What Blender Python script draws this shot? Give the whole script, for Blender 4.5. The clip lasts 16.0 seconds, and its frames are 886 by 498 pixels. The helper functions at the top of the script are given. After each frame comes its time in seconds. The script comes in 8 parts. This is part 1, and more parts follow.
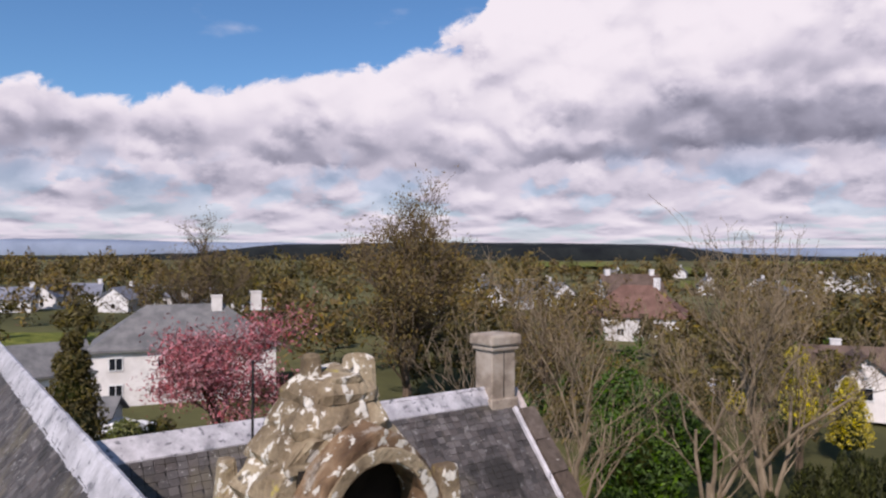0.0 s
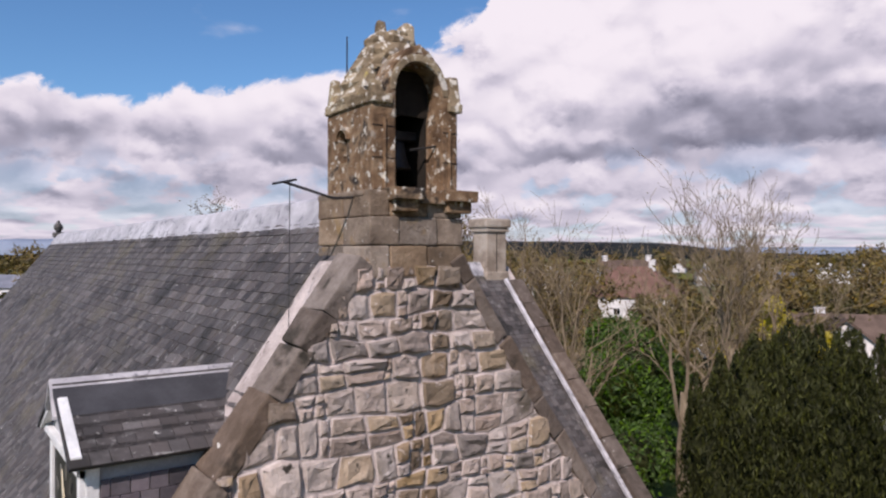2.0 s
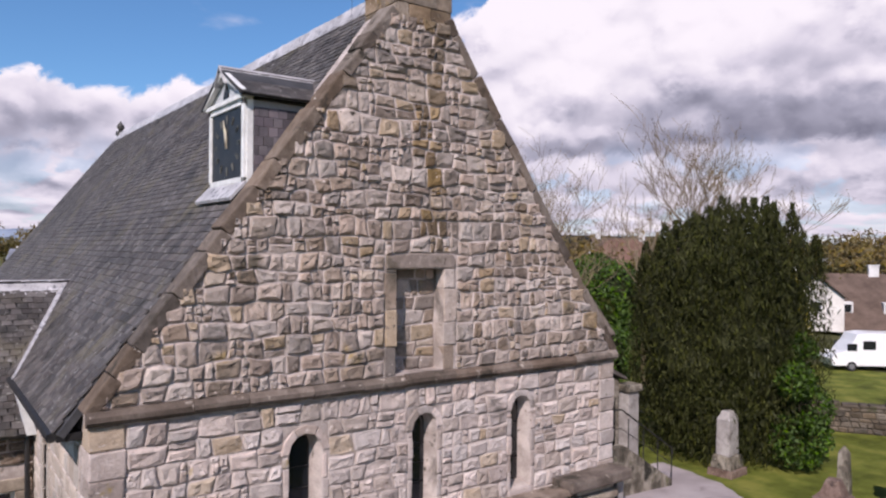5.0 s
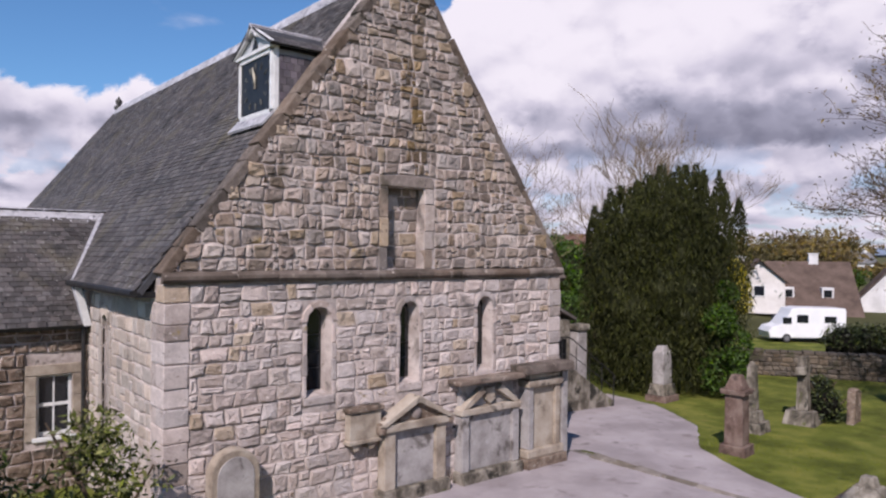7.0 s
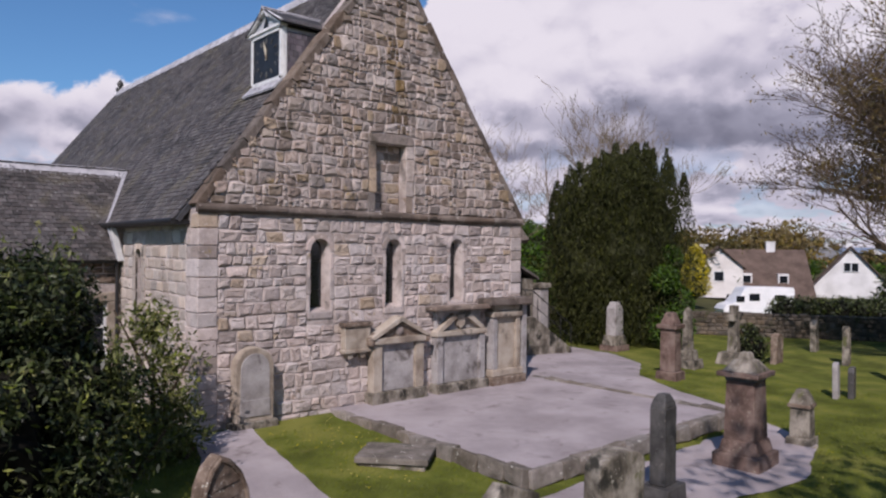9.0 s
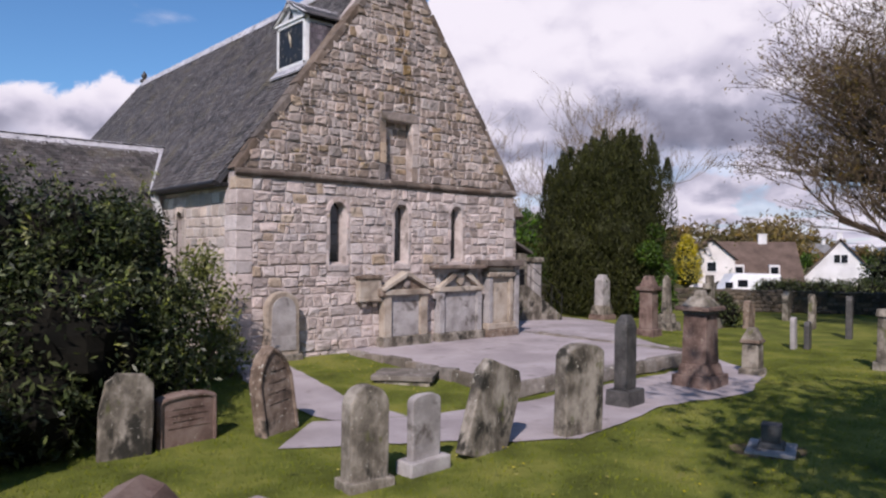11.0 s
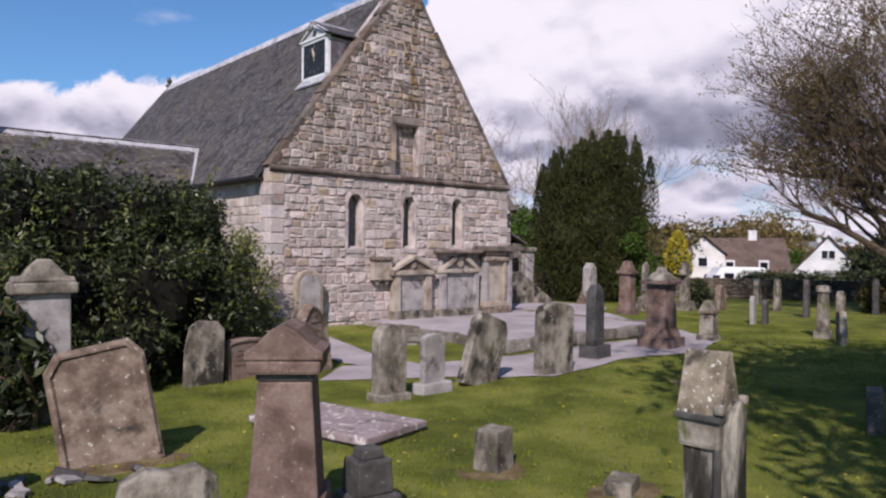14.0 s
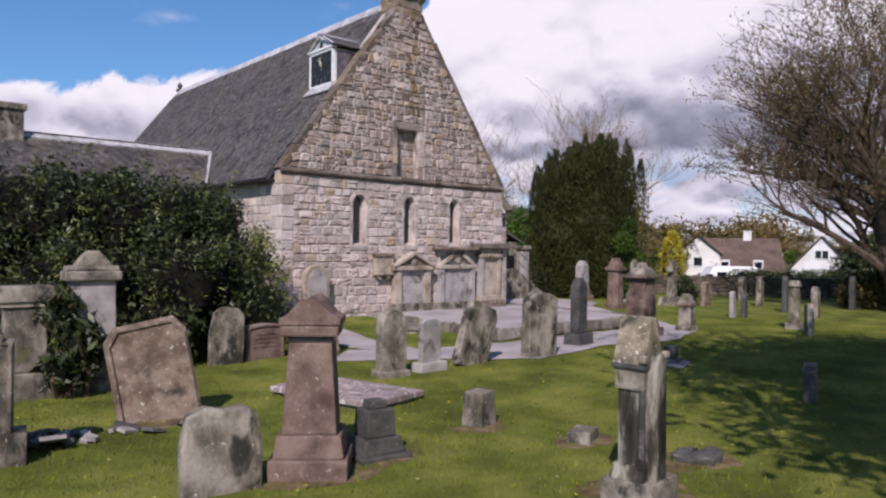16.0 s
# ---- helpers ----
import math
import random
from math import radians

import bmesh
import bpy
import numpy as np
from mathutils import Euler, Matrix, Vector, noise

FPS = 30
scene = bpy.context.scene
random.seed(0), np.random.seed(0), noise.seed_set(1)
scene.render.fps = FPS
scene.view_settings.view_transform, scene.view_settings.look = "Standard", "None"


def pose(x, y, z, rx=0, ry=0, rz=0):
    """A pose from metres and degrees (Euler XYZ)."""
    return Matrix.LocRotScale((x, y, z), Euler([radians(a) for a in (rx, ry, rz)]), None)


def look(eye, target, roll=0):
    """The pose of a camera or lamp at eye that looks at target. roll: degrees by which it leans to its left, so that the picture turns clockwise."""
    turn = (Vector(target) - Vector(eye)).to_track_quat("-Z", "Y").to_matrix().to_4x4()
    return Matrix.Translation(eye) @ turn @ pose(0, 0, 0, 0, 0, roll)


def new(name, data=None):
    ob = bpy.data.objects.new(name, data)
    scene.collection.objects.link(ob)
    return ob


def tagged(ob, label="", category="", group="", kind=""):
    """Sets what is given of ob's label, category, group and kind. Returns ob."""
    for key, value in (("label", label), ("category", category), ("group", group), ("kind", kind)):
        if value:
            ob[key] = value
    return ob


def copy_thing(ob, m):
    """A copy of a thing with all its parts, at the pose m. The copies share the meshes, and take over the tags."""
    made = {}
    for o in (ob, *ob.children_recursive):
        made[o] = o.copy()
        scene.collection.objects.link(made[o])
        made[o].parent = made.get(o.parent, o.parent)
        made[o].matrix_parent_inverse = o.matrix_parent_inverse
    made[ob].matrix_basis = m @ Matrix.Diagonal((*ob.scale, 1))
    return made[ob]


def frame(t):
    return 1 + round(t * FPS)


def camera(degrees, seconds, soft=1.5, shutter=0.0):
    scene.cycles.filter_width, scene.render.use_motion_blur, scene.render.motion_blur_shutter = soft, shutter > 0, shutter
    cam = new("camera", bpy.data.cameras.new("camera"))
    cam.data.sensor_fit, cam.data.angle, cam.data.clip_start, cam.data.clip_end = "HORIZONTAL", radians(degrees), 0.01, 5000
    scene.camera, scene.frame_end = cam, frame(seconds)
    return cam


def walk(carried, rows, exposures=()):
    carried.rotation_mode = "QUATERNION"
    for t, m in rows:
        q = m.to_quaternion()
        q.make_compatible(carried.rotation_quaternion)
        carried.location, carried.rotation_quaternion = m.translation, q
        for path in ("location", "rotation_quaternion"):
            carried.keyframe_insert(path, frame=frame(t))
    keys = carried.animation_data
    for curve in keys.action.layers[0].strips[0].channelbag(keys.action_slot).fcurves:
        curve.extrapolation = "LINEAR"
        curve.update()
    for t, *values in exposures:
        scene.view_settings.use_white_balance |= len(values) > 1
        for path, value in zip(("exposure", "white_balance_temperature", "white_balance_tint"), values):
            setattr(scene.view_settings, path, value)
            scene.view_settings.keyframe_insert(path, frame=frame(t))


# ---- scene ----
cam = camera(63.4, 16.0, soft=2.3)
PATH = [
    (0, (3.161, -2.947, 13.71), (4.345, -1.336, 13.721), 0.1),
    (0.5, (2.65, -3.577, 13.014), (3.84, -1.969, 13.023), 0.6),
    (1, (2.082, -4.385, 12.241), (3.266, -2.773, 12.252), 0.1),
    (1.5, (1.557, -5.079, 11.501), (2.738, -3.465, 11.514), -0.1),
    (2, (1.072, -5.693, 10.83), (2.254, -4.08, 10.841), -0.0),
    (2.5, (0.529, -6.371, 10.063), (1.71, -4.757, 10.074), -0.1),
    (3, (0.019, -7.04, 9.367), (1.201, -5.428, 9.377), 0.1),
    (3.5, (-0.385, -7.595, 8.822), (0.797, -5.982, 8.83), 0.2),
    (4, (-0.858, -8.226, 8.093), (0.324, -6.613, 8.101), 0.3),
    (4.2, (-1.001, -8.504, 7.865), (0.174, -6.886, 7.864), 0.4),
    (6.3, (-3.182, -11.157, 5.835), (-1.95, -9.582, 5.838), 0.5),
    (6.5, (-3.381, -11.355, 5.707), (-2.139, -9.787, 5.711), 0.5),
    (7, (-3.902, -11.975, 5.343), (-2.637, -10.426, 5.348), 0.5),
    (7.5, (-4.414, -12.576, 4.978), (-3.125, -11.046, 4.983), 0.4),
    (8, (-4.927, -13.18, 4.62), (-3.618, -11.667, 4.624), 0.5),
    (8.5, (-5.461, -13.793, 4.289), (-4.143, -12.289, 4.294), 0.5),
    (9, (-5.891, -14.303, 4.016), (-4.573, -12.798, 4.02), 0.5),
    (11.5, (-7.973, -16.628, 2.847), (-6.657, -15.122, 2.852), 0.5),
    (12, (-8.35, -17.037, 2.77), (-7.034, -15.532, 2.775), 0.5),
    (12.5, (-8.7, -17.439, 2.634), (-7.385, -15.933, 2.64), 0.5),
    (13, (-9.015, -17.785, 2.58), (-7.7, -16.278, 2.584), 0.4),
    (13.5, (-9.35, -18.155, 2.55), (-8.035, -16.648, 2.554), 0.5),
    (14, (-9.677, -18.513, 2.548), (-8.362, -17.007, 2.551), 0.5),
    (14.5, (-9.967, -18.864, 2.557), (-8.652, -17.357, 2.561), 0.6),
    (15, (-10.18, -19.145, 2.547), (-8.865, -17.638, 2.551), 0.5),
    (15.5, (-10.463, -19.482, 2.535), (-9.148, -17.975, 2.539), 0.7),
    (16, (-10.683, -19.809, 2.432), (-9.369, -18.301, 2.436), 0.6),
]
walk(cam, [(t, look(eye, target, roll)) for t, eye, target, roll in PATH], [(0.0, -0.22, 6500, 23), (2.5, -0.18, 6500, 23), (4.0, -0.08, 6500, 23), (6.5, -0.10, 6300, 23), (7.5, -0.33, 6300, 23), (8.5, -0.41, 6300, 23), (9.0, -0.38, 6300, 23), (12.0, -0.12, 6300, 23), (16.0, -0.14, 6300, 23)])

# ---------------------------------------------------------------- light
SUN_AZ = math.atan2(-0.80, -0.60)      # compass angle of the sun in the plan, from +y to +x
SUN_EL = radians(42)
HEAD = radians(36.3)                   # the first heading of the camera, from +y to +x
world = bpy.data.worlds.new("world")
scene.world = world
world.use_nodes = True


class Nodes:
    """Short words for building node trees."""

    def __init__(self, tree):
        self.t = tree
        tree.nodes.clear()

    def n(self, kind, **sets):
        node = self.t.nodes.new(kind)
        for k, v in sets.items():
            if k == "op":
                node.operation = v
            elif k == "blend":
                node.blend_type = v
        return node

    def put(self, a, b):
        self.t.links.new(a, b)

    def feed(self, sock, v):
        if isinstance(v, (int, float)):
            sock.default_value = v
        elif isinstance(v, tuple):
            sock.default_value = v if len(v) == 4 or sock.type == "VECTOR" else (*v, 1)
        else:
            self.put(v, sock)

    def math(self, op, a, b=0.0, c=None, clamp=False):
        m = self.t.nodes.new("ShaderNodeMath")
        m.operation, m.use_clamp = op, clamp
        self.feed(m.inputs[0], a)
        self.feed(m.inputs[1], b)
        if c is not None:
            self.feed(m.inputs[2], c)
        return m.outputs[0]

    def smooth(self, v, a, b, lo=0.0, hi=1.0):
        m = self.t.nodes.new("ShaderNodeMapRange")
        m.interpolation_type = "SMOOTHSTEP"
        for i, x in enumerate((v, a, b, lo, hi)):
            self.feed(m.inputs[i], x)
        return m.outputs[0]

    def mix(self, f, a, b, blend="MIX"):
        m = self.t.nodes.new("ShaderNodeMix")
        m.data_type, m.blend_type = "RGBA", blend
        self.feed(m.inputs[0], f)
        self.feed(m.inputs[6], a)
        self.feed(m.inputs[7], b)
        return m.outputs[2]

    def noise(self, vec, scale, detail=4.0, rough=0.55, distort=0.0, dims="3D"):
        m = self.t.nodes.new("ShaderNodeTexNoise")
        m.noise_dimensions = dims
        if vec is not None:
            self.put(vec, m.inputs["Vector"])
        m.inputs["Scale"].default_value, m.inputs["Detail"].default_value = scale, detail
        m.inputs["Roughness"].default_value, m.inputs["Distortion"].default_value = rough, distort
        return m.outputs["Fac"]

    def vec(self, x, y, z=0.0):
        m = self.t.nodes.new("ShaderNodeCombineXYZ")
        for i, v in enumerate((x, y, z)):
            self.feed(m.inputs[i], v)
        return m.outputs[0]


def build_sky():
    N = Nodes(world.node_tree)
    out = N.n("ShaderNodeOutputWorld")
    co = N.n("ShaderNodeTexCoord").outputs["Generated"]
    sep = N.n("ShaderNodeSeparateXYZ")
    N.put(co, sep.inputs[0])
    X, Y, Z = sep.outputs
    az0 = N.math("SUBTRACT", N.math("ARCTAN2", X, Y), HEAD)
    az = N.math("MULTIPLY", N.math("WRAP", az0, math.pi, -math.pi), 57.2958)   # degrees right of the first heading
    el = N.math("MULTIPLY", N.math("ARCSINE", Z), 57.2958)
    sky = N.n("ShaderNodeTexSky")
    sky.sky_type, sky.sun_disc = "NISHITA", False
    sky.sun_elevation, sky.sun_rotation = SUN_EL, SUN_AZ
    sky.air_density, sky.dust_density, sky.ozone_density = 1.0, 0.6, 2.5
    blue = N.n("ShaderNodeBackground")
    N.put(N.mix(1.0, sky.outputs[0], (0.66, 1.02, 1.20), "MULTIPLY"), blue.inputs[0])
    blue.inputs[1].default_value = 0.115
    # the great bank of cumulus: rounded heads along an upper edge that climbs to the right
    def heads(vec, scale, soft=0.7):
        m = N.n("ShaderNodeTexVoronoi")
        m.feature = "SMOOTH_F1"
        N.put(vec, m.inputs["Vector"])
        m.inputs["Scale"].default_value, m.inputs["Smoothness"].default_value = scale, soft
        return m.outputs["Distance"]

    def field(dx, dy):
        wob = N.math("MULTIPLY", N.noise(N.vec(N.math("MULTIPLY_ADD", az, 0.1, dx), N.math("MULTIPLY_ADD", el, 0.13, dy), 5.2), 3.5, 4.0, 0.55), 0.42)
        return N.vec(N.math("ADD", N.math("MULTIPLY_ADD", az, 0.1, dx), wob), N.math("ADD", N.math("MULTIPLY_ADD", el, 0.14, dy), wob), 1.7)

    p, p_up = field(0.0, 0.0), field(0.03, 0.12)
    big = N.noise(N.vec(N.math("MULTIPLY", az, 0.1), N.math("MULTIPLY", el, 0.13), 1.7), 0.9, 2.0, 0.5)
    d1, d2 = heads(p, 1.25), heads(p, 3.4)
    edge = N.math("ADD", N.math("MULTIPLY_ADD", az, 0.2, 19.6), N.smooth(az, 2.5, 6.5, 0.0, 9.0))
    edge = N.math("ADD", edge, N.math("MULTIPLY_ADD", big, 4.0, -2.0))
    edge = N.math("ADD", edge, N.math("ADD", N.math("MULTIPLY", d1, -4.2), N.math("MULTIPLY", d2, -2.4)))
    edge = N.math("SUBTRACT", edge, N.smooth(az, 36.0, 75.0, 0.0, 34.0))
    fray = N.noise(p, 9.0, 4.0, 0.6)
    edge = N.math("ADD", edge, N.math("MULTIPLY_ADD", fray, 2.2, -1.1))
    depth = N.math("SUBTRACT", edge, el)
    cover = N.smooth(depth, -0.2, 0.75)
    # wisps in the blue
    wisp = N.smooth(N.noise(N.vec(N.math("MULTIPLY", az, 0.06), N.math("MULTIPLY", el, 0.16), 4.0), 1.6, 5.0, 0.6), 0.58, 0.85, 0.0, 0.4)
    # light on the heads, from above; grey flat bottoms, deeper and higher to the right
    relief = N.math("ADD", N.math("MULTIPLY", N.math("SUBTRACT", heads(p_up, 1.25), d1), 1.0), N.math("MULTIPLY", N.math("SUBTRACT", heads(p_up, 3.4), d2), 0.42))
    aside = N.smooth(az, 6.0, 20.0)
    foot = N.math("ADD", N.math("MULTIPLY_ADD", big, 2.4, 5.6), N.math("MULTIPLY", aside, 1.3))
    reach = N.math("ADD", N.math("MULTIPLY_ADD", aside, 3.8, 4.8), N.math("MULTIPLY", d1, 2.0))
    rel = N.math("DIVIDE", N.math("SUBTRACT", el, foot), reach)
    grey = N.math("MULTIPLY", N.smooth(rel, 1.0, 0.02), N.math("MULTIPLY_ADD", aside, 0.16, 0.48))
    soft = N.noise(p, 1.6, 3.0, 0.5)
    v_hi = N.math("SUBTRACT", N.math("ADD", N.math("MULTIPLY_ADD", soft, 0.5, 0.70), relief), grey)
    fade = N.smooth(N.math("ADD", N.math("SUBTRACT", el, foot), N.math("MULTIPLY_ADD", fray, 1.2, -0.6)), -0.45, 0.35)
    # smaller clouds in rows low down, closer together towards the horizon
    low = N.math("LOGARITHM", N.math("MAXIMUM", el, 0.35), 2.0)
    def rows(dx, dy):
        wob = N.math("MULTIPLY", N.noise(N.vec(N.math("MULTIPLY_ADD", az, 0.2, dx), N.math("MULTIPLY_ADD", low, 1.2, dy), 7.7), 2.4, 4.0, 0.55), 0.5)
        return N.vec(N.math("ADD", N.math("MULTIPLY_ADD", az, 0.17, dx), wob), N.math("ADD", N.math("MULTIPLY_ADD", low, 0.95, dy), wob), 3.3)

    q, q_up = rows(0.0, 0.0), rows(0.03, 0.2)
    lay = N.noise(q, 1.3, 3.0, 0.5)
    lay_relief = N.math("SUBTRACT", heads(q_up, 1.5, 0.5), heads(q, 1.5, 0.5))
    gap = N.math("MULTIPLY", N.smooth(lay, 0.50, 0.40), N.smooth(el, 9.0, 5.0))
    v_lo = N.math("ADD", N.math("MULTIPLY_ADD", lay_relief, 0.6, 0.50), N.math("MULTIPLY_ADD", lay, 0.5, -0.12))
    v = N.math("ADD", N.math("MULTIPLY", v_hi, fade), N.math("MULTIPLY", v_lo, N.math("SUBTRACT", 1.0, fade)))
    v = N.math("ADD", v, N.smooth(el, 5.0, 0.5, 0.0, 0.08))
    v = N.smooth(v, 0.05, 1.05, 0.10, 1.0)
    tone = N.n("ShaderNodeValToRGB")
    N.put(v, tone.inputs[0])
    r = tone.color_ramp
    r.elements[0].position, r.elements[0].color = 0.0, (0.13, 0.14, 0.19, 1)
    r.elements[1].position, r.elements[1].color = 1.0, (1.0, 0.985, 1.0, 1)
    e = r.elements.new(0.45)
    e.color = (0.43, 0.44, 0.52, 1)
    e = r.elements.new(0.72)
    e.color = (0.74, 0.73, 0.80, 1)
    cloud = N.n("ShaderNodeBackground")
    N.put(tone.outputs[0], cloud.inputs[0])
    cloud.inputs[1].default_value = 1.0
    keep = N.math("MULTIPLY", cover, N.math("MULTIPLY_ADD", gap, -0.3, 1.0))
    keep = N.math("MAXIMUM", keep, N.math("MULTIPLY", wisp, N.smooth(el, 60.0, 25.0)))
    both = N.n("ShaderNodeMixShader")
    N.put(keep, both.inputs[0])
    N.put(blue.outputs[0], both.inputs[1])
    N.put(cloud.outputs[0], both.inputs[2])
    N.put(both.outputs[0], out.inputs[0])


build_sky()
sun = new("sun", bpy.data.lights.new("sun", "SUN"))
sun.data.energy, sun.data.angle, sun.data.color = 5.6, radians(0.55), (1.0, 0.935, 0.85)
sun.matrix_world = look((0, 0, 60), (0 - 60 * math.sin(SUN_AZ) / math.tan(SUN_EL), 0 - 60 * math.cos(SUN_AZ) / math.tan(SUN_EL), 0))

# ---------------------------------------------------------------- materials


def surface(name, cols, scale=3.0, rough=0.85, bump=0.3, fine=40.0, piece="", spread=0.25, spots=(), metal=0.0, stretch=(1, 1, 1), coat=0.0, contrast=1.0, tints=()):
    """A weathered surface: cols runs from dark to light over large stains, with fine grain, a tone of its own for each
    piece ("object" or "island"), and spots: rows of colour, scale, from, to."""
    m = bpy.data.materials.new(name)
    m.use_nodes = True
    N = Nodes(m.node_tree)
    out, bsdf = N.n("ShaderNodeOutputMaterial"), N.n("ShaderNodeBsdfPrincipled")
    N.put(bsdf.outputs[0], out.inputs[0])
    geo = N.n("ShaderNodeNewGeometry")
    pos = geo.outputs["Position"]
    if stretch != (1, 1, 1):
        mp = N.n("ShaderNodeVectorMath", op="MULTIPLY")
        N.put(pos, mp.inputs[0])
        mp.inputs[1].default_value = stretch
        pos = mp.outputs[0]
    large = N.noise(pos, scale, 5.0, 0.6)
    grain = N.noise(pos, fine, 4.0, 0.65)
    f = N.smooth(large, 0.5 - 0.22 / contrast, 0.5 + 0.22 / contrast)
    if piece:
        own = N.n("ShaderNodeObjectInfo").outputs["Random"] if piece == "object" else geo.outputs["Random Per Island"]
        f = N.math("MULTIPLY_ADD", f, 1 - spread * 1.6, N.math("MULTIPLY", own, spread * 1.6), clamp=True)
    ramp = N.n("ShaderNodeValToRGB")
    N.put(f, ramp.inputs[0])
    r = ramp.color_ramp
    for i, c in enumerate(cols):
        e = r.elements[i] if i < 2 else r.elements.new(1.0)
        e.position, e.color = i / max(1, len(cols) - 1), (*c, 1)
    col = ramp.outputs[0]
    if piece:
        hsv = N.n("ShaderNodeHueSaturation")
        other = N.math("FRACT", N.math("MULTIPLY", own, 17.31))
        hsv.inputs["Saturation"].default_value = 1.0
        N.put(N.math("MULTIPLY_ADD", other, spread * 1.2, 1 - spread * 0.6), hsv.inputs["Value"])
        N.put(N.math("MULTIPLY_ADD", N.math("FRACT", N.math("MULTIPLY", own, 5.77)), 0.5, 0.75), hsv.inputs["Saturation"])
        N.put(col, hsv.inputs["Color"])
        col = hsv.outputs[0]
    for k, (colour, part_of) in enumerate(tints):
        pick = N.math("FRACT", N.math("MULTIPLY", own, 31.7 + 23.1 * k))
        col = N.mix(N.math("MULTIPLY", N.math("LESS_THAN", pick, part_of), 0.42), col, colour)
    for colour, s, lo, hi in spots:
        col = N.mix(N.smooth(N.noise(pos, s, 4.0, 0.6, 0.3), lo, hi), col, colour)
    g = N.math("MULTIPLY_ADD", grain, 0.55, 0.72)
    gv = N.vec(g, g, g)
    col = N.mix(1.0, col, gv, "MULTIPLY")
    N.put(col, bsdf.inputs["Base Color"])
    bsdf.inputs["Metallic"].default_value = metal
    N.put(N.math("MULTIPLY_ADD", grain, 0.2, rough - 0.1, clamp=True), bsdf.inputs["Roughness"])
    bsdf.inputs["Specular IOR Level"].default_value = 0.12 if rough > 0.8 else 0.35
    bsdf.inputs["Coat Weight"].default_value = coat
    if bump:
        b = N.n("ShaderNodeBump")
        b.inputs["Strength"].default_value, b.inputs["Distance"].default_value = bump, 0.03
        N.put(N.math("MULTIPLY_ADD", large, 0.6, N.math("MULTIPLY", grain, 0.5)), b.inputs["Height"])
        N.put(b.outputs[0], bsdf.inputs["Normal"])
    return m


LICHEN = ((0.5, 0.49, 0.43), 9.0, 0.64, 0.70)
YELLOW = ((0.30, 0.22, 0.06), 2.2, 0.66, 0.78)
SOOT = ((0.05, 0.045, 0.045), 1.3, 0.58, 0.8)
M = {}
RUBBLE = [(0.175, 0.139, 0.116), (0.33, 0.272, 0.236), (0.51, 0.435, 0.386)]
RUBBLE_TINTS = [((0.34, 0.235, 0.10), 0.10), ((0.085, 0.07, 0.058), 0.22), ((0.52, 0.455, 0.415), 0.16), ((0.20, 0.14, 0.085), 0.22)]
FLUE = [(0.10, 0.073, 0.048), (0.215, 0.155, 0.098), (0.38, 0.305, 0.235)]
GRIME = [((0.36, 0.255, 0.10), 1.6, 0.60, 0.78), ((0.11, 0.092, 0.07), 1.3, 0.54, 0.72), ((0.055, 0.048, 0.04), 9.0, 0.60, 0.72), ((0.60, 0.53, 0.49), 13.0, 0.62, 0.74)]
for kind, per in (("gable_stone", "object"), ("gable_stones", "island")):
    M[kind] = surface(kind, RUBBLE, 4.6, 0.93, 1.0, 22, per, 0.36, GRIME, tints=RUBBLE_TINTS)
for kind, per in (("flue_stone", "object"), ("flue_stones", "island")):
    M[kind] = surface(kind, FLUE, 4.6, 0.93, 1.0, 22, per, 0.4, GRIME[2:], tints=[((0.30, 0.19, 0.06), 0.16), ((0.085, 0.065, 0.048), 0.35)])
ASHLAR = [(0.32, 0.265, 0.238), (0.46, 0.392, 0.36), (0.59, 0.512, 0.475)]
for kind, per in (("wall_stone", "object"), ("wall_stones", "island")):
    M[kind] = surface(kind, ASHLAR, 3.6, 0.93, 1.0, 22, per, 0.32, [YELLOW, ((0.16, 0.138, 0.122), 1.3, 0.57, 0.76), ((0.10, 0.085, 0.073), 10.0, 0.62, 0.72), ((0.64, 0.565, 0.525), 12.0, 0.62, 0.74)], tints=[((0.36, 0.25, 0.10), 0.05), ((0.18, 0.152, 0.134), 0.15), ((0.50, 0.43, 0.395), 0.16), ((0.26, 0.205, 0.16), 0.12)])
M["side_stones"] = surface("side_stones", [(0.30, 0.26, 0.22), (0.42, 0.36, 0.31), (0.52, 0.46, 0.41)], 1.1, 0.9, 0.5, 26, "island", 0.3)
M["mortar"] = surface("mortar", [(0.29, 0.245, 0.22), (0.44, 0.377, 0.344), (0.55, 0.478, 0.442)], 2.2, 0.95, 0.7, 35, spots=[((0.13, 0.11, 0.095), 1.1, 0.52, 0.72), ((0.10, 0.085, 0.07), 7.0, 0.60, 0.72)])
# boundary wall: dark brown and mossy, with its shade put into the colours
M["shaded_mortar"] = surface("shaded_mortar", [(0.055, 0.047, 0.038), (0.12, 0.102, 0.082)], 2.2, 0.95, 0.5, 35)
M["field_stone"] = surface("field_stone", [(0.05, 0.041, 0.031), (0.11, 0.09, 0.07), (0.19, 0.16, 0.128)], 3.0, 0.92, 0.8, 22, "island", 0.4, spots=[((0.045, 0.05, 0.02), 1.2, 0.55, 0.72)])
# near-black: the shade inside the bell chamber, put into the stone's colour
M["shaded_stone"] = surface("shaded_stone", [(0.012, 0.010, 0.009), (0.03, 0.025, 0.02)], 3, 0.95, 0.3)
M["dressed"] = surface("dressed", [(0.20, 0.165, 0.145), (0.36, 0.31, 0.28)], 1.2, 0.88, 0.3, 40, spots=[YELLOW, SOOT])
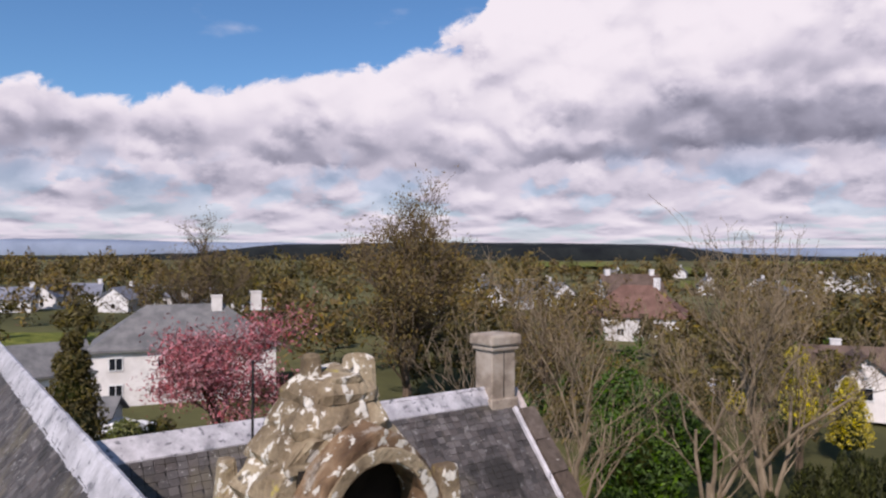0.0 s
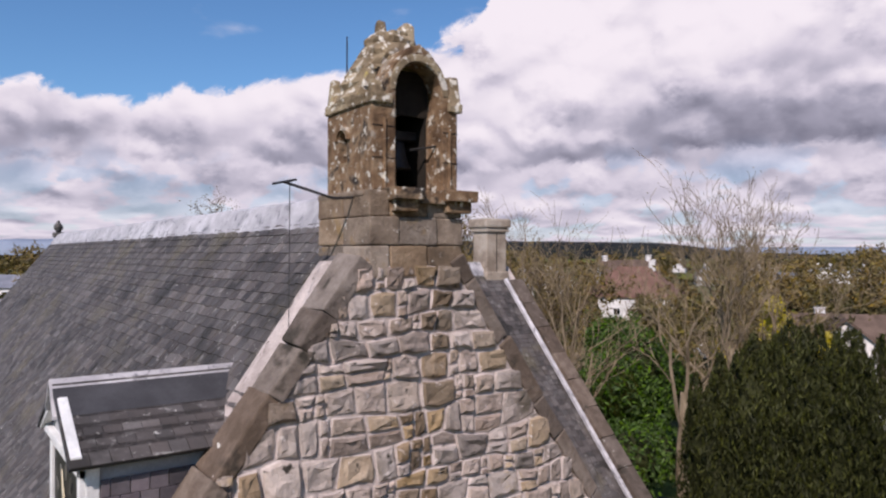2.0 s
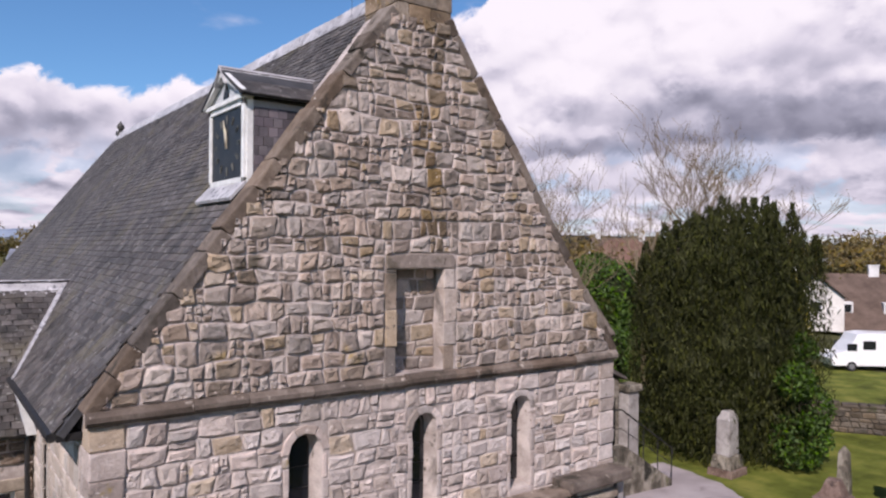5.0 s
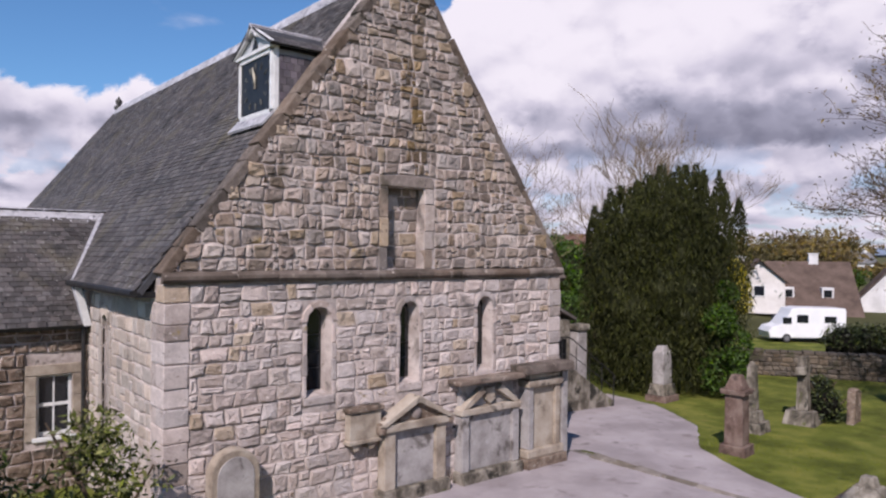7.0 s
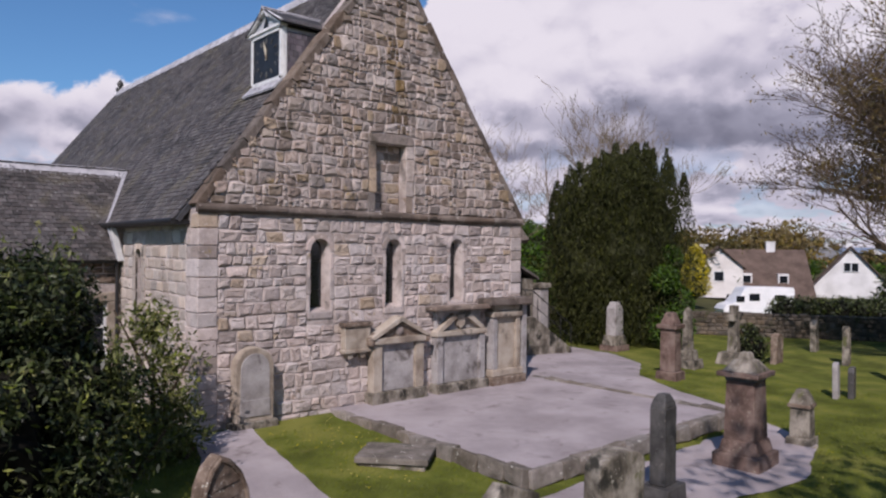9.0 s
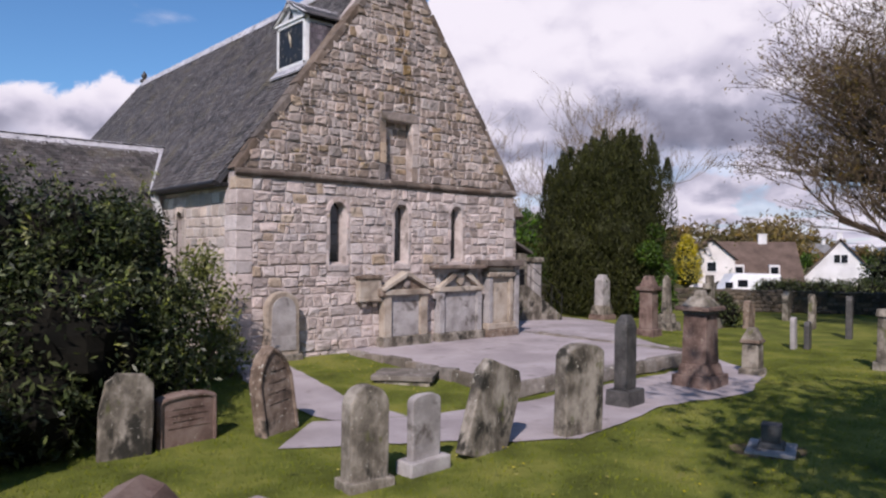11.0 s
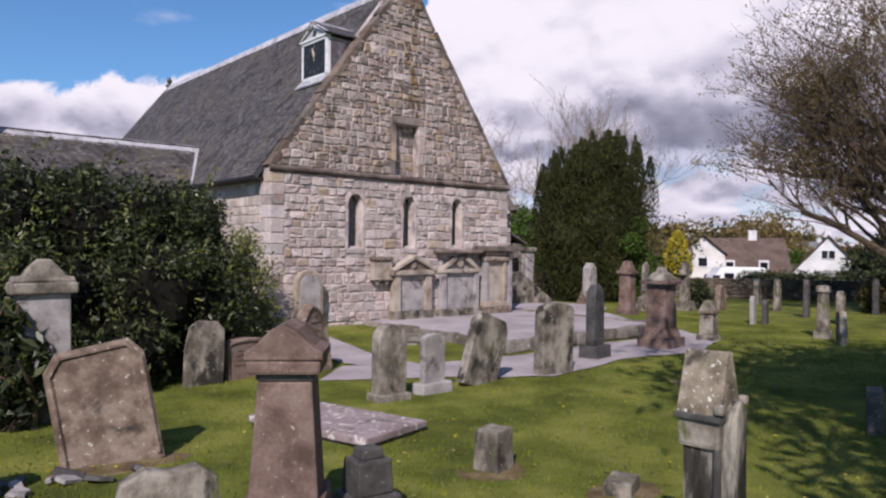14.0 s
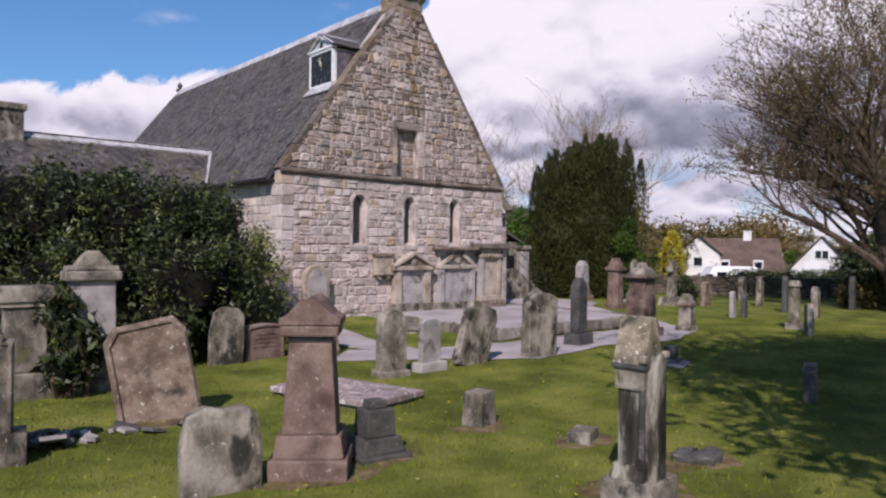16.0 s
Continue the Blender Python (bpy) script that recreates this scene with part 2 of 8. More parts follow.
M["string"] = surface("string", [(0.075, 0.057, 0.045), (0.15, 0.116, 0.094), (0.26, 0.215, 0.18)], 2.6, 0.92, 0.9, 20, "object", 0.3, spots=[((0.05, 0.043, 0.034), 2.0, 0.52, 0.7), ((0.42, 0.36, 0.31), 6.0, 0.62, 0.72)])
M["skew"] = surface("skew", [(0.07, 0.054, 0.042), (0.135, 0.106, 0.086), (0.235, 0.195, 0.163)], 4.5, 0.92, 1.0, 20, "object", 0.36, spots=[((0.05, 0.043, 0.034), 2.0, 0.56, 0.7), ((0.58, 0.55, 0.49), 5.0, 0.69, 0.72)])
M["bell_stone"] = surface("bell_stone", [(0.085, 0.052, 0.031), (0.195, 0.125, 0.073), (0.34, 0.25, 0.16)], 3.4, 0.92, 1.0, 24, spots=[((0.040, 0.032, 0.027), 3.4, 0.50, 0.66), ((0.52, 0.49, 0.42), 13.0, 0.585, 0.63), ((0.30, 0.26, 0.21), 6.0, 0.60, 0.72)])
M["bell_base"] = surface("bell_base", [(0.105, 0.078, 0.056), (0.21, 0.16, 0.117), (0.34, 0.275, 0.212)], 4.4, 0.92, 1.0, 24, "object", 0.3, spots=[((0.05, 0.042, 0.034), 2.6, 0.54, 0.70), ((0.50, 0.46, 0.40), 13.0, 0.64, 0.70), ((0.26, 0.175, 0.085), 2.2, 0.58, 0.72)])
M["bell_lichen"] = surface("bell_lichen", [(0.12, 0.088, 0.055), (0.25, 0.195, 0.125), (0.36, 0.30, 0.20)], 3.0, 0.92, 0.8, 24, spots=[((0.05, 0.045, 0.04), 6.0, 0.60, 0.70), ((0.40, 0.33, 0.08), 5.0, 0.64, 0.74), ((0.58, 0.55, 0.48), 12.0, 0.555, 0.60)])
M["slate"] = surface("slate", [(0.036, 0.031, 0.029), (0.076, 0.067, 0.063), (0.128, 0.115, 0.109)], 1.7, 0.7, 0.35, 30, "object", 0.40, spots=[((0.105, 0.090, 0.062), 0.8, 0.52, 0.72), ((0.26, 0.25, 0.235), 8.0, 0.60, 0.74), ((0.42, 0.41, 0.38), 15.0, 0.66, 0.71), ((0.030, 0.027, 0.024), 1.3, 0.52, 0.70)])
M["slates"] = surface("slates", [(0.036, 0.031, 0.029), (0.076, 0.067, 0.063), (0.128, 0.115, 0.109)], 1.7, 0.7, 0.35, 30, "island", 0.40, spots=[((0.105, 0.090, 0.062), 0.8, 0.52, 0.72), ((0.26, 0.25, 0.235), 8.0, 0.60, 0.74), ((0.42, 0.41, 0.38), 15.0, 0.66, 0.71), ((0.030, 0.027, 0.024), 1.3, 0.52, 0.70)])
M["cheek_slate"] = surface("cheek_slate", [(0.06, 0.052, 0.06), (0.12, 0.104, 0.115), (0.17, 0.15, 0.16)], 3.0, 0.6, 0.3, 30, "object", 0.4)
M["slate_bed"] = surface("slate_bed", [(0.03, 0.03, 0.033), (0.06, 0.06, 0.065)], 2, 0.8, 0.2)
M["lead"] = surface("lead", [(0.30, 0.29, 0.30), (0.54, 0.525, 0.54)], 2.2, 0.55, 0.25, 18, spots=[((0.12, 0.12, 0.13), 7.0, 0.56, 0.68), ((0.20, 0.20, 0.21), 1.6, 0.58, 0.72)])
M["white_wood"] = surface("white_wood", [(0.55, 0.55, 0.54), (0.74, 0.74, 0.72)], 4, 0.6, 0.1, 60)
M["grey_wood"] = surface("grey_wood", [(0.34, 0.35, 0.36), (0.50, 0.51, 0.52)], 3, 0.65, 0.15, 40)
M["black"] = surface("black", [(0.008, 0.008, 0.009), (0.02, 0.02, 0.022)], 4, 0.45, 0.1)
M["dark_void"] = surface("dark_void", [(0.006, 0.006, 0.007), (0.012, 0.012, 0.013)], 4, 0.9, 0.0)
M["faded_gilt"] = surface("faded_gilt", [(0.06, 0.058, 0.05), (0.17, 0.165, 0.145)], 9, 0.6, 0.05)
M["gold"] = surface("gold", [(0.60, 0.50, 0.34), (0.74, 0.66, 0.50)], 8, 0.4, 0.05)
M["iron"] = surface("iron", [(0.015, 0.015, 0.017), (0.04, 0.038, 0.036)], 8, 0.55, 0.15, metal=0.3)
M["gravel"] = surface("gravel", [(0.27, 0.235, 0.235), (0.40, 0.355, 0.355)], 0.7, 0.95, 0.7, 55, spots=[((0.20, 0.17, 0.165), 1.9, 0.56, 0.75)])
M["kerb"] = surface("kerb", [(0.07, 0.062, 0.048), (0.17, 0.148, 0.125), (0.31, 0.275, 0.245)], 3.0, 0.92, 0.6, 30, "object", 0.3, spots=[LICHEN])
M["grass"] = surface("grass", [(0.058, 0.068, 0.012), (0.108, 0.126, 0.021), (0.19, 0.19, 0.042)], 0.7, 0.95, 0.9, 60, spots=[((0.19, 0.145, 0.06), 1.1, 0.64, 0.80), ((0.03, 0.036, 0.010), 3.0, 0.60, 0.8)])
M["blades"] = surface("blades", [(0.064, 0.080, 0.012), (0.12, 0.142, 0.02), (0.215, 0.21, 0.042)], 0.7, 0.9, 0.0, 60, "island", 0.3)
M["soil"] = surface("soil", [(0.075, 0.05, 0.028), (0.14, 0.10, 0.055), (0.21, 0.165, 0.095)], 3.0, 0.95, 0.8, 50, spots=[((0.085, 0.092, 0.022), 2.6, 0.50, 0.62)])
M["red_stone"] = surface("red_stone", [(0.078, 0.051, 0.041), (0.152, 0.103, 0.084), (0.21, 0.156, 0.13)], 3.0, 0.88, 0.6, 40, spots=[((0.24, 0.18, 0.14), 5.0, 0.60, 0.76), ((0.045, 0.033, 0.03), 2.6, 0.61, 0.78), ((0.33, 0.29, 0.23), 18, 0.64, 0.70)])
M["brown_stone"] = surface("brown_stone", [(0.092, 0.066, 0.049), (0.178, 0.132, 0.10), (0.275, 0.218, 0.172)], 4.0, 0.9, 0.9, 26, spots=[((0.045, 0.04, 0.033), 2.4, 0.55, 0.7), ((0.42, 0.40, 0.34), 16, 0.63, 0.68)])
M["grey_stone"] = surface("grey_stone", [(0.06, 0.052, 0.041), (0.17, 0.148, 0.118), (0.33, 0.295, 0.245)], 3.2, 0.9, 0.9, 24, spots=[((0.035, 0.033, 0.027), 2.4, 0.53, 0.66), ((0.40, 0.38, 0.32), 22, 0.645, 0.69), ((0.10, 0.105, 0.04), 3.0, 0.6, 0.72)], stretch=(1, 1, 0.7))
M["lichened"] = surface("lichened", [(0.10, 0.082, 0.058), (0.22, 0.185, 0.135), (0.33, 0.29, 0.22)], 4.0, 0.9, 0.8, 26, spots=[((0.06, 0.052, 0.04), 5.0, 0.56, 0.70), ((0.52, 0.49, 0.42), 24.0, 0.60, 0.66)])
M["streaked_stone"] = surface("streaked_stone", [(0.018, 0.016, 0.013), (0.05, 0.045, 0.036), (0.30, 0.28, 0.23)], 5.0, 0.9, 0.5, 40, contrast=1.3, stretch=(1, 1, 0.22), spots=[((0.42, 0.40, 0.33), 9.0, 0.68, 0.74)])
M["pale_stone"] = surface("pale_stone", [(0.23, 0.21, 0.20), (0.40, 0.375, 0.36)], 2.6, 0.9, 0.5, 40, spots=[((0.11, 0.095, 0.085), 2.2, 0.56, 0.72)])
M["sand_stone"] = surface("sand_stone", [(0.19, 0.15, 0.115), (0.34, 0.285, 0.225), (0.43, 0.375, 0.31)], 1.9, 0.9, 0.4, 40, spots=[((0.07, 0.06, 0.05), 1.6, 0.6, 0.75)])
M["granite"] = surface("granite", [(0.034, 0.032, 0.030), (0.085, 0.080, 0.074)], 5, 0.6, 0.3, 60, spots=[((0.17, 0.16, 0.14), 16.0, 0.62, 0.70)])
M["bark"] = surface("bark", [(0.055, 0.039, 0.026), (0.14, 0.105, 0.074)], 5, 0.95, 0.5, 30, stretch=(1, 1, 0.3))
M["pale_bark"] = surface("pale_bark", [(0.11, 0.083, 0.052), (0.24, 0.19, 0.13)], 3, 0.95, 0.4, 30, stretch=(1, 1, 0.3))


def leafy(name, cols, rough=0.6, glow=0.25):
    """Leaves, each with a tone of its own, a little light passing through."""
    m = surface(name, cols, 0.6, rough, 0.0, 30, "island", 0.45)
    b = [n for n in m.node_tree.nodes if n.type == "BSDF_PRINCIPLED"][0]
    b.inputs["Specular IOR Level"].default_value = 0.2 if name == "holly" else 0.08
    return m


M["yew"] = leafy("yew", [(0.010, 0.012, 0.004), (0.030, 0.034, 0.011), (0.062, 0.067, 0.020)])
M["holly"] = leafy("holly", [(0.007, 0.011, 0.005), (0.024, 0.034, 0.012), (0.105, 0.122, 0.040)], 0.42)
# near-black: the shade deep inside a bush, put into the colour
M["bush_shade"] = surface("bush_shade", [(0.004, 0.004, 0.003), (0.010, 0.009, 0.006)], 2.0, 0.95, 0.5, 20)
M["shrub"] = leafy("shrub", [(0.05, 0.06, 0.018), (0.12, 0.14, 0.04), (0.22, 0.21, 0.09)])
M["laurel"] = leafy("laurel", [(0.018, 0.038, 0.008), (0.042, 0.080, 0.014), (0.085, 0.14, 0.026)], 0.5)
M["spring"] = leafy("spring", [(0.088, 0.060, 0.026), (0.135, 0.097, 0.037), (0.165, 0.135, 0.046)])
M["olive"] = leafy("olive", [(0.046, 0.038, 0.015), (0.082, 0.068, 0.025), (0.125, 0.108, 0.038)])
M["twig"] = leafy("twig", [(0.088, 0.066, 0.027), (0.15, 0.118, 0.045)])
M["pink"] = leafy("pink", [(0.12, 0.03, 0.03), (0.30, 0.10, 0.11), (0.52, 0.25, 0.27)])
M["gold_leaf"] = leafy("gold_leaf", [(0.20, 0.17, 0.02), (0.36, 0.30, 0.03), (0.48, 0.40, 0.05)])
M["harl"] = surface("harl", [(0.55, 0.52, 0.49), (0.72, 0.69, 0.66)], 0.6, 0.9, 0.3, 25)
M["white_harl"] = surface("white_harl", [(0.52, 0.51, 0.50), (0.68, 0.67, 0.66)], 0.6, 0.9, 0.2, 25)
M["grey_roof"] = surface("grey_roof", [(0.10, 0.10, 0.10), (0.19, 0.185, 0.18)], 0.8, 0.8, 0.3, 12)
M["blue_roof"] = surface("blue_roof", [(0.13, 0.14, 0.17), (0.20, 0.21, 0.25)], 0.5, 0.7, 0.2, 8)
M["red_roof"] = surface("red_roof", [(0.11, 0.062, 0.048), (0.18, 0.105, 0.083)], 0.6, 0.85, 0.3, 10)
M["brown_roof"] = surface("brown_roof", [(0.075, 0.053, 0.042), (0.14, 0.10, 0.08)], 0.7, 0.85, 0.3, 10)
M["far_wood"] = surface("far_wood", [(0.008, 0.010, 0.012), (0.020, 0.024, 0.024)], 0.02, 1.0, 0.0, 0.2)
# the haze of distance is put into the colour as pale blue
M["hazy_hill"] = surface("hazy_hill", [(0.16, 0.20, 0.27), (0.22, 0.26, 0.33)], 0.002, 1.0, 0.0, 0.01)
M["firth"] = surface("firth", [(0.20, 0.24, 0.30), (0.30, 0.34, 0.40)], 0.002, 0.4, 0.0, 0.01)
M["field"] = surface("field", [(0.055, 0.055, 0.022), (0.085, 0.085, 0.033), (0.12, 0.115, 0.05)], 0.012, 1.0, 0.0, 0.6, contrast=1.6)
M["asphalt"] = surface("asphalt", [(0.045, 0.045, 0.047), (0.065, 0.064, 0.064)], 1, 0.9, 0.2, 60)
M["car_white"] = surface("car_white", [(0.72, 0.73, 0.74), (0.8, 0.8, 0.81)], 2, 0.3, 0.0, coat=0.4)
M["car_grey"] = surface("car_grey", [(0.10, 0.10, 0.11), (0.16, 0.16, 0.17)], 2, 0.3, 0.0, coat=0.4)
M["rubber"] = surface("rubber", [(0.012, 0.012, 0.012), (0.022, 0.022, 0.022)], 6, 0.8, 0.1)


def glass(name, tint):
    m = bpy.data.materials.new(name)
    m.use_nodes = True
    b = m.node_tree.nodes["Principled BSDF"]
    b.inputs["Base Color"].default_value = (*tint, 1)
    b.inputs["Roughness"].default_value = 0.08
    b.inputs["Specular IOR Level"].default_value = 0.6
    return m


M["pane"] = glass("pane", (0.012, 0.014, 0.018))

# ---------------------------------------------------------------- mesh helpers
rnd = random.Random(7)
nrg = np.random.default_rng(7)


class Shape:
    """Collects vertices and faces for one mesh."""

    def __init__(self):
        self.v, self.f = [], []

    def add(self, verts, faces, m=None):
        k = len(self.v)
        self.v += [tuple(m @ Vector(p)) for p in verts] if m is not None else [tuple(p) for p in verts]
        self.f += [tuple(i + k for i in f) for f in faces]
        return self

    def box(self, x0, y0, z0, x1, y1, z1, m=None):
        v = [(x0, y0, z0), (x1, y0, z0), (x1, y1, z0), (x0, y1, z0), (x0, y0, z1), (x1, y0, z1), (x1, y1, z1), (x0, y1, z1)]
        return self.add(v, [(3, 2, 1, 0), (4, 5, 6, 7), (0, 1, 5, 4), (1, 2, 6, 5), (2, 3, 7, 6), (3, 0, 4, 7)], m)

    def soft(self, x0, y0, z0, x1, y1, z1, b=0.02, m=None, top=1.0, jit=0.0, seed=1):
        """A block with bevelled edges; top: the scale of its upper end."""
        bm = bmesh.new()
        bmesh.ops.create_cube(bm, size=1.0)
        cx, cy, r = (x0 + x1) / 2, (y0 + y1) / 2, random.Random(seed)
        for p in bm.verts:
            s = top if p.co.z > 0 else 1.0
            p.co = (cx + p.co.x * (x1 - x0) * s + r.uniform(-jit, jit), cy + p.co.y * (y1 - y0) * s + r.uniform(-jit, jit), (z0 + z1) / 2 + p.co.z * (z1 - z0) + r.uniform(-jit, jit))
        bmesh.ops.bevel(bm, geom=bm.edges[:], offset=b, segments=2, affect="EDGES", profile=0.6)
        return self.take(bm, m)

    def take(self, bm, m=None):
        bm.verts.index_update()
        self.add([p.co.copy() for p in bm.verts], [tuple(v.index for v in f.verts) for f in bm.faces], m)
        bm.free()
        return self

    def plate(self, outline, y0, y1, b=0.0, m=None):
        """An outline of (x, z), drawn through from y0 to y1, with bevelled rims."""
        bm = bmesh.new()
        a = [bm.verts.new((x, y0, z)) for x, z in outline]
        f = bm.faces.new(a)
        got = bmesh.ops.extrude_face_region(bm, geom=[f])
        for g in got["geom"]:
            if isinstance(g, bmesh.types.BMVert):
                g.co.y = y1
        bmesh.ops.recalc_face_normals(bm, faces=bm.faces[:])
        if b:
            rim = [e for e in bm.edges if abs(e.verts[0].co.y - e.verts[1].co.y) < 1e-6]
            bmesh.ops.bevel(bm, geom=rim, offset=b, segments=2, affect="EDGES", profile=0.6)
        return self.take(bm, m)

    def tube(self, path, radii, sides=6):
        """A tapered tube along points."""
        k = len(self.v)
        pts = [Vector(p) for p in path]
        for i, p in enumerate(pts):
            d = (pts[min(i + 1, len(pts) - 1)] - pts[max(i - 1, 0)]).normalized()
            u = d.cross(Vector((0.31, 0.95, 0.05))).normalized() if abs(d.y) < 0.95 else d.cross(Vector((1, 0, 0))).normalized()
            w = d.cross(u)
            for s in range(sides):
                a = 2 * math.pi * s / sides
                self.v.append(tuple(p + (u * math.cos(a) + w * math.sin(a)) * radii[i]))
        for i in range(len(pts) - 1):
            for s in range(sides):
                a, b = k + i * sides + s, k + i * sides + (s + 1) % sides
                self.f.append((a, b, b + sides, a + sides))
        self.f.append(tuple(k + s for s in reversed(range(sides))))
        self.f.append(tuple(k + (len(pts) - 1) * sides + s for s in range(sides)))
        return self

    def turn(self, profile, sides=16, at=(0, 0, 0)):
        """A turned form from (radius, height)."""
        k = len(self.v)
        for r, z in profile:
            for s in range(sides):
                a = 2 * math.pi * s / sides
                self.v.append((at[0] + r * math.cos(a), at[1] + r * math.sin(a), at[2] + z))
        for i in range(len(profile) - 1):
            for s in range(sides):
                a, b = k + i * sides + s, k + i * sides + (s + 1) % sides
                self.f.append((a, b, b + sides, a + sides))
        self.f.append(tuple(k + (len(profile) - 1) * sides + s for s in range(sides)))
        self.f.append(tuple(k + s for s in reversed(range(sides))))
        return self

    def mesh(self, name, mat, smooth=False):
        me = bpy.data.meshes.new(name)
        me.from_pydata(self.v, [], self.f)
        me.materials.append(M[mat])
        if smooth:
            me.polygons.foreach_set("use_smooth", [True] * len(me.polygons))
        me.update()
        return me


def empty(name, m=None, label="", category="", group="", kind=""):
    ob = new(name)
    ob.empty_display_size = 0.1
    if m is not None:
        ob.matrix_world = m
    return tagged(ob, label, category, group, kind)


def part(name, shape, mat, parent=None, label="", smooth=False, kind=""):
    ob = new(name, shape.mesh(name, mat, smooth))
    ob.parent = parent
    return tagged(ob, label, kind=kind)


def solid(name, shape, mat, label="", category="", group="", kind="", smooth=False):
    return tagged(new(name, shape.mesh(name, mat, smooth)), label, category, group, kind)


def quads(name, P, mat, parent=None, **tags):
    """One mesh of loose four-cornered leaves from an array (n, 4, 3)."""
    n = len(P)
    me = bpy.data.meshes.new(name)
    me.vertices.add(n * 4)
    me.vertices.foreach_set("co", np.ascontiguousarray(P, dtype=np.float32).ravel())
    me.loops.add(n * 4)
    me.loops.foreach_set("vertex_index", np.arange(n * 4, dtype=np.int32))
    me.polygons.add(n)
    me.polygons.foreach_set("loop_start", np.arange(0, n * 4, 4, dtype=np.int32))
    me.polygons.foreach_set("loop_total", np.full(n, 4, dtype=np.int32))
    me.materials.append(M[mat])
    me.update(calc_edges=True)
    me.validate()
    ob = new(name, me)
    ob.parent = parent
    return tagged(ob, **tags)


def leaves(C, size, aspect=0.6, flat=0.0, up=0.0, rng=nrg):
    """Leaf corners round centres C (n, 3): pointed quads at random angles; up: how far they stand upright."""
    n = len(C)
    d = rng.normal(size=(n, 3))
    d[:, 2] = d[:, 2] * (1 - flat) + up
    d /= np.linalg.norm(d, axis=1, keepdims=True)
    e = np.cross(d, rng.normal(size=(n, 3)))
    e /= np.linalg.norm(e, axis=1, keepdims=True)
    s = size * rng.uniform(0.6, 1.35, (n, 1))
    d, e = d * s, e * s * aspect
    return np.stack([C - d, C + e * 0.55, C + d, C - e * 0.55], 1)


def ground_z(x, y):
    """The lawn: level among the graves, a little higher by the church, falling away far off."""
    near = min(1.0, max(0.0, (y + 6.5) / 6.0)) * min(1.0, max(0.0, (14.0 - abs(x - 5.0)) / 6.0))
    far = max(0.0, math.hypot(x - 4, y) - 60.0)
    bumps = 0.03 * noise.noise(Vector((x * 0.35, y * 0.35, 0))) + 0.012 * noise.noise(Vector((x * 1.3, y * 1.3, 5)))
    beyond = min(1.0, max(0.0, ((x - 26.5) * 0.86 + (y - 5.0) * 0.51 - 2.0) / 10.0)) * min(1.0, max(0.0, (34.0 - y) / 10.0)) if x > 20 else 0.0
    return 0.22 * near * near * (3 - 2 * near) + (bumps if far == 0 else 0.0) - 1.4 * beyond * beyond * (3 - 2 * beyond)


# ---------------------------------------------------------------- ground
def build_ground():
    xs = sorted(set([-4000, -1800, -900, -450, -250, -150, -90, -60, -45, -34] + [x * 0.5 for x in range(-56, 69)] + [38, 44, 52, 62, 75, 95, 130, 180, 260, 400, 700, 1300, 2400, 4500]))
    ys = sorted(set([-4000, -1500, -500, -200, -100, -60, -45, -36] + [y * 0.5 for y in range(-60, 61)] + [34, 40, 50, 62, 80, 105, 140, 200, 300, 500, 900, 1700, 3000, 4500]))
    s = Shape()
    s.v = [(x, y, ground_z(x, y)) for y in ys for x in xs]
    w = len(xs)
    s.f = [(j * w + i, j * w + i + 1, (j + 1) * w + i + 1, (j + 1) * w + i) for j in range(len(ys) - 1) for i in range(w - 1)]
    g = solid("ground", s, "grass", "mown green churchyard lawn reaching out to fields", "ground", kind="structure", smooth=True)
    g.data.materials.append(M["field"])
    for p in g.data.polygons:
        c = p.center
        if math.hypot(c.x - 5, c.y) > 46:
            p.material_index = 1


build_ground()


def wobbly(points, step=0.35, amp=0.06, seed=3):
    """A closed outline with a ragged edge."""
    out = []
    for i, (x, y) in enumerate(points):
        x2, y2 = points[(i + 1) % len(points)]
        n = max(1, int(math.hypot(x2 - x, y2 - y) / step))
        for k in range(n):
            px, py = x + (x2 - x) * k / n, y + (y2 - y) * k / n
            out.append((px + amp * noise.noise(Vector((px * 1.7, py * 1.7, seed))), py + amp * noise.noise(Vector((px * 1.7, py * 1.7, seed + 9)))))
    return out


def build_path(name, points, label, lift=0.012, amp=0.12):
    bm = bmesh.new()
    f = bm.faces.new([bm.verts.new((x, y, 0)) for x, y in wobbly(points, amp=amp)])
    bmesh.ops.triangulate(bm, faces=[f])
    bmesh.ops.subdivide_edges(bm, edges=[e for e in bm.edges if e.calc_length() > 1.0], cuts=2)
    bmesh.ops.triangulate(bm, faces=bm.faces[:])
    bmesh.ops.subdivide_edges(bm, edges=[e for e in bm.edges if e.calc_length() > 0.8], cuts=1)
    for p in bm.verts:
        p.co.z = ground_z(p.co.x, p.co.y) + lift + (0.012 if lift < 0.02 else 0)
    bmesh.ops.recalc_face_normals(bm, faces=bm.faces[:])
    s = Shape().take(bm)
    solid(name, s, "gravel", label, "path", kind="structure")


build_path("path", [(-1.2, -5.6), (0.5, -6.2), (3.0, -6.6), (10.6, -6.5), (10.6, 0.0), (9.8, 0.6), (13.5, 3.5), (15.4, 5.0), (18.0, 5.0), (17.6, 2.6), (15.6, -0.2), (13.3, -1.6), (12.4, -3.6), (11.8, -5.6), (9.9, -8.2), (7.4, -9.0), (4.8, -8.6), (1.6, -9.1), (-0.2, -7.9), (-2.4, -6.6)], "pinkish grey gravel path winding between lawn and terrace")
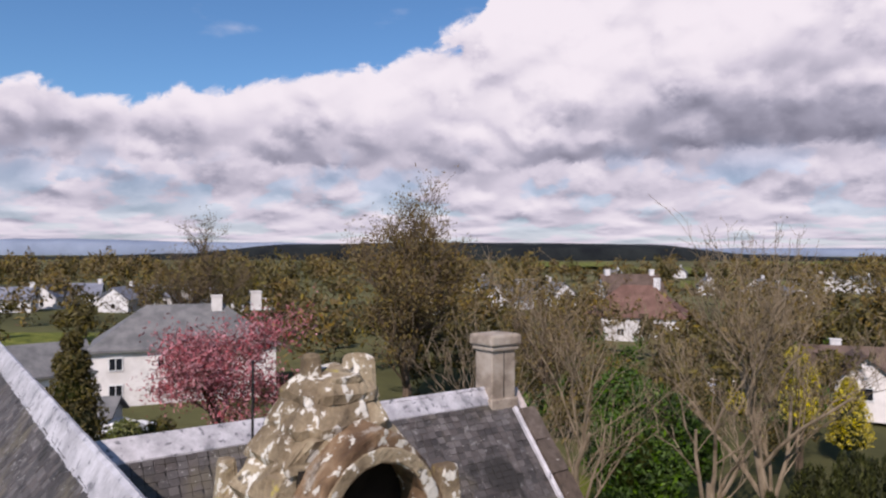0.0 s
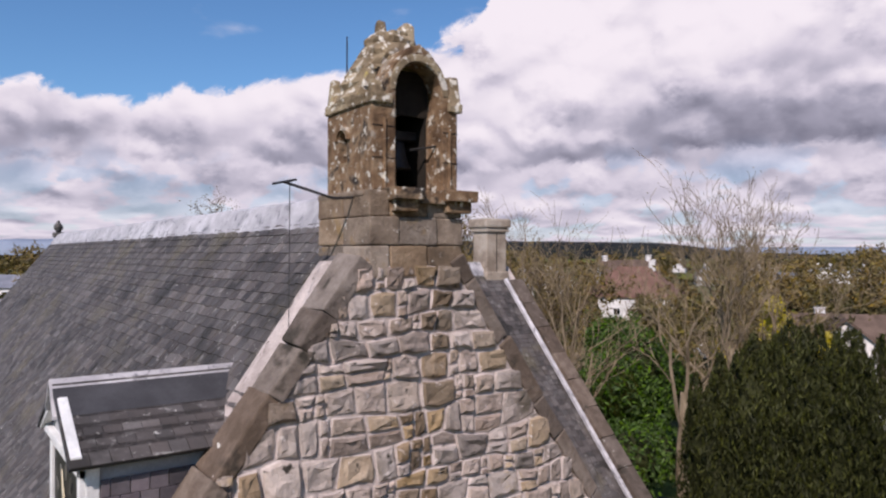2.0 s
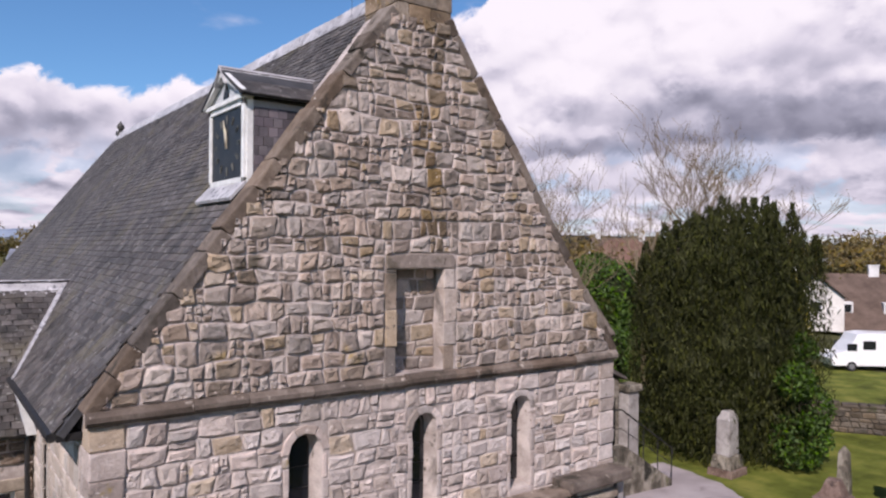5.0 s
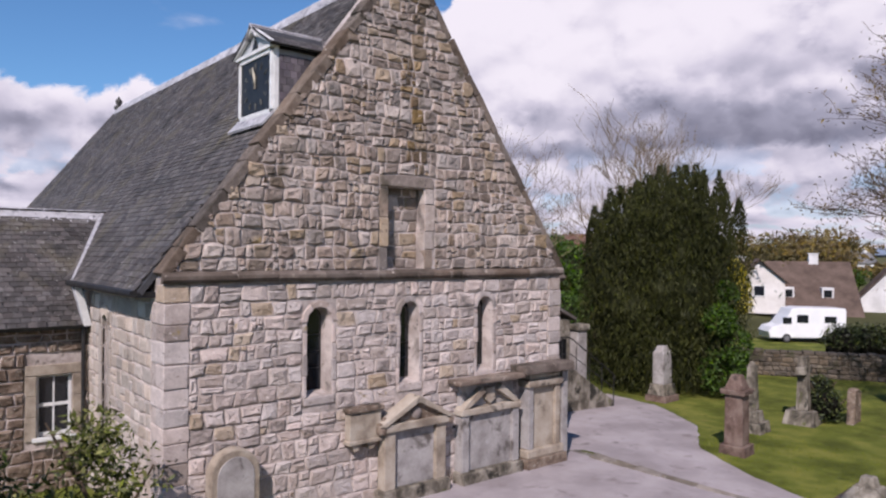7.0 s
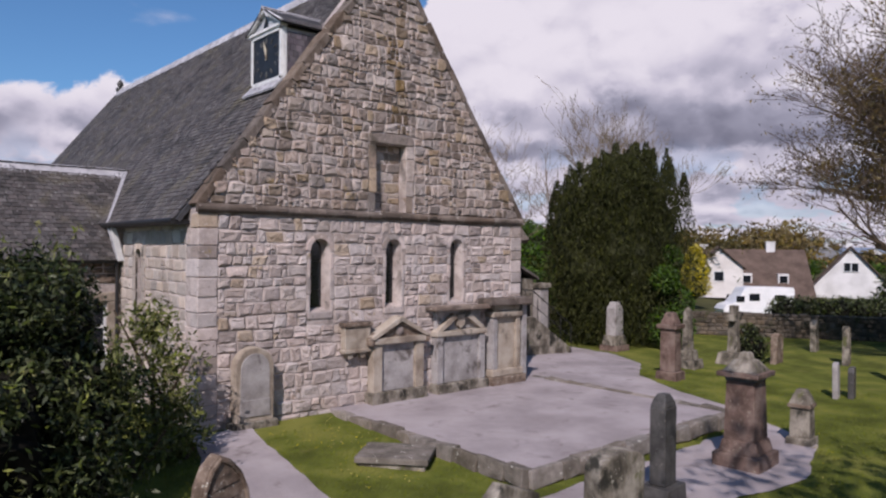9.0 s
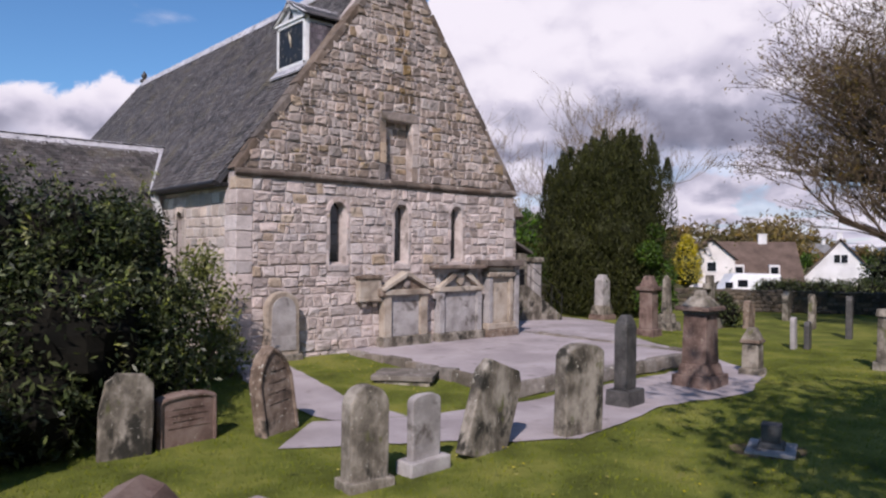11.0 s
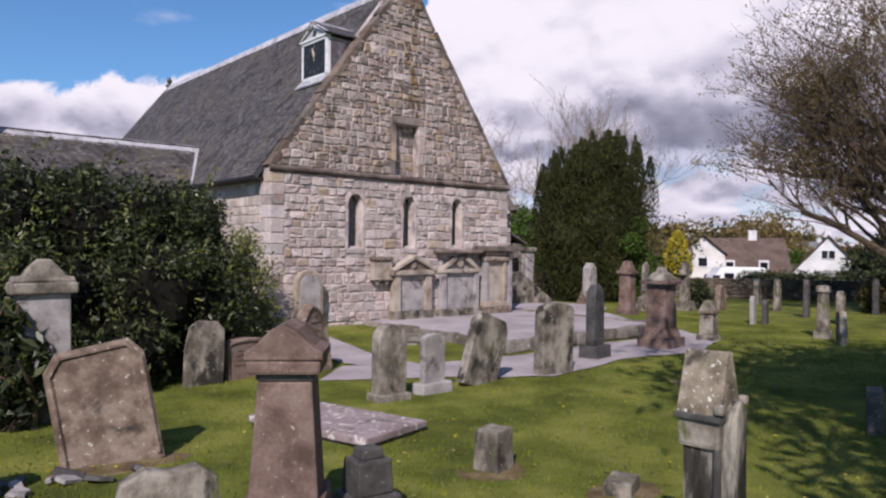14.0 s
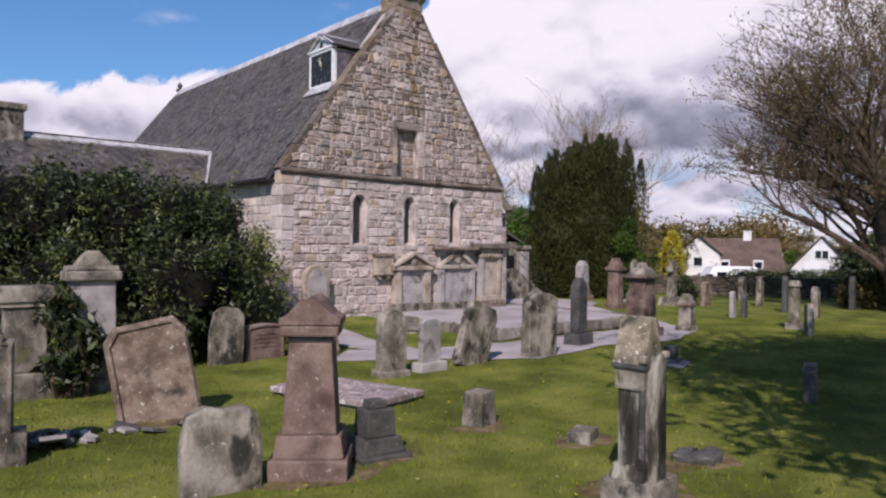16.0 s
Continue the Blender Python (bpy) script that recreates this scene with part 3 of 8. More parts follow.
build_path("path", [(-0.9, -5.7), (0.4, -6.15), (0.3, -4.2), (0.75, -1.6), (1.1, -0.2), (-0.2, -0.2), (-0.7, -2.0), (-1.0, -4.0)], "narrow gravel path along the church corner", 0.016)

# ---------------------------------------------------------------- terrace
TX0, TX1, TY0, TZ = 3.15, 10.2, -6.2, 0.31


def build_terrace():
    s = Shape()
    s.box(TX0 + 0.02, TY0 + 0.02, -0.1, TX1 - 0.02, 0.0, TZ)
    solid("terrace", s, "gravel", "raised gravel terrace in front of the gable", "terrace", kind="structure")
    kerb = empty("kerb", pose(0, 0, 0), "lichen-spotted stone kerb round the gravel terrace", "kerb", kind="structure")
    meshes = []
    for i in range(5):
        meshes.append(Shape().soft(-0.5, -0.12, -0.25, 0.5, 0.12, 0.06, 0.035, jit=0.045, seed=i).mesh("kerb_stone", "kerb"))

    def run(x0, y0, x1, y1):
        d, a, p = math.hypot(x1 - x0, y1 - y0), math.atan2(y1 - y0, x1 - x0), 0.0
        while p < d - 0.1:
            n = min(rnd.uniform(0.4, 0.95), d - p)
            o = new("kerb_stone", rnd.choice(meshes))
            c = p + n / 2
            o.matrix_world = pose(x0 + math.cos(a) * c, y0 + math.sin(a) * c, TZ - 0.03 + rnd.uniform(-0.015, 0.02), rnd.uniform(-2, 2), rnd.uniform(-2, 2), math.degrees(a) + rnd.uniform(-2, 2)) @ Matrix.Diagonal((n * 0.985, rnd.uniform(0.8, 1.1), 1, 1))
            o.parent = kerb
            p += n

    run(TX0, -0.35, TX0, TY0)
    run(TX0, TY0, TX1, TY0)
    run(TX1, TY0, TX1, 0.0)


build_terrace()

# ---------------------------------------------------------------- church shell
W, EAVE, RX, RZ, LEN = 9.6, 4.85, 4.85, 11.35, 21.2     # width, string course, ridge, length
SL = (RZ - EAVE) / RX


def gable_half(z):
    """How far the gable reaches to left and right at a height."""
    if z <= EAVE:
        return 0.0, W
    return (z - EAVE) / SL, W - (z - EAVE) / (RZ - EAVE) * (W - RX)


LANCETS = [(2.88, 2.58, 4.25, 0.38), (5.0, 2.6, 4.28, 0.34), (7.12, 2.66, 4.32, 0.32)]   # centre, sill, top, width
BLIND = (4.42, 4.97, 5.36, 6.64)                                                        # x0, z0, x1, z1


def arch_outline(cx, z0, z1, w, n=8):
    r = w / 2
    return [(cx - r, z0), (cx + r, z0)] + [(cx + r * math.cos(math.pi * k / n), z1 - r + r * math.sin(math.pi * k / n) * 1.05) for k in range(n + 1)]


def build_front_wall():
    """The gable: a thick wall with three splayed lancets and a blocked opening."""
    bm = bmesh.new()
    outer = [(0, -0.3), (W, -0.3), (W, EAVE), (5.45, 10.75), (4.3, 10.75), (0, EAVE)]

    def face_with_holes(y):
        rings = [outer] + [arch_outline(c, a, b, w + 0.16) for c, a, b, w in LANCETS] + [[(BLIND[0], BLIND[1]), (BLIND[2], BLIND[1]), (BLIND[2], BLIND[3]), (BLIND[0], BLIND[3])]]
        edges, loops = [], []
        for r in rings:
            vs = [bm.verts.new((x, y, z)) for x, z in r]
            loops.append(vs)
            edges += [bm.edges.new((vs[i], vs[(i + 1) % len(vs)])) for i in range(len(vs))]
        bmesh.ops.triangle_fill(bm, use_beauty=True, edges=edges)
        return loops

    a = face_with_holes(0.0)
    # splays: each lancet narrows from the face to the glass
    for (c, z0, z1, w), ring in zip(LANCETS, a[1:4]):
        inner = [bm.verts.new((x, 0.24, z)) for x, z in arch_outline(c - 0.02, z0 + 0.08, z1 - 0.02, w * 1.0)]
        for i in range(len(ring)):
            bm.faces.new((ring[i], ring[(i + 1) % len(ring)], inner[(i + 1) % len(ring)], inner[i]))
    ring = a[4]
    inner = [bm.verts.new((p.co.x, 0.26, p.co.z)) for p in ring]
    for i in range(4):
        bm.faces.new((ring[i], ring[(i + 1) % 4], inner[(i + 1) % 4], inner[i]))
    bm.faces.new(inner)
    # outer sides and back
    back = [bm.verts.new((x, 0.8, z)) for x, z in outer]
    for i in range(len(outer)):
        bm.faces.new((a[0][i], a[0][(i + 1) % len(outer)], back[(i + 1) % len(outer)], back[i]))
    bm.faces.new(back)
    bmesh.ops.recalc_face_normals(bm, faces=bm.faces[:])
    return solid("wall_south", Shape().take(bm), "mortar", "rubble stone church gable with three narrow lancets", "wall", kind="structure")


wall_south = build_front_wall()


def stone_points(ring, d, r, joint=0.011, rude=1.0):
    """A rough stone from its outline on the wall: a ragged skirt of pointing, then the stone's own uneven face."""
    cx, cz = sum(p[0] for p in ring) / len(ring), sum(p[1] for p in ring) / len(ring)
    w = max(0.05, (max(p[0] for p in ring) - min(p[0] for p in ring)) / 2)
    h = max(0.05, (max(p[1] for p in ring) - min(p[1] for p in ring)) / 2)

    def drawn(a, b):
        out = []
        for x, z in ring:
            j = r.uniform(a, b)
            out.append((cx + (x - cx) * max(0.3, 1 - j / w), cz + (z - cz) * max(0.3, 1 - j / h)))
        return out

    n = len(ring)
    tip = r.uniform(-0.012, 0.012) * rude
    v = [(x, 0.012, z) for x, z in drawn(joint * 0.2, joint * 0.5)]
    v += [(x, -d * 0.55 + r.uniform(-0.004, 0.004), z) for x, z in drawn(joint, joint + 0.013 * rude + 0.003)]
    v += [(x, -d + r.uniform(-0.010, 0.008) * rude + tip * (z - cz) / h, z) for x, z in drawn(joint + 0.016, joint + 0.040)]
    v += [(cx + (x - cx) * r.uniform(0.4, 0.62), -d - r.uniform(-0.008, 0.022) * rude + tip * (z - cz) / h, cz + (z - cz) * r.uniform(0.4, 0.62)) for x, z in ring]
    v.append((cx + r.uniform(-0.2, 0.2) * w, -d - r.uniform(-0.010, 0.018) * rude, cz + r.uniform(-0.2, 0.2) * h))
    f = []
    for q in (0, n, 2 * n):
        f += [(q + i, q + (i + 1) % n, q + n + (i + 1) % n, q + n + i) for i in range(n)]
    f += [(3 * n + i, 3 * n + (i + 1) % n, 4 * n) for i in range(n)]
    return v, f, n


def lay_stones(wall, limits, holes, z0, z1, place, own=300, mat="wall_stone", row=(0.24, 0.36), size=(0.26, 0.62), seed=5, own_name="stone", proud=(0.03, 0.065), wave=0.03, joint=0.011, fill=0.0, mat_of=None, bed_mat="mortar"):
    """Uneven courses of fitted stones on a wall; place turns (along, height) into a pose. The first ones are pieces, the rest one mesh."""
    r = random.Random(seed)
    levels = [z0]
    while levels[-1] < z1 - row[0] * 0.7:
        levels.append(min(z1, levels[-1] + r.uniform(*row)))
    levels[-1] = z1

    def bed(k, x):
        """The wavering joint under course k."""
        if k in (0, len(levels) - 1):
            return levels[k]
        return levels[k] + wave * (noise.noise(Vector((x * 1.3, k * 3.7, seed))) * 1.3 + noise.noise(Vector((x * 4.1, k * 5.3, seed + 2))) * 0.9)

    rings = []
    for k in range(len(levels) - 1):
        h = levels[k + 1] - levels[k]
        zm = (levels[k] + levels[k + 1]) / 2
        a, b = limits(zm + h * 0.2)
        cuts = [(a, b)]
        for x0, hz0, x1, hz1 in holes:
            if levels[k + 1] > hz0 + 0.02 and levels[k] < hz1 - 0.02:
                cuts = [p for c0, c1 in cuts for p in ((c0, min(c1, x0)), (max(c0, x1), c1)) if p[1] - p[0] > 0.06]
        for c0, c1 in cuts:
            joints = [(c0, c0)]
            while True:
                x = joints[-1][0]
                w = r.uniform(*size) * (0.75 + h) * (0.55 if r.random() < 0.16 else 1.0)
                if c1 - x - w < 0.16:
                    joints.append((c1, c1))
                    break
                if r.random() < fill:
                    w = r.uniform(0.08, 0.15)
                s2 = r.uniform(-0.045, 0.045) * min(1.0, w * 4)
                joints.append((x + w - s2 * 0.5, x + w + s2))
            for (b0, t0), (b1, t1) in zip(joints, joints[1:]):
                lo, hi = (lambda x: bed(k, x)), (lambda x: bed(k + 1, x))
                mb, mt = (b0 + b1) / 2, (t0 + t1) / 2
                zl, zr = (lo(b0) + hi(t0)) / 2, (lo(b1) + hi(t1)) / 2
                full = [(b0, lo(b0)), (mb, lo(mb)), (b1, lo(b1)), ((b1 + t1) / 2, zr), (t1, hi(t1)), (mt, hi(mt)), (t0, hi(t0)), ((b0 + t0) / 2, zl)]
                if (h > 0.25 and r.random() < 0.2 and b1 - b0 < 0.42) or (fill and b1 - b0 < 0.16):
                    e = r.uniform(-0.05, 0.05)
                    rings.append([full[0], full[1], full[2], (full[3][0], zr + e), ((mb + mt) / 2, (zl + zr) / 2 + e), (full[7][0], zl + e)])
                    rings.append([(full[7][0], zl + e), ((mb + mt) / 2, (zl + zr) / 2 + e), (full[3][0], zr + e), full[4], full[5], full[6]])
                else:
                    # knock a corner or two off
                    cut = list(full)
                    for i in (0, 2, 4, 6):
                        if r.random() < 0.5:
                            q, m0 = full[i], r.uniform(0.08, 0.26)
                            n1, n2 = full[i - 1], full[(i + 1) % 8]
                            cut[i] = (q[0] + ((n1[0] + n2[0]) / 2 - q[0]) * m0, q[1] + ((n1[1] + n2[1]) / 2 - q[1]) * m0)
                    rings.append(cut)
    r.shuffle(rings)
    rest = {}

    def pointed(me, flags):
        """Gives the skirts of the stones the mortar's material."""
        me.materials.append(M[bed_mat])
        me.polygons.foreach_set("material_index", flags)
        me.update()

    for i, ring in enumerate(rings):
        v, f, n = stone_points(ring, r.uniform(*proud), r, joint, 1.0 if proud[1] > 0.035 else 0.35)
        cx, cz = sum(p[0] for p in ring) / len(ring), sum(p[1] for p in ring) / len(ring)
        kind = mat_of(cx, cz) if mat_of else mat
        flags = [1] * n + [0] * (len(f) - n)
        if i < own:
            o = new(own_name, Shape().add([(x - cx, y, z - cz) for x, y, z in v], f).mesh(own_name, kind))
            pointed(o.data, flags)
            o.matrix_world = place(cx, cz)
            o.parent = wall
        else:
            many = kind + "s" if kind + "s" in M else kind
            heap = rest.setdefault(many, (Shape(), []))
            heap[0].add(v, f, place(0, 0))
            heap[1].extend(flags)
    for many, (sh, flags) in rest.items():
        pointed(part(own_name + "s", sh, many, wall, kind="stuff").data, flags)


# side walls, far gable
s = Shape().box(0.0, 0.8, -0.3, 0.8, LEN, EAVE - 0.1)
wall_west = solid("wall_west", s, "mortar", "pale stone side wall of the church", "wall", kind="structure")
s = Shape().box(W - 0.8, 0.8, -0.3, W, LEN, EAVE - 0.1)
wall_east = solid("wall_east", s, "mortar", "stone side wall of the church", "wall", kind="structure")
s = Shape().plate([(0, -0.3), (W, -0.3), (W, EAVE - 0.1), (RX, RZ - 0.2), (0, EAVE - 0.1)], LEN - 0.6, LEN)
wall_north = solid("wall_north", s, "mortar", "far stone gable of the church", "wall", kind="structure")


def string_course():
    t = empty("string_course", pose(0, 0, 0), "projecting rounded string course of weathered stone", "string course", kind="structure")
    x = -0.06
    while x < W + 0.05:
        n = min(rnd.uniform(0.7, 1.3), W + 0.06 - x)
        prof = [(0.02, -0.10), (-0.07, -0.09), (-0.115, -0.03), (-0.115, 0.03), (-0.07, 0.085), (0.02, 0.11)]
        sh = Shape()
        k = len(prof)
        j = rnd.uniform(-0.012, 0.012)
        sh.v = [(x + 0.004, a, EAVE + b + j) for a, b in prof] + [(x + n - 0.004, a + rnd.uniform(-0.008, 0.008), EAVE + b + j + rnd.uniform(-0.01, 0.01)) for a, b in prof]
        sh.f = [(i, i + k, (i + 1) % k + k, (i + 1) % k) for i in range(k)] + [tuple(range(k)), tuple(reversed(range(k, 2 * k)))]
        part("moulding", sh, "string", t)
        x += n


string_course()


def skews():
    """Coping stones up both edges of the gable."""
    for side in (-1, 1):
        t = empty("skew", pose(0, 0, 0), "weathered coping stones along the gable's slope", "coping", kind="structure")
        a = Vector((-0.08, 0, EAVE + 0.09)) if side < 0 else Vector((W + 0.10, 0, EAVE + 0.12))
        b = Vector((4.31, 0, 10.82)) if side < 0 else Vector((5.45, 0, 10.83))
        d = (b - a)
        n = d.length
        u = d.normalized()
        up = Vector((-u.z, 0, u.x)) if side < 0 else Vector((u.z, 0, -u.x))
        if up.z < 0:
            up = -up
        p = 0.0
        while p < n - 0.05:
            l = min(rnd.uniform(0.35, 1.0), n - p)
            sh = Shape()
            th = 0.022 + rnd.uniform(-0.015, 0.018)
            y0, y1 = -0.035 + rnd.uniform(-0.014, 0.014), 0.38 + rnd.uniform(-0.03, 0.04)
            m = Matrix(((u.x, 0, up.x, a.x + u.x * (p + l / 2)), (0, 1, 0, 0), (u.z, 0, up.z, a.z + u.z * (p + l / 2)), (0, 0, 0, 1)))
            sh.soft(-l / 2 + 0.005, y0, -0.16, l / 2 - 0.005, y1, th, 0.022, m @ pose(0, 0, 0, rnd.uniform(-1.2, 1.2), rnd.uniform(-1, 1), rnd.uniform(-1, 1)), jit=0.018, seed=int(p * 100) + side)
            part("coping_stone", sh, "skew", t)
            p += l


skews()


# ---------------------------------------------------------------- roofs
def slate_roof(name, label, corner, along, up, length, height, own=0, cell=(0.185, 0.145), seed=3, skip=None, trim=None):
    """A slated slope: corner is its lower left end, along and up its two ways. skip(a, b) leaves slates out."""
    along, up = Vector(along).normalized(), Vector(up).normalized()
    nrm = along.cross(up).normalized()
    if nrm.z < 0:
        nrm = -nrm
    c = Vector(corner)
    bed = Shape()
    lim = trim or (lambda b: (0.0, length))
    l0, l1 = lim(0.0)
    h0, h1 = lim(height)
    q = [c + along * l0, c + along * l1, c + along * h1 + up * height, c + along * h0 + up * height]
    bed.add([*(p - nrm * 0.02 for p in q), *(p - nrm * 0.12 for p in q)], [(0, 1, 2, 3), (7, 6, 5, 4), (0, 4, 5, 1), (1, 5, 6, 2), (2, 6, 7, 3), (3, 7, 4, 0)])
    roof = solid(name, bed, "slate_bed", label, "roof", kind="structure")
    r = random.Random(seed)
    rest, k = Shape(), 0
    rot = Matrix((along, up, nrm)).transposed().to_4x4()
    pool = []
    for i in range(8):
        w, h, t = cell[0] * 0.95, cell[1] * 1.5, 0.017
        j = [r.uniform(-0.006, 0.006) for _ in range(4)]
        v = [(-w / 2, -h / 2 + j[0], 0), (w / 2, -h / 2 + j[1], 0), (w / 2, h / 2, -0.004), (-w / 2, h / 2, -0.004)]
        v += [(-w / 2 + 0.004, -h / 2 + j[0], t), (w / 2 - 0.004, -h / 2 + j[1], t), (w / 2 - 0.004, h / 2, t - 0.004), (-w / 2 + 0.004, h / 2, t - 0.004)]
        f = [(4, 5, 6, 7), (0, 1, 5, 4), (1, 2, 6, 5), (3, 0, 4, 7)]
        pool.append((v, f, None))
    metal = [Shape().add(v, f).mesh("slate", "slate") for v, f, _ in pool] if own else []
    rows = int(height / cell[1])
    for j in range(rows):
        b = (j + 0.55) * cell[1]
        a0, a1 = lim(b)
        a = a0 + (cell[0] * 0.5 if j % 2 else 0.0) - cell[0] * 0.25 + r.uniform(-0.02, 0.02)
        while a < a1:
            a += cell[0]
            if a - cell[0] * 0.5 < a0 or a > a1 + cell[0] * 0.3 or (skip and skip(a, b)):
                continue
            p = c + along * (a + r.uniform(-0.012, 0.012)) + up * (b + r.uniform(-0.008, 0.008)) + nrm * (0.006 + r.uniform(0, 0.006))
            m = Matrix.Translation(p) @ rot @ pose(0, 0, 0, -3.0 - r.uniform(0, 1.2), r.uniform(-1, 1), r.uniform(-1.6, 1.6))
            i = r.randrange(8)
            if own and k < own and 1.5 < b and a < 6.0 and r.random() < 0.4:
                o = new("slate", metal[i])
                o.matrix_world = m
                o.parent = roof
                k += 1
            else:
                rest.add(pool[i][0], pool[i][1], m)
    part("slates", rest, "slates", roof, kind="stuff")
    return roof


def main_roof():
    up = Vector((RX + 0.32, 0, RZ - (EAVE - 0.22)))
    h = up.length
    slate_roof("roof_west", "steep grey slate roof slope with pale lead ridge", (-0.32, 0.42, EAVE - 0.22), (0, 1, 0), up, LEN - 0.3, h, own=300, cell=(0.18, 0.135))
    up2 = Vector((-(W - RX + 0.32), 0, RZ - (EAVE - 0.22)))
    slate_roof("roof_east", "steep grey slate roof slope facing the wing", (W + 0.32, 0.42, EAVE - 0.22), (0, 1, 0), up2, LEN - 0.3, up2.length, cell=(0.3, 0.3), seed=8)
    # lead ridge, in lapped lengths
    t = empty("ridge_capping", pose(0, 0, 0), "pale weathered lead ridge capping streaked with dark", "ridge", kind="structure")
    y = 0.9
    while y < LEN:
        n = min(1.5, LEN - y)
        sh = Shape()
        prof = [(-0.24, -0.33), (-0.225, -0.30), (-0.05, 0.045), (0.0, 0.075), (0.05, 0.045), (0.225, -0.30), (0.24, -0.33)]
        rings = []
        for q in (0.0, n + 0.04):
            rings.append(len(sh.v))
            lift = 0.012 if q else 0.0
            sh.v += [(RX + x, y + q, RZ + 0.03 + z + lift) for x, z in prof]
        for i in range(len(prof) - 1):
            sh.f.append((rings[0] + i, rings[0] + i + 1, rings[1] + i + 1, rings[1] + i))
        part("lead_sheet", sh, "lead", t)
        y += n
    f = empty("finial", pose(RX, LEN - 0.12, RZ), "small dark stone finial at the ridge's end", "finial")
    part("base_block", Shape().soft(-0.16, -0.16, 0, 0.16, 0.16, 0.16, 0.03), "granite", f)
    part("knob", Shape().turn([(0.07, 0.16), (0.09, 0.22), (0.15, 0.3), (0.13, 0.4), (0.05, 0.5), (0.02, 0.56)], 10), "granite", f, smooth=True)


main_roof()


# ---------------------------------------------------------------- masonry of the church
def wall_with_holes(name, outline, holes, thick, m, mat, label):
    """A wall drawn in (along, height), thick to the back, with openings cut through it."""
    bm = bmesh.new()
    front = []
    for y in (0.0, thick):
        edges, loops = [], []
        for ring in [outline] + holes:
            vs = [bm.verts.new((x, y, z)) for x, z in ring]
            loops.append(vs)
            edges += [bm.edges.new((vs[i], vs[(i + 1) % len(vs)])) for i in range(len(vs))]
        bmesh.ops.triangle_fill(bm, use_beauty=True, edges=edges)
        front.append(loops)
    for a, b in zip(*front):
        for i in range(len(a)):
            bm.faces.new((a[i], a[(i + 1) % len(a)], b[(i + 1) % len(a)], b[i]))
    bmesh.ops.recalc_face_normals(bm, faces=bm.faces[:])
    return solid(name, Shape().take(bm, m), mat, label, "wall", kind="structure")


holes = [(c - w / 2 - 0.17, a - 0.16, c + w / 2 + 0.17, b + 0.11) for c, a, b, w in LANCETS] + [(BLIND[0] - 0.22, BLIND[1] - 0.1, BLIND[2] + 0.26, BLIND[3] + 0.27)]
quoin = 0.42
lay_stones(wall_south, lambda z: (gable_half(z)[0] + quoin - 0.02, gable_half(z)[1] - quoin + 0.02), holes, 0.05, EAVE - 0.12,
           lambda x, z: pose(x, 0, z), own=120, row=(0.20, 0.32), size=(0.2, 0.5), seed=5, proud=(0.010, 0.042), wave=0.034, joint=0.009, fill=0.08)
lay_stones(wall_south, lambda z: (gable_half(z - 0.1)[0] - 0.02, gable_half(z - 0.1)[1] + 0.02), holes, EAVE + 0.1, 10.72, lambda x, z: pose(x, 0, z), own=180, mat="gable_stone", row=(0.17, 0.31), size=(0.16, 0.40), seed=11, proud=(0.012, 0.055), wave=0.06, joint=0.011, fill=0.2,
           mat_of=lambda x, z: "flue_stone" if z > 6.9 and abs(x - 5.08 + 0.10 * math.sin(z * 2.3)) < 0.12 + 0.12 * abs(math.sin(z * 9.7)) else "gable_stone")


def quoins(x, side, z0, z1, mat="wall_stone"):
    z, k = z0, 0
    while z < z1 - 0.1:
        h = min(rnd.uniform(0.26, 0.4), z1 - z)
        w, d = (0.42, 0.62) if k % 2 else (0.40, 0.36)
        a, b = (x - 0.03, x + w) if side > 0 else (x - w, x + 0.03)
        o = part("quoin_stone", Shape().soft(a + 0.008, -0.035 + rnd.uniform(-0.012, 0.012), z + 0.008, b - 0.008, d, z + h - 0.008, 0.022, jit=0.01, seed=int(z * 77)), mat, wall_south)
        z += h
        k += 1


quoins(0.0, 1, -0.1, EAVE - 0.1)
quoins(W, -1, -0.1, EAVE - 0.1)


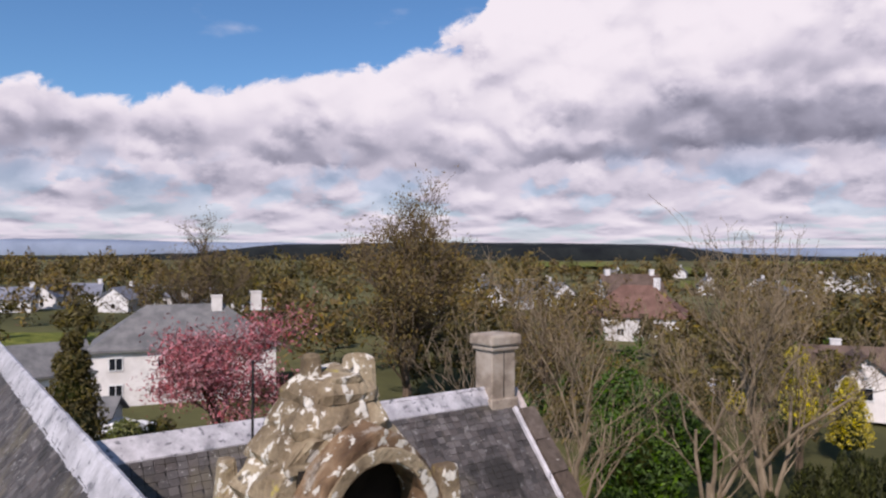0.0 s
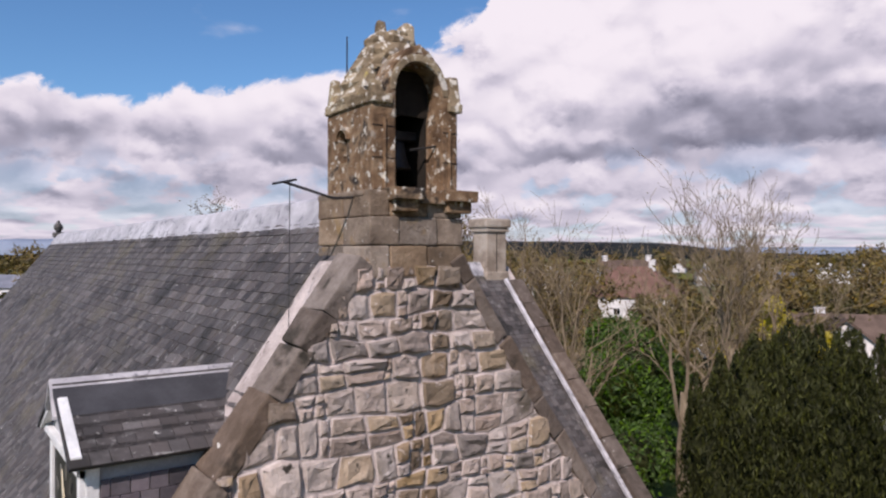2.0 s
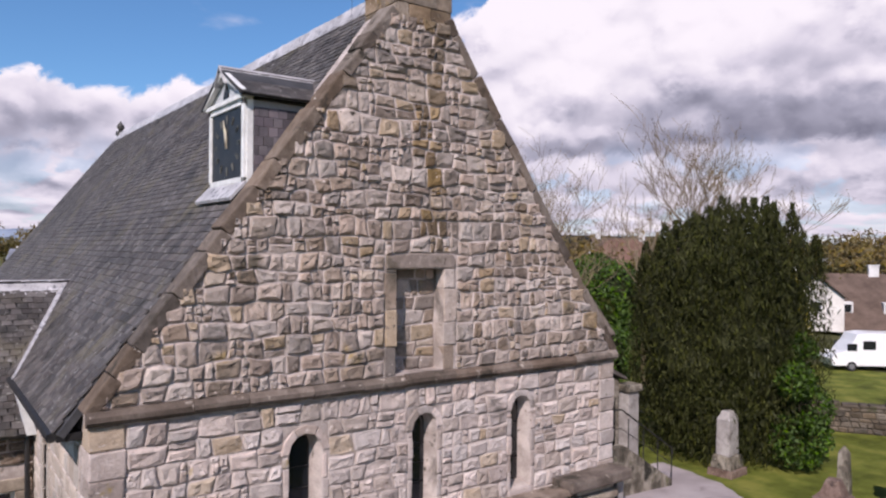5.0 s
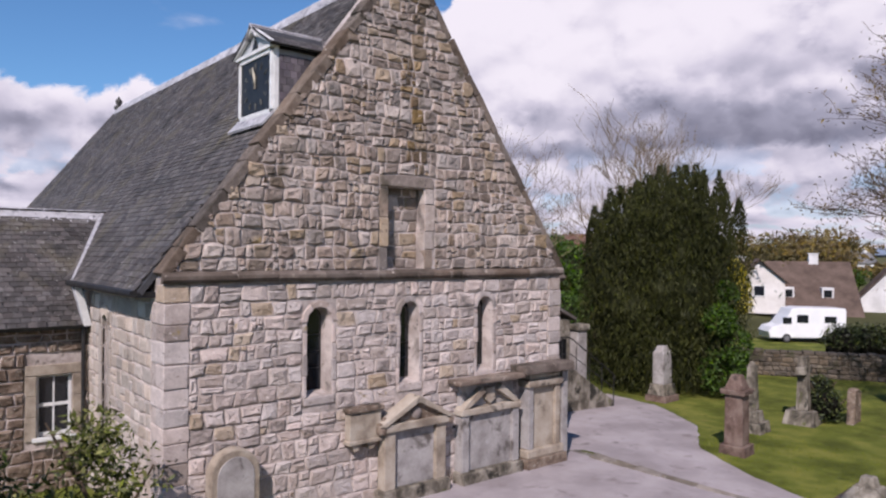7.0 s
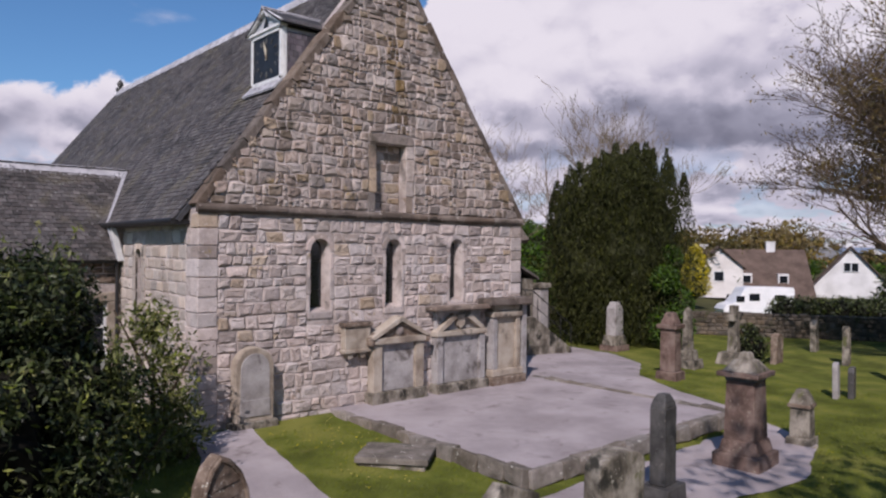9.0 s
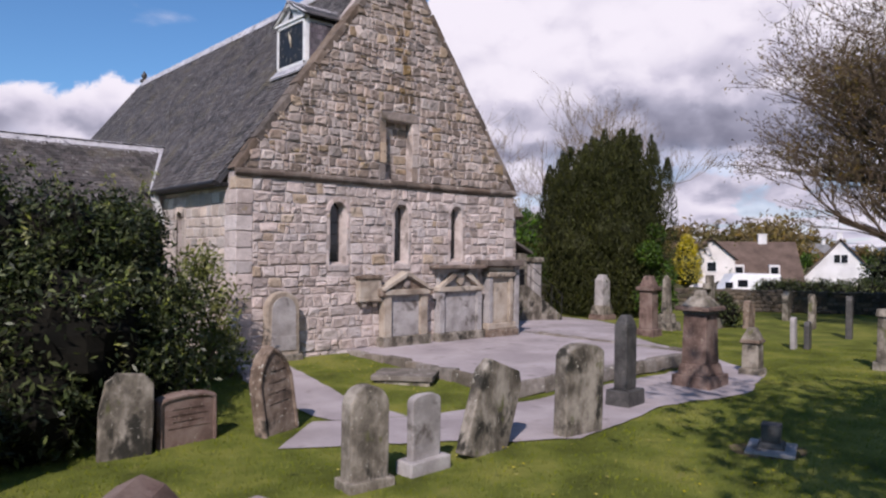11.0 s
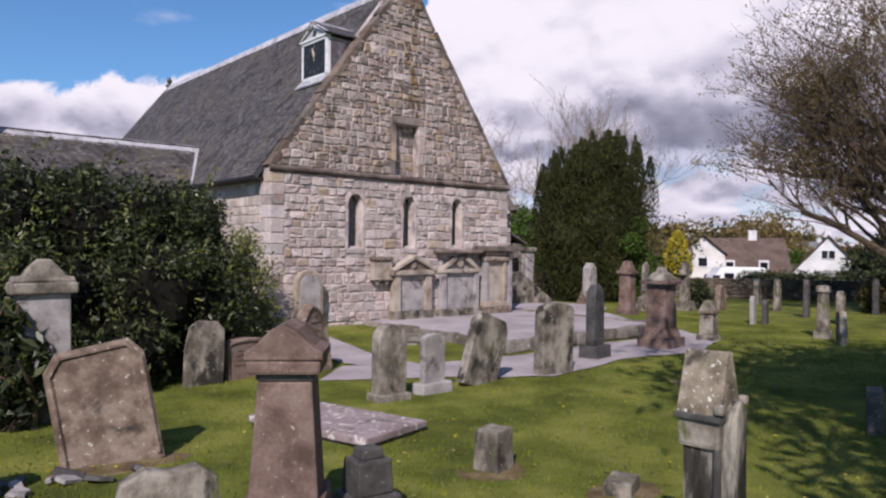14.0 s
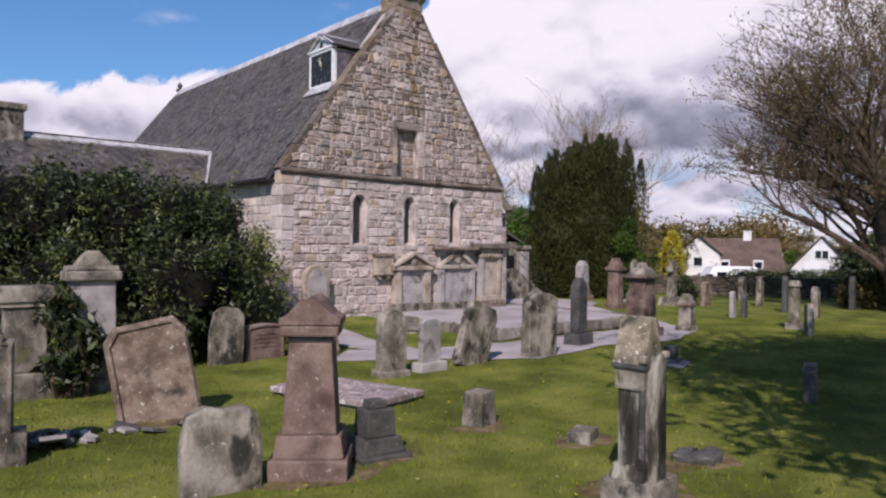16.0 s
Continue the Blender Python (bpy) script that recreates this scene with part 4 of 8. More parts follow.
def dressings():
    """Margins round the lancets and the blocked opening."""
    for i, (c, a, b, w) in enumerate(LANCETS):
        win = empty("window_%d" % (i + 1), pose(0, 0, 0), "narrow round-headed lancet with splayed pale stone reveals", "window", kind="structure")
        r0, r1 = w / 2 + 0.08, w / 2 + 0.18
        for side in (-1, 1):
            z, k = a - 0.02, 0
            while z < b - w / 2 - 0.15:
                h = min(rnd.uniform(0.28, 0.44), b - w / 2 - 0.13 - z)
                x0, x1 = c + side * r0, c + side * (r1 + rnd.uniform(-0.03, 0.0))
                part("jamb_stone", Shape().soft(min(x0, x1), -0.022 + rnd.uniform(-0.008, 0.008), z + 0.01, max(x0, x1), 0.06, z + h - 0.01, 0.018, jit=0.010, seed=k + 7 * i), "wall_stone", win)
                z += h
                k += 1
        n = 3
        zc = b - r0 + 0.002
        for k in range(n):
            t0, t1 = math.pi * k / n + 0.02, math.pi * (k + 1) / n - 0.02
            ring = [(c + r * math.cos(t), zc + r * math.sin(t) * 1.04) for r, t in ((r0, t0), (r1 + 0.02, t0), (r1 + 0.02, (t0 + t1) / 2), (r1 + 0.02, t1), (r0, t1), (r0, (t0 + t1) / 2))]
            part("arch_stone", Shape().plate(ring, -0.018 - 0.004 * k, 0.06, 0.012), "wall_stone", win)
        part("sill", Shape().soft(c - r1 + 0.04, -0.034, a - 0.16, c + r1 - 0.04, 0.1, a - 0.012, 0.022, jit=0.008, seed=i), "wall_stone", win)
        part("pane", Shape().plate(arch_outline(c - 0.02, a + 0.08, b - 0.02, w * 1.0), 0.242, 0.26), "pane", win)
        for z in np.arange(a + 0.5, b - 0.3, 0.32):
            part("saddle_bar", Shape().box(c - 0.02 - w * 0.48, 0.225, z - 0.008, c - 0.02 + w * 0.48, 0.24, z + 0.008), "iron", win)
    x0, z0, x1, z1 = BLIND
    t = empty("blocked_opening", pose(0, 0, 0), "blocked doorway with dressed jambs and shallow arched lintel", "opening", kind="structure")
    for side in (-1, 1):
        z, k = z0 - 0.02, 0
        while z < z1 - 0.05:
            h = min(rnd.uniform(0.36, 0.6), z1 - z)
            w = (0.20 if side < 0 else 0.24) + rnd.uniform(-0.03, 0.02)
            a, b = (x0 - w, x0) if side < 0 else (x1, x1 + w)
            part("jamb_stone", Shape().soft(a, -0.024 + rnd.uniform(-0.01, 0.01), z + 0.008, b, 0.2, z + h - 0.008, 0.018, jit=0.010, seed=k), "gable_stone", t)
            z += h
            k += 1
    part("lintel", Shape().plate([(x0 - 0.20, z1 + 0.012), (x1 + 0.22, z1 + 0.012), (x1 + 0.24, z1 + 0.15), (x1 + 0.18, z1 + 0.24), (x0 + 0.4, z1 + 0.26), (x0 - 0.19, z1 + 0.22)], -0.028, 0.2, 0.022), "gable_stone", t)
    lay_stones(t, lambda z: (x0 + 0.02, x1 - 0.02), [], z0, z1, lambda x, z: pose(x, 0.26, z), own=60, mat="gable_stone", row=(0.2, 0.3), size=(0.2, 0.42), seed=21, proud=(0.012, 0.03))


dressings()

# west wall with its lancet
SIDE = pose(0, 0, 0, 0, 0, -90)     # local x runs towards -y, local -y faces west
bpy.data.objects.remove(wall_west)
WIN_Y = 3.55
ring = arch_outline(-WIN_Y, 1.55, 4.0, 0.46)
wall_west = wall_with_holes("wall_west", [(-LEN, -0.3), (-0.8, -0.3), (-0.8, EAVE - 0.1), (-LEN, EAVE - 0.1)], [ring], 0.8, SIDE, "mortar", "pale stone side wall of the church with one lancet")
lay_stones(wall_west, lambda z: (-6.4, -0.62), [(-WIN_Y - 0.45, 1.4, -WIN_Y + 0.45, 4.2)], 0.0, EAVE - 0.12, lambda x, z: SIDE @ pose(x, 0, z), own=0, mat="side_stone", row=(0.22, 0.32), size=(0.24, 0.52), seed=17, proud=(0.012, 0.03))
win = empty("window_4", pose(0, 0, 0), "tall round-headed lancet in the pale side wall", "window", kind="structure")
part("pane", Shape().plate(ring, 0.2, 0.22, 0, SIDE), "pane", win)
for side in (-1, 1):
    z = 1.5
    while z < 3.75:
        a = -WIN_Y + side * 0.23
        part("jamb_stone", Shape().soft(min(a, a + side * 0.2), -0.035, z + 0.005, max(a, a + side * 0.2), 0.05, z + 0.36, 0.015, SIDE), "side_stones", win)
        z += 0.37
for k in range(5):
    t0, t1 = math.pi * k / 5 + 0.02, math.pi * (k + 1) / 5 - 0.02
    part("arch_stone", Shape().plate([(-WIN_Y + r * math.cos(t), 3.77 + r * math.sin(t)) for r, t in ((0.23, t0), (0.44, t0), (0.44, t1), (0.23, t1))], -0.035, 0.05, 0.01, SIDE), "side_stones", win)
part("sill", Shape().soft(-WIN_Y - 0.4, -0.06, 1.38, -WIN_Y + 0.4, 0.1, 1.54, 0.02, SIDE), "side_stones", win)

# eaves gutter and downpipe
g = empty("gutter", pose(0, 0, 0), "dark cast-iron eaves gutter with downpipe", "gutter", kind="structure")
part("trough", Shape().tube([(-0.36, 0.45, EAVE - 0.27), (-0.36, 5.2, EAVE - 0.27)], [0.065, 0.065], 8), "iron", g)
part("soffit", Shape().box(-0.30, 0.45, EAVE - 0.34, 0.05, 5.2, EAVE - 0.24), "black", g)
part("downpipe", Shape().tube([(-0.33, 4.78, EAVE - 0.3), (-0.14, 4.78, EAVE - 0.62), (-0.11, 4.78, 0.0)], [0.045] * 3, 8), "iron", g)
for z in (3.6, 2.2, 0.9):
    part("collar", Shape().tube([(-0.11, 4.78, z), (-0.11, 4.78, z + 0.08)], [0.06, 0.06], 8), "iron", g)


# ---------------------------------------------------------------- bellcote
def bellcote():
    B = empty("bellcote", pose(4.96, 0.5, 10.75), "lichened brown sandstone bellcote with pinnacles over the gable", "bellcote")
    r = random.Random(4)

    def put(name, sh, mat, label="", smooth=False):
        o = part(name, sh, mat, B, label, smooth)
        o.matrix_parent_inverse = B.matrix_world.inverted()
        return o

    # base: courses of squared blocks
    z = 10.60
    for row, h in enumerate((0.30, 0.27, 0.25)):
        cuts = [4.40, 4.62 + 0.1 * (row % 2), 5.05 + 0.1 * (row % 2), 5.47]
        for a, b in zip(cuts, cuts[1:]):
            put("base_block", Shape().soft(a + 0.004, -0.02 + r.uniform(-0.012, 0.012), z + 0.004, b - 0.004, 0.5, z + h - 0.004, 0.018, jit=0.008, seed=row), "bell_stone" if row == 2 and a > 4.6 and b < 5.3 else "bell_base")
        put("base_block", Shape().soft(4.40, 0.5, z + 0.004, 5.47, 1.02, z + h - 0.004, 0.018, jit=0.008, seed=row + 5), "bell_base")
        z += h
    put("cornice", Shape().soft(4.395, 0.09, 11.36, 5.50, 1.02, 11.42, 0.02, jit=0.01), "bell_base")
    for a, b in ((4.60, 4.92), (5.20, 5.56)):
        put("bracket", Shape().plate([(a, 11.33), (b, 11.33), (b + 0.01, 11.44), (a - 0.01, 11.44)], -0.16, 0.12, 0.012).soft(a + 0.04, -0.10, 11.22, b - 0.03, 0.1, 11.34, 0.02), "bell_stone")
    put("sill", Shape().soft(4.80, -0.07, 11.30, 5.24, 0.9, 11.43, 0.015), "bell_stone")
    # front with its arch
    c, hw, sp = 5.0, 0.272, 12.38
    ring = [(4.47, 11.42), (c - hw, 11.42), (c - hw, sp)] + [(c + hw * math.cos(t), sp + hw * 1.1 * math.sin(t)) for t in np.linspace(math.pi, 0, 9)[1:]] + [(c + hw, 11.42), (5.46, 11.42), (5.46, 12.27), (5.38, 12.44), (5.26, 12.66), (5.12, 12.80), (c, 12.86), (4.86, 12.80), (4.70, 12.64), (4.58, 12.42), (4.47, 12.27)]
    put("arch_front", Shape().plate(ring, 0.05, 0.30, 0.018), "bell_stone")
    hood = [(c + (hw + d) * math.cos(t), sp + (hw + d) * 1.1 * math.sin(t)) for d, ts in ((0.075, np.linspace(math.pi, 0, 11)), (0.008, np.linspace(0, math.pi, 11))) for t in ts]
    put("hood_mould", Shape().plate(hood, 0.043, 0.08, 0.008), "bell_lichen")
    # added dark plate behind the arch head, standing for the shade within
    put("inner_head", Shape().box(4.70, 0.302, 12.2, 5.27, 0.33, 12.7), "shaded_stone")
    for x in (4.60, 5.36):
        put("shaft", Shape().tube([(x, 0.045, 11.44), (x, 0.045, 12.10)], [0.018, 0.018], 6), "bell_stone")
    for z in (11.72, 12.02):
        for a, b in ((4.465, c - hw - 0.002), (c + hw + 0.002, 5.465)):
            put("joint", Shape().box(a, 0.046, z, b, 0.052, z + 0.008), "dark_void")
    # sides, with a blind niche on the west
    niche = arch_outline(-0.62, 11.72, 12.02, 0.16, 6)
    bm = bmesh.new()
    outer = [(-0.95, 11.42), (-0.30, 11.42), (-0.30, 12.27), (-0.95, 12.27)]
    edges, loops = [], []
    for rg in (outer, niche):
        vs = [bm.verts.new((x, 0, zz)) for x, zz in rg]
        loops.append(vs)
        edges += [bm.edges.new((vs[i], vs[(i + 1) % len(vs)])) for i in range(len(vs))]
    bmesh.ops.triangle_fill(bm, use_beauty=True, edges=edges)
    inner = [bm.verts.new((p.co.x, 0.12, p.co.z)) for p in loops[1]]
    for i in range(len(inner)):
        bm.faces.new((loops[1][i], loops[1][(i + 1) % len(inner)], inner[(i + 1) % len(inner)], inner[i]))
    bm.faces.new(inner)
    back = [bm.verts.new((x, 0.2, zz)) for x, zz in outer]
    for i in range(4):
        bm.faces.new((loops[0][i], loops[0][(i + 1) % 4], back[(i + 1) % 4], back[i]))
    bm.faces.new(back)
    bmesh.ops.recalc_face_normals(bm, faces=bm.faces[:])
    put("side_wall", Shape().take(bm, pose(4.47, 0, 0, 0, 0, -90)), "bell_stone")
    nh = [(-0.62 + d * math.cos(t), 11.94 + d * math.sin(t)) for d, ts in ((0.15, np.linspace(math.pi, 0, 9)), (0.10, np.linspace(0, math.pi, 9))) for t in ts]
    put("niche_hood", Shape().plate(nh, -0.03, 0.02, 0.008, pose(4.47, 0, 0, 0, 0, -90)), "bell_stone")
    put("side_wall", Shape().soft(5.26, 0.30, 11.42, 5.46, 0.95, 12.27, 0.015), "bell_stone")
    # back wall, soffit and added side plates carry the chamber's shade in their colour
    put("back_wall", Shape().plate([(4.67, 11.42), (4.93, 11.42), (5.0, 11.62), (5.07, 11.42), (5.26, 11.42), (5.26, 12.6), (4.67, 12.6)], 0.82, 0.95), "shaded_stone")
    put("soffit", Shape().box(4.67, 0.28, 12.56, 5.26, 0.85, 12.64), "shaded_stone")
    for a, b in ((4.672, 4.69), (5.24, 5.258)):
        put("lining", Shape().box(a, 0.31, 11.44, b, 0.85, 12.6), "shaded_stone")
    # wall head moulding
    for a in ((4.44, 0.02, 4.68, 0.16), (5.34, 0.02, 5.50, 0.16), (4.44, 0.16, 4.56, 0.98), (5.38, 0.16, 5.50, 0.98), (4.56, 0.86, 5.38, 0.98)):
        put("moulding", Shape().soft(a[0], a[1], 12.24, a[2], a[3], 12.33, 0.02, jit=0.01, seed=int(a[0] * 50)), "bell_lichen")

    # roof: courses of worn blocks that close in, ring by ring
    for k, (z0, z1, w0, w1) in enumerate(((12.30, 12.47, 0.52, 0.45), (12.45, 12.64, 0.46, 0.38), (12.62, 12.80, 0.38, 0.29), (12.78, 12.95, 0.30, 0.22), (12.93, 13.05, 0.23, 0.18))):
        sh = Shape()
        n = 36
        for zz, ww in ((z0, w0), (z0 + 0.05, w0 * 1.0), (z1 - 0.02, w1 * 1.05), (z1, w1 * 0.9)):
            for s in range(n):
                a = 2 * math.pi * s / n
                e = 0.55
                x, y = math.copysign(abs(math.cos(a)) ** e, math.cos(a)), math.copysign(abs(math.sin(a)) ** e, math.sin(a))
                d = 1 + 0.16 * noise.noise(Vector((x * 3.1 + k, y * 3.1, zz * 9))) + 0.06 * noise.noise(Vector((x * 9, y * 9, zz * 22)))
                yy = 0.54 + y * ww * 0.92 * d
                sh.v.append((4.965 + x * ww * d, max(yy, 0.34 - 0.02 * k) if zz < 12.74 else yy, zz + 0.02 * noise.noise(Vector((x * 6, y * 6, k)))))
        for q in range(3):
            sh.f += [(q * n + s, q * n + (s + 1) % n, (q + 1) * n + (s + 1) % n, (q + 1) * n + s) for s in range(n)]
        sh.f += [tuple(3 * n + s for s in range(n)), tuple(reversed(range(n)))]
        put("roof_course", sh, "bell_lichen")
    put("crown_block", Shape().soft(4.80, 0.47, 13.00, 4.90, 0.62, 13.18, 0.03, jit=0.02, seed=2, top=0.7), "bell_lichen")
    put("crown_block", Shape().soft(5.04, 0.38, 12.96, 5.17, 0.58, 13.17, 0.03, jit=0.025, seed=5, top=0.8), "bell_lichen")
    put("crown_block", Shape().soft(4.86, 0.36, 12.98, 5.10, 0.68, 13.08, 0.03, jit=0.03, seed=8, top=0.9), "bell_lichen")
    for x, y, h in ((4.53, 0.10, 0.16), (5.42, 0.10, 0.30), (4.53, 0.90, 0.30), (5.42, 0.90, 0.27)):
        put("pinnacle", Shape().soft(x - 0.07, y - 0.07, 12.30, x + 0.07, y + 0.07, 12.30 + h, 0.025, jit=0.015, seed=int(x * 10 + y * 30), top=0.72), "bell_lichen")
    # bell, headstock, rod and aerial
    put("bell", Shape().turn([(0.17, 0.0), (0.165, 0.02), (0.13, 0.08), (0.11, 0.2), (0.09, 0.28), (0.03, 0.31)], 16, (5.02, 0.52, 11.68)), "iron", "dark bronze bell", True)
    put("headstock", Shape().soft(4.70, 0.46, 11.98, 5.26, 0.58, 12.08, 0.015), "iron")
    put("clapper_arm", Shape().tube([(5.05, 0.3, 11.86), (5.28, 0.16, 11.9)], [0.012, 0.012], 5), "iron")
    put("lightning_rod", Shape().tube([(4.70, 0.96, 12.4), (4.70, 0.96, 13.1)], [0.009, 0.007], 5), "iron")
    A = empty("aerial", pose(4.40, 0.30, 11.36), "thin dark aerial on a bent arm", "aerial")
    for nm, pts, rr in (("arm", [(4.44, 0.30, 11.36), (4.2, 0.30, 11.34), (3.72, 0.34, 11.47)], 0.014), ("rod", [(3.60, 0.30, 11.44), (3.86, 0.38, 11.50)], 0.012), ("lead_wire", [(3.78, 0.34, 11.45), (3.77, 0.34, 10.1)], 0.004)):
        o = part(nm, Shape().tube(pts, [rr] * len(pts), 5), "iron", A)
        o.matrix_parent_inverse = A.matrix_world.inverted()


bellcote()


# ---------------------------------------------------------------- clock dormer
def dormer():
    D = empty("clock_dormer", pose(2.12, 1.25, 7.8), "white-framed slated dormer with a black clock face", "dormer")

    def put(name, sh, mat, label="", smooth=False, parent=None):
        o = part(name, sh, mat, parent or D, label, smooth)
        if parent is None:
            o.matrix_parent_inverse = D.matrix_world.inverted()
        return o

    y0, y1, x, zb, zt, za = 0.50, 2.0, 2.14, 7.92, 9.14, 9.66
    put("body", Shape().plate([(-y1 + 0.03, zb - 0.3), (-y0 - 0.03, zb - 0.3), (-y0 - 0.03, zt), (-(y0 + y1) / 2, za - 0.08), (-y1 + 0.03, zt)], x + 0.03, x + 1.6, 0, SIDE), "grey_wood")
    fr = 0.085
    for a, b, c, d in ((y0, zb, y0 + fr, zt), (y1 - fr, zb, y1, zt), (y0, zb, y1, zb + fr), (y0, zt - fr, y1, zt)):
        put("frame", Shape().soft(x - 0.05, a, b, x + 0.05, c, d, 0.01), "white_wood")
    put("corner_board", Shape().soft(x + 0.0, y0 - 0.015, zb - 0.05, x + 0.10, y0 + 0.02, zt, 0.008), "white_wood")
    put("entablature", Shape().soft(x - 0.09, y0 - 0.06, zt, x + 0.08, y1 + 0.06, zt + 0.07, 0.012), "white_wood")
    ym = (y0 + y1) / 2
    put("tympanum", Shape().plate([(-y1 + 0.02, zt + 0.07), (-y0 - 0.02, zt + 0.07), (-ym, za - 0.06)], x - 0.03, x + 0.02, 0, SIDE), "grey_wood")
    put("vent", Shape().plate([(-ym - 0.12, zt + 0.12), (-ym + 0.12, zt + 0.12), (-ym, zt + 0.36)], x - 0.045, x - 0.028, 0, SIDE), "black")
    for s in (-1, 1):
        e = ym + s * (y1 - ym + 0.09)
        put("bargeboard", Shape().plate([(-e, zt + 0.02), (-e, zt + 0.12), (-ym, za + 0.04), (-ym, za - 0.07)], x - 0.12, x - 0.04, 0.005, SIDE), "white_wood")
    face = put("clock_face", Shape().plate([(-y1 + fr, zb + fr), (-y0 - fr, zb + fr), (-y0 - fr, zt - fr), (-y1 + fr, zt - fr)], x - 0.02, x + 0.02, 0, SIDE), "black", "black painted clock face with gilt marks")
    zc = (zb + zt) / 2
    for k in range(12):
        a = math.pi * k / 6
        m = SIDE @ pose(-ym + 0.50 * math.sin(a), x - 0.026, zc + 0.40 * math.cos(a), 0, math.degrees(a), 0)
        put("hour_mark", Shape().box(-0.026, -0.004, -0.065, -0.014, 0.004, 0.065, m).box(0.010, -0.004, -0.065, 0.022, 0.004, 0.065, m), "faded_gilt", parent=face)
    for nm, ang, l, w in (("minute_hand", -16, 0.42, 0.02), ("hour_hand", -4, 0.27, 0.024)):
        m = SIDE @ pose(-ym, x - 0.04, zc, 0, ang, 0)
        put(nm, Shape().plate([(-w, -0.05), (w, -0.05), (w * 1.3, l * 0.7), (0, l), (-w * 1.3, l * 0.7)], -0.004, 0.004, 0, m), "gold", parent=face)
    put("apron", Shape().plate([(0, -0.03), (0.22, -0.27), (0.24, -0.23), (0.0, 0.03)], y0 - 0.04, y1 + 0.04, 0, Matrix.Translation((x - 0.02, 0, zb - 0.0)) @ Matrix.Diagonal((-1, 1, 1, 1))), "lead")
    # slated cheeks
    for ys, sgn in ((y0 - 0.02, -1), (y1 + 0.02, 1)):
        for j in range(9):
            z = zb - 0.16 + j * 0.142
            xs = x + 0.10
            xe = (z - EAVE) / SL + 0.35
            while xs < xe:
                w = 0.15 if xs > x + 0.11 or j % 2 else 0.075
                put("slate", Shape().soft(xs + 0.004, ys - 0.012 - rnd.uniform(0, 0.005), z, xs + w - 0.004, ys + 0.012, z + 0.138, 0.004, pose(0, 0, 0)), "cheek_slate")
                xs += w
    # its little roof
    for s in (-1, 1):
        e = Vector((x - 0.14, ym + s * (y1 - ym + 0.14), zt + 0.05))
        up = Vector((0, -s * (y1 - ym + 0.14), za - zt + 0.0))
        n = up.length
        u = up.normalized()
        nr = Vector((0, s * u.z, abs(u.y))).normalized()
        rot = Matrix(((1, 0, 0), u, nr)).transposed().to_4x4()
        put("roof_board", Shape().box(0, 0, -0.03, 1.75, n, 0.0, Matrix.Translation(e) @ rot), "slate_bed")
        for j in range(7):
            a = -0.075 * (j % 2)
            while a < 1.72:
                put("slate", Shape().box(max(a, 0) + 0.003, j * n / 7 - 0.02, 0.002, min(a + 0.15, 1.75) - 0.003, (j + 1) * n / 7 + 0.04, 0.014, Matrix.Translation(e) @ rot @ pose(0, 0, 0.012, -2.5, 0, 0)), "slate")
                a += 0.15
    put("ridge_lead", Shape().plate([(-0.22, -0.22), (0, 0.05), (0.22, -0.22), (0.22, -0.19), (0, 0.09), (-0.22, -0.19)], x - 0.16, x + 1.75, 0, SIDE @ pose(-ym, 0, za)), "lead")
    put("side_flashing", Shape().box(x + 1.2, y0 - 0.09, zt + 0.02, x + 1.6, y0 - 0.03, zt + 0.16), "lead")


dormer()


# ---------------------------------------------------------------- wing with chimney
def roof_edge(name, pts, label, mat="lead", w=0.1, t=0.04):
    sh = Shape()
    for a, b in zip(pts, pts[1:]):
        sh.tube([a, b], [w, w], 6)
    return solid(name, sh, mat, label, "flashing", kind="structure")


WX, WY0, WY1, WE, WR = 15.0, 4.9, 15.3, 4.4, 10.45
WYM = (WY0 + WY1) / 2
s = Shape().plate([(-WY0, -0.3), (-WY0, WE), (-WYM, WR), (-WY1, WE), (-WY1, -0.3)], WX - 0.6, WX, 0, pose(0, 0, 0, 0, 0, -90))
wing_gable = solid("wall_wing", s, "mortar", "stone gable end of the church wing", "wall", kind="structure")
wing_front = solid("wall_wing", Shape().box(W, WY0, -0.3, WX - 0.6, WY0 + 0.6, WE), "mortar", "stone wall of the church wing", "wall", kind="structure")
lay_stones(wing_front, lambda z: (W + 0.1, WX - 0.02), [], 0.0, WE - 0.1, lambda x, z: pose(x, WY0, z), own=0, mat="wall_stone", seed=31)
up = Vector((0, WYM - WY0 + 0.3, WR - WE + 0.35))
slate_roof("roof_wing", "dark grey slate roof slope of the wing", (5.0, WY0 - 0.3, WE - 0.35), (1, 0, 0), up, WX - 5.35, up.length, own=200, seed=12,
           trim=lambda b: (max(0.3, W - (WE - 0.35 + b * up.z / up.length - EAVE) / 1.368 - 5.15), WX - 5.35))
slate_roof("roof_wing", "dark slate back slope of the wing", (9.0, WY1 + 0.3, WE - 0.35), (1, 0, 0), (0, -up.y, up.z), WX - 9.0 - 0.35, up.length, cell=(0.4, 0.4), seed=13)
part("ridge_lead", Shape().plate([(-0.26, -0.28), (0, 0.06), (0.26, -0.28), (0.26, -0.24), (0, 0.12), (-0.26, -0.24)], 5.5, 14.1, 0, pose(0, WYM, WR, 0, 0, -90) @ pose(0, 0, 0) @ Matrix.Diagonal((1, 1, 1, 1))), "lead", bpy.data.objects["roof_wing"])
t = empty("skew", pose(0, 0, 0), "grey coping stones edging the wing's gable", "coping", kind="structure")
d = Vector((0, WYM - 0.45 - (WY0 - 0.3), WR - 0.5 - (WE - 0.1)))
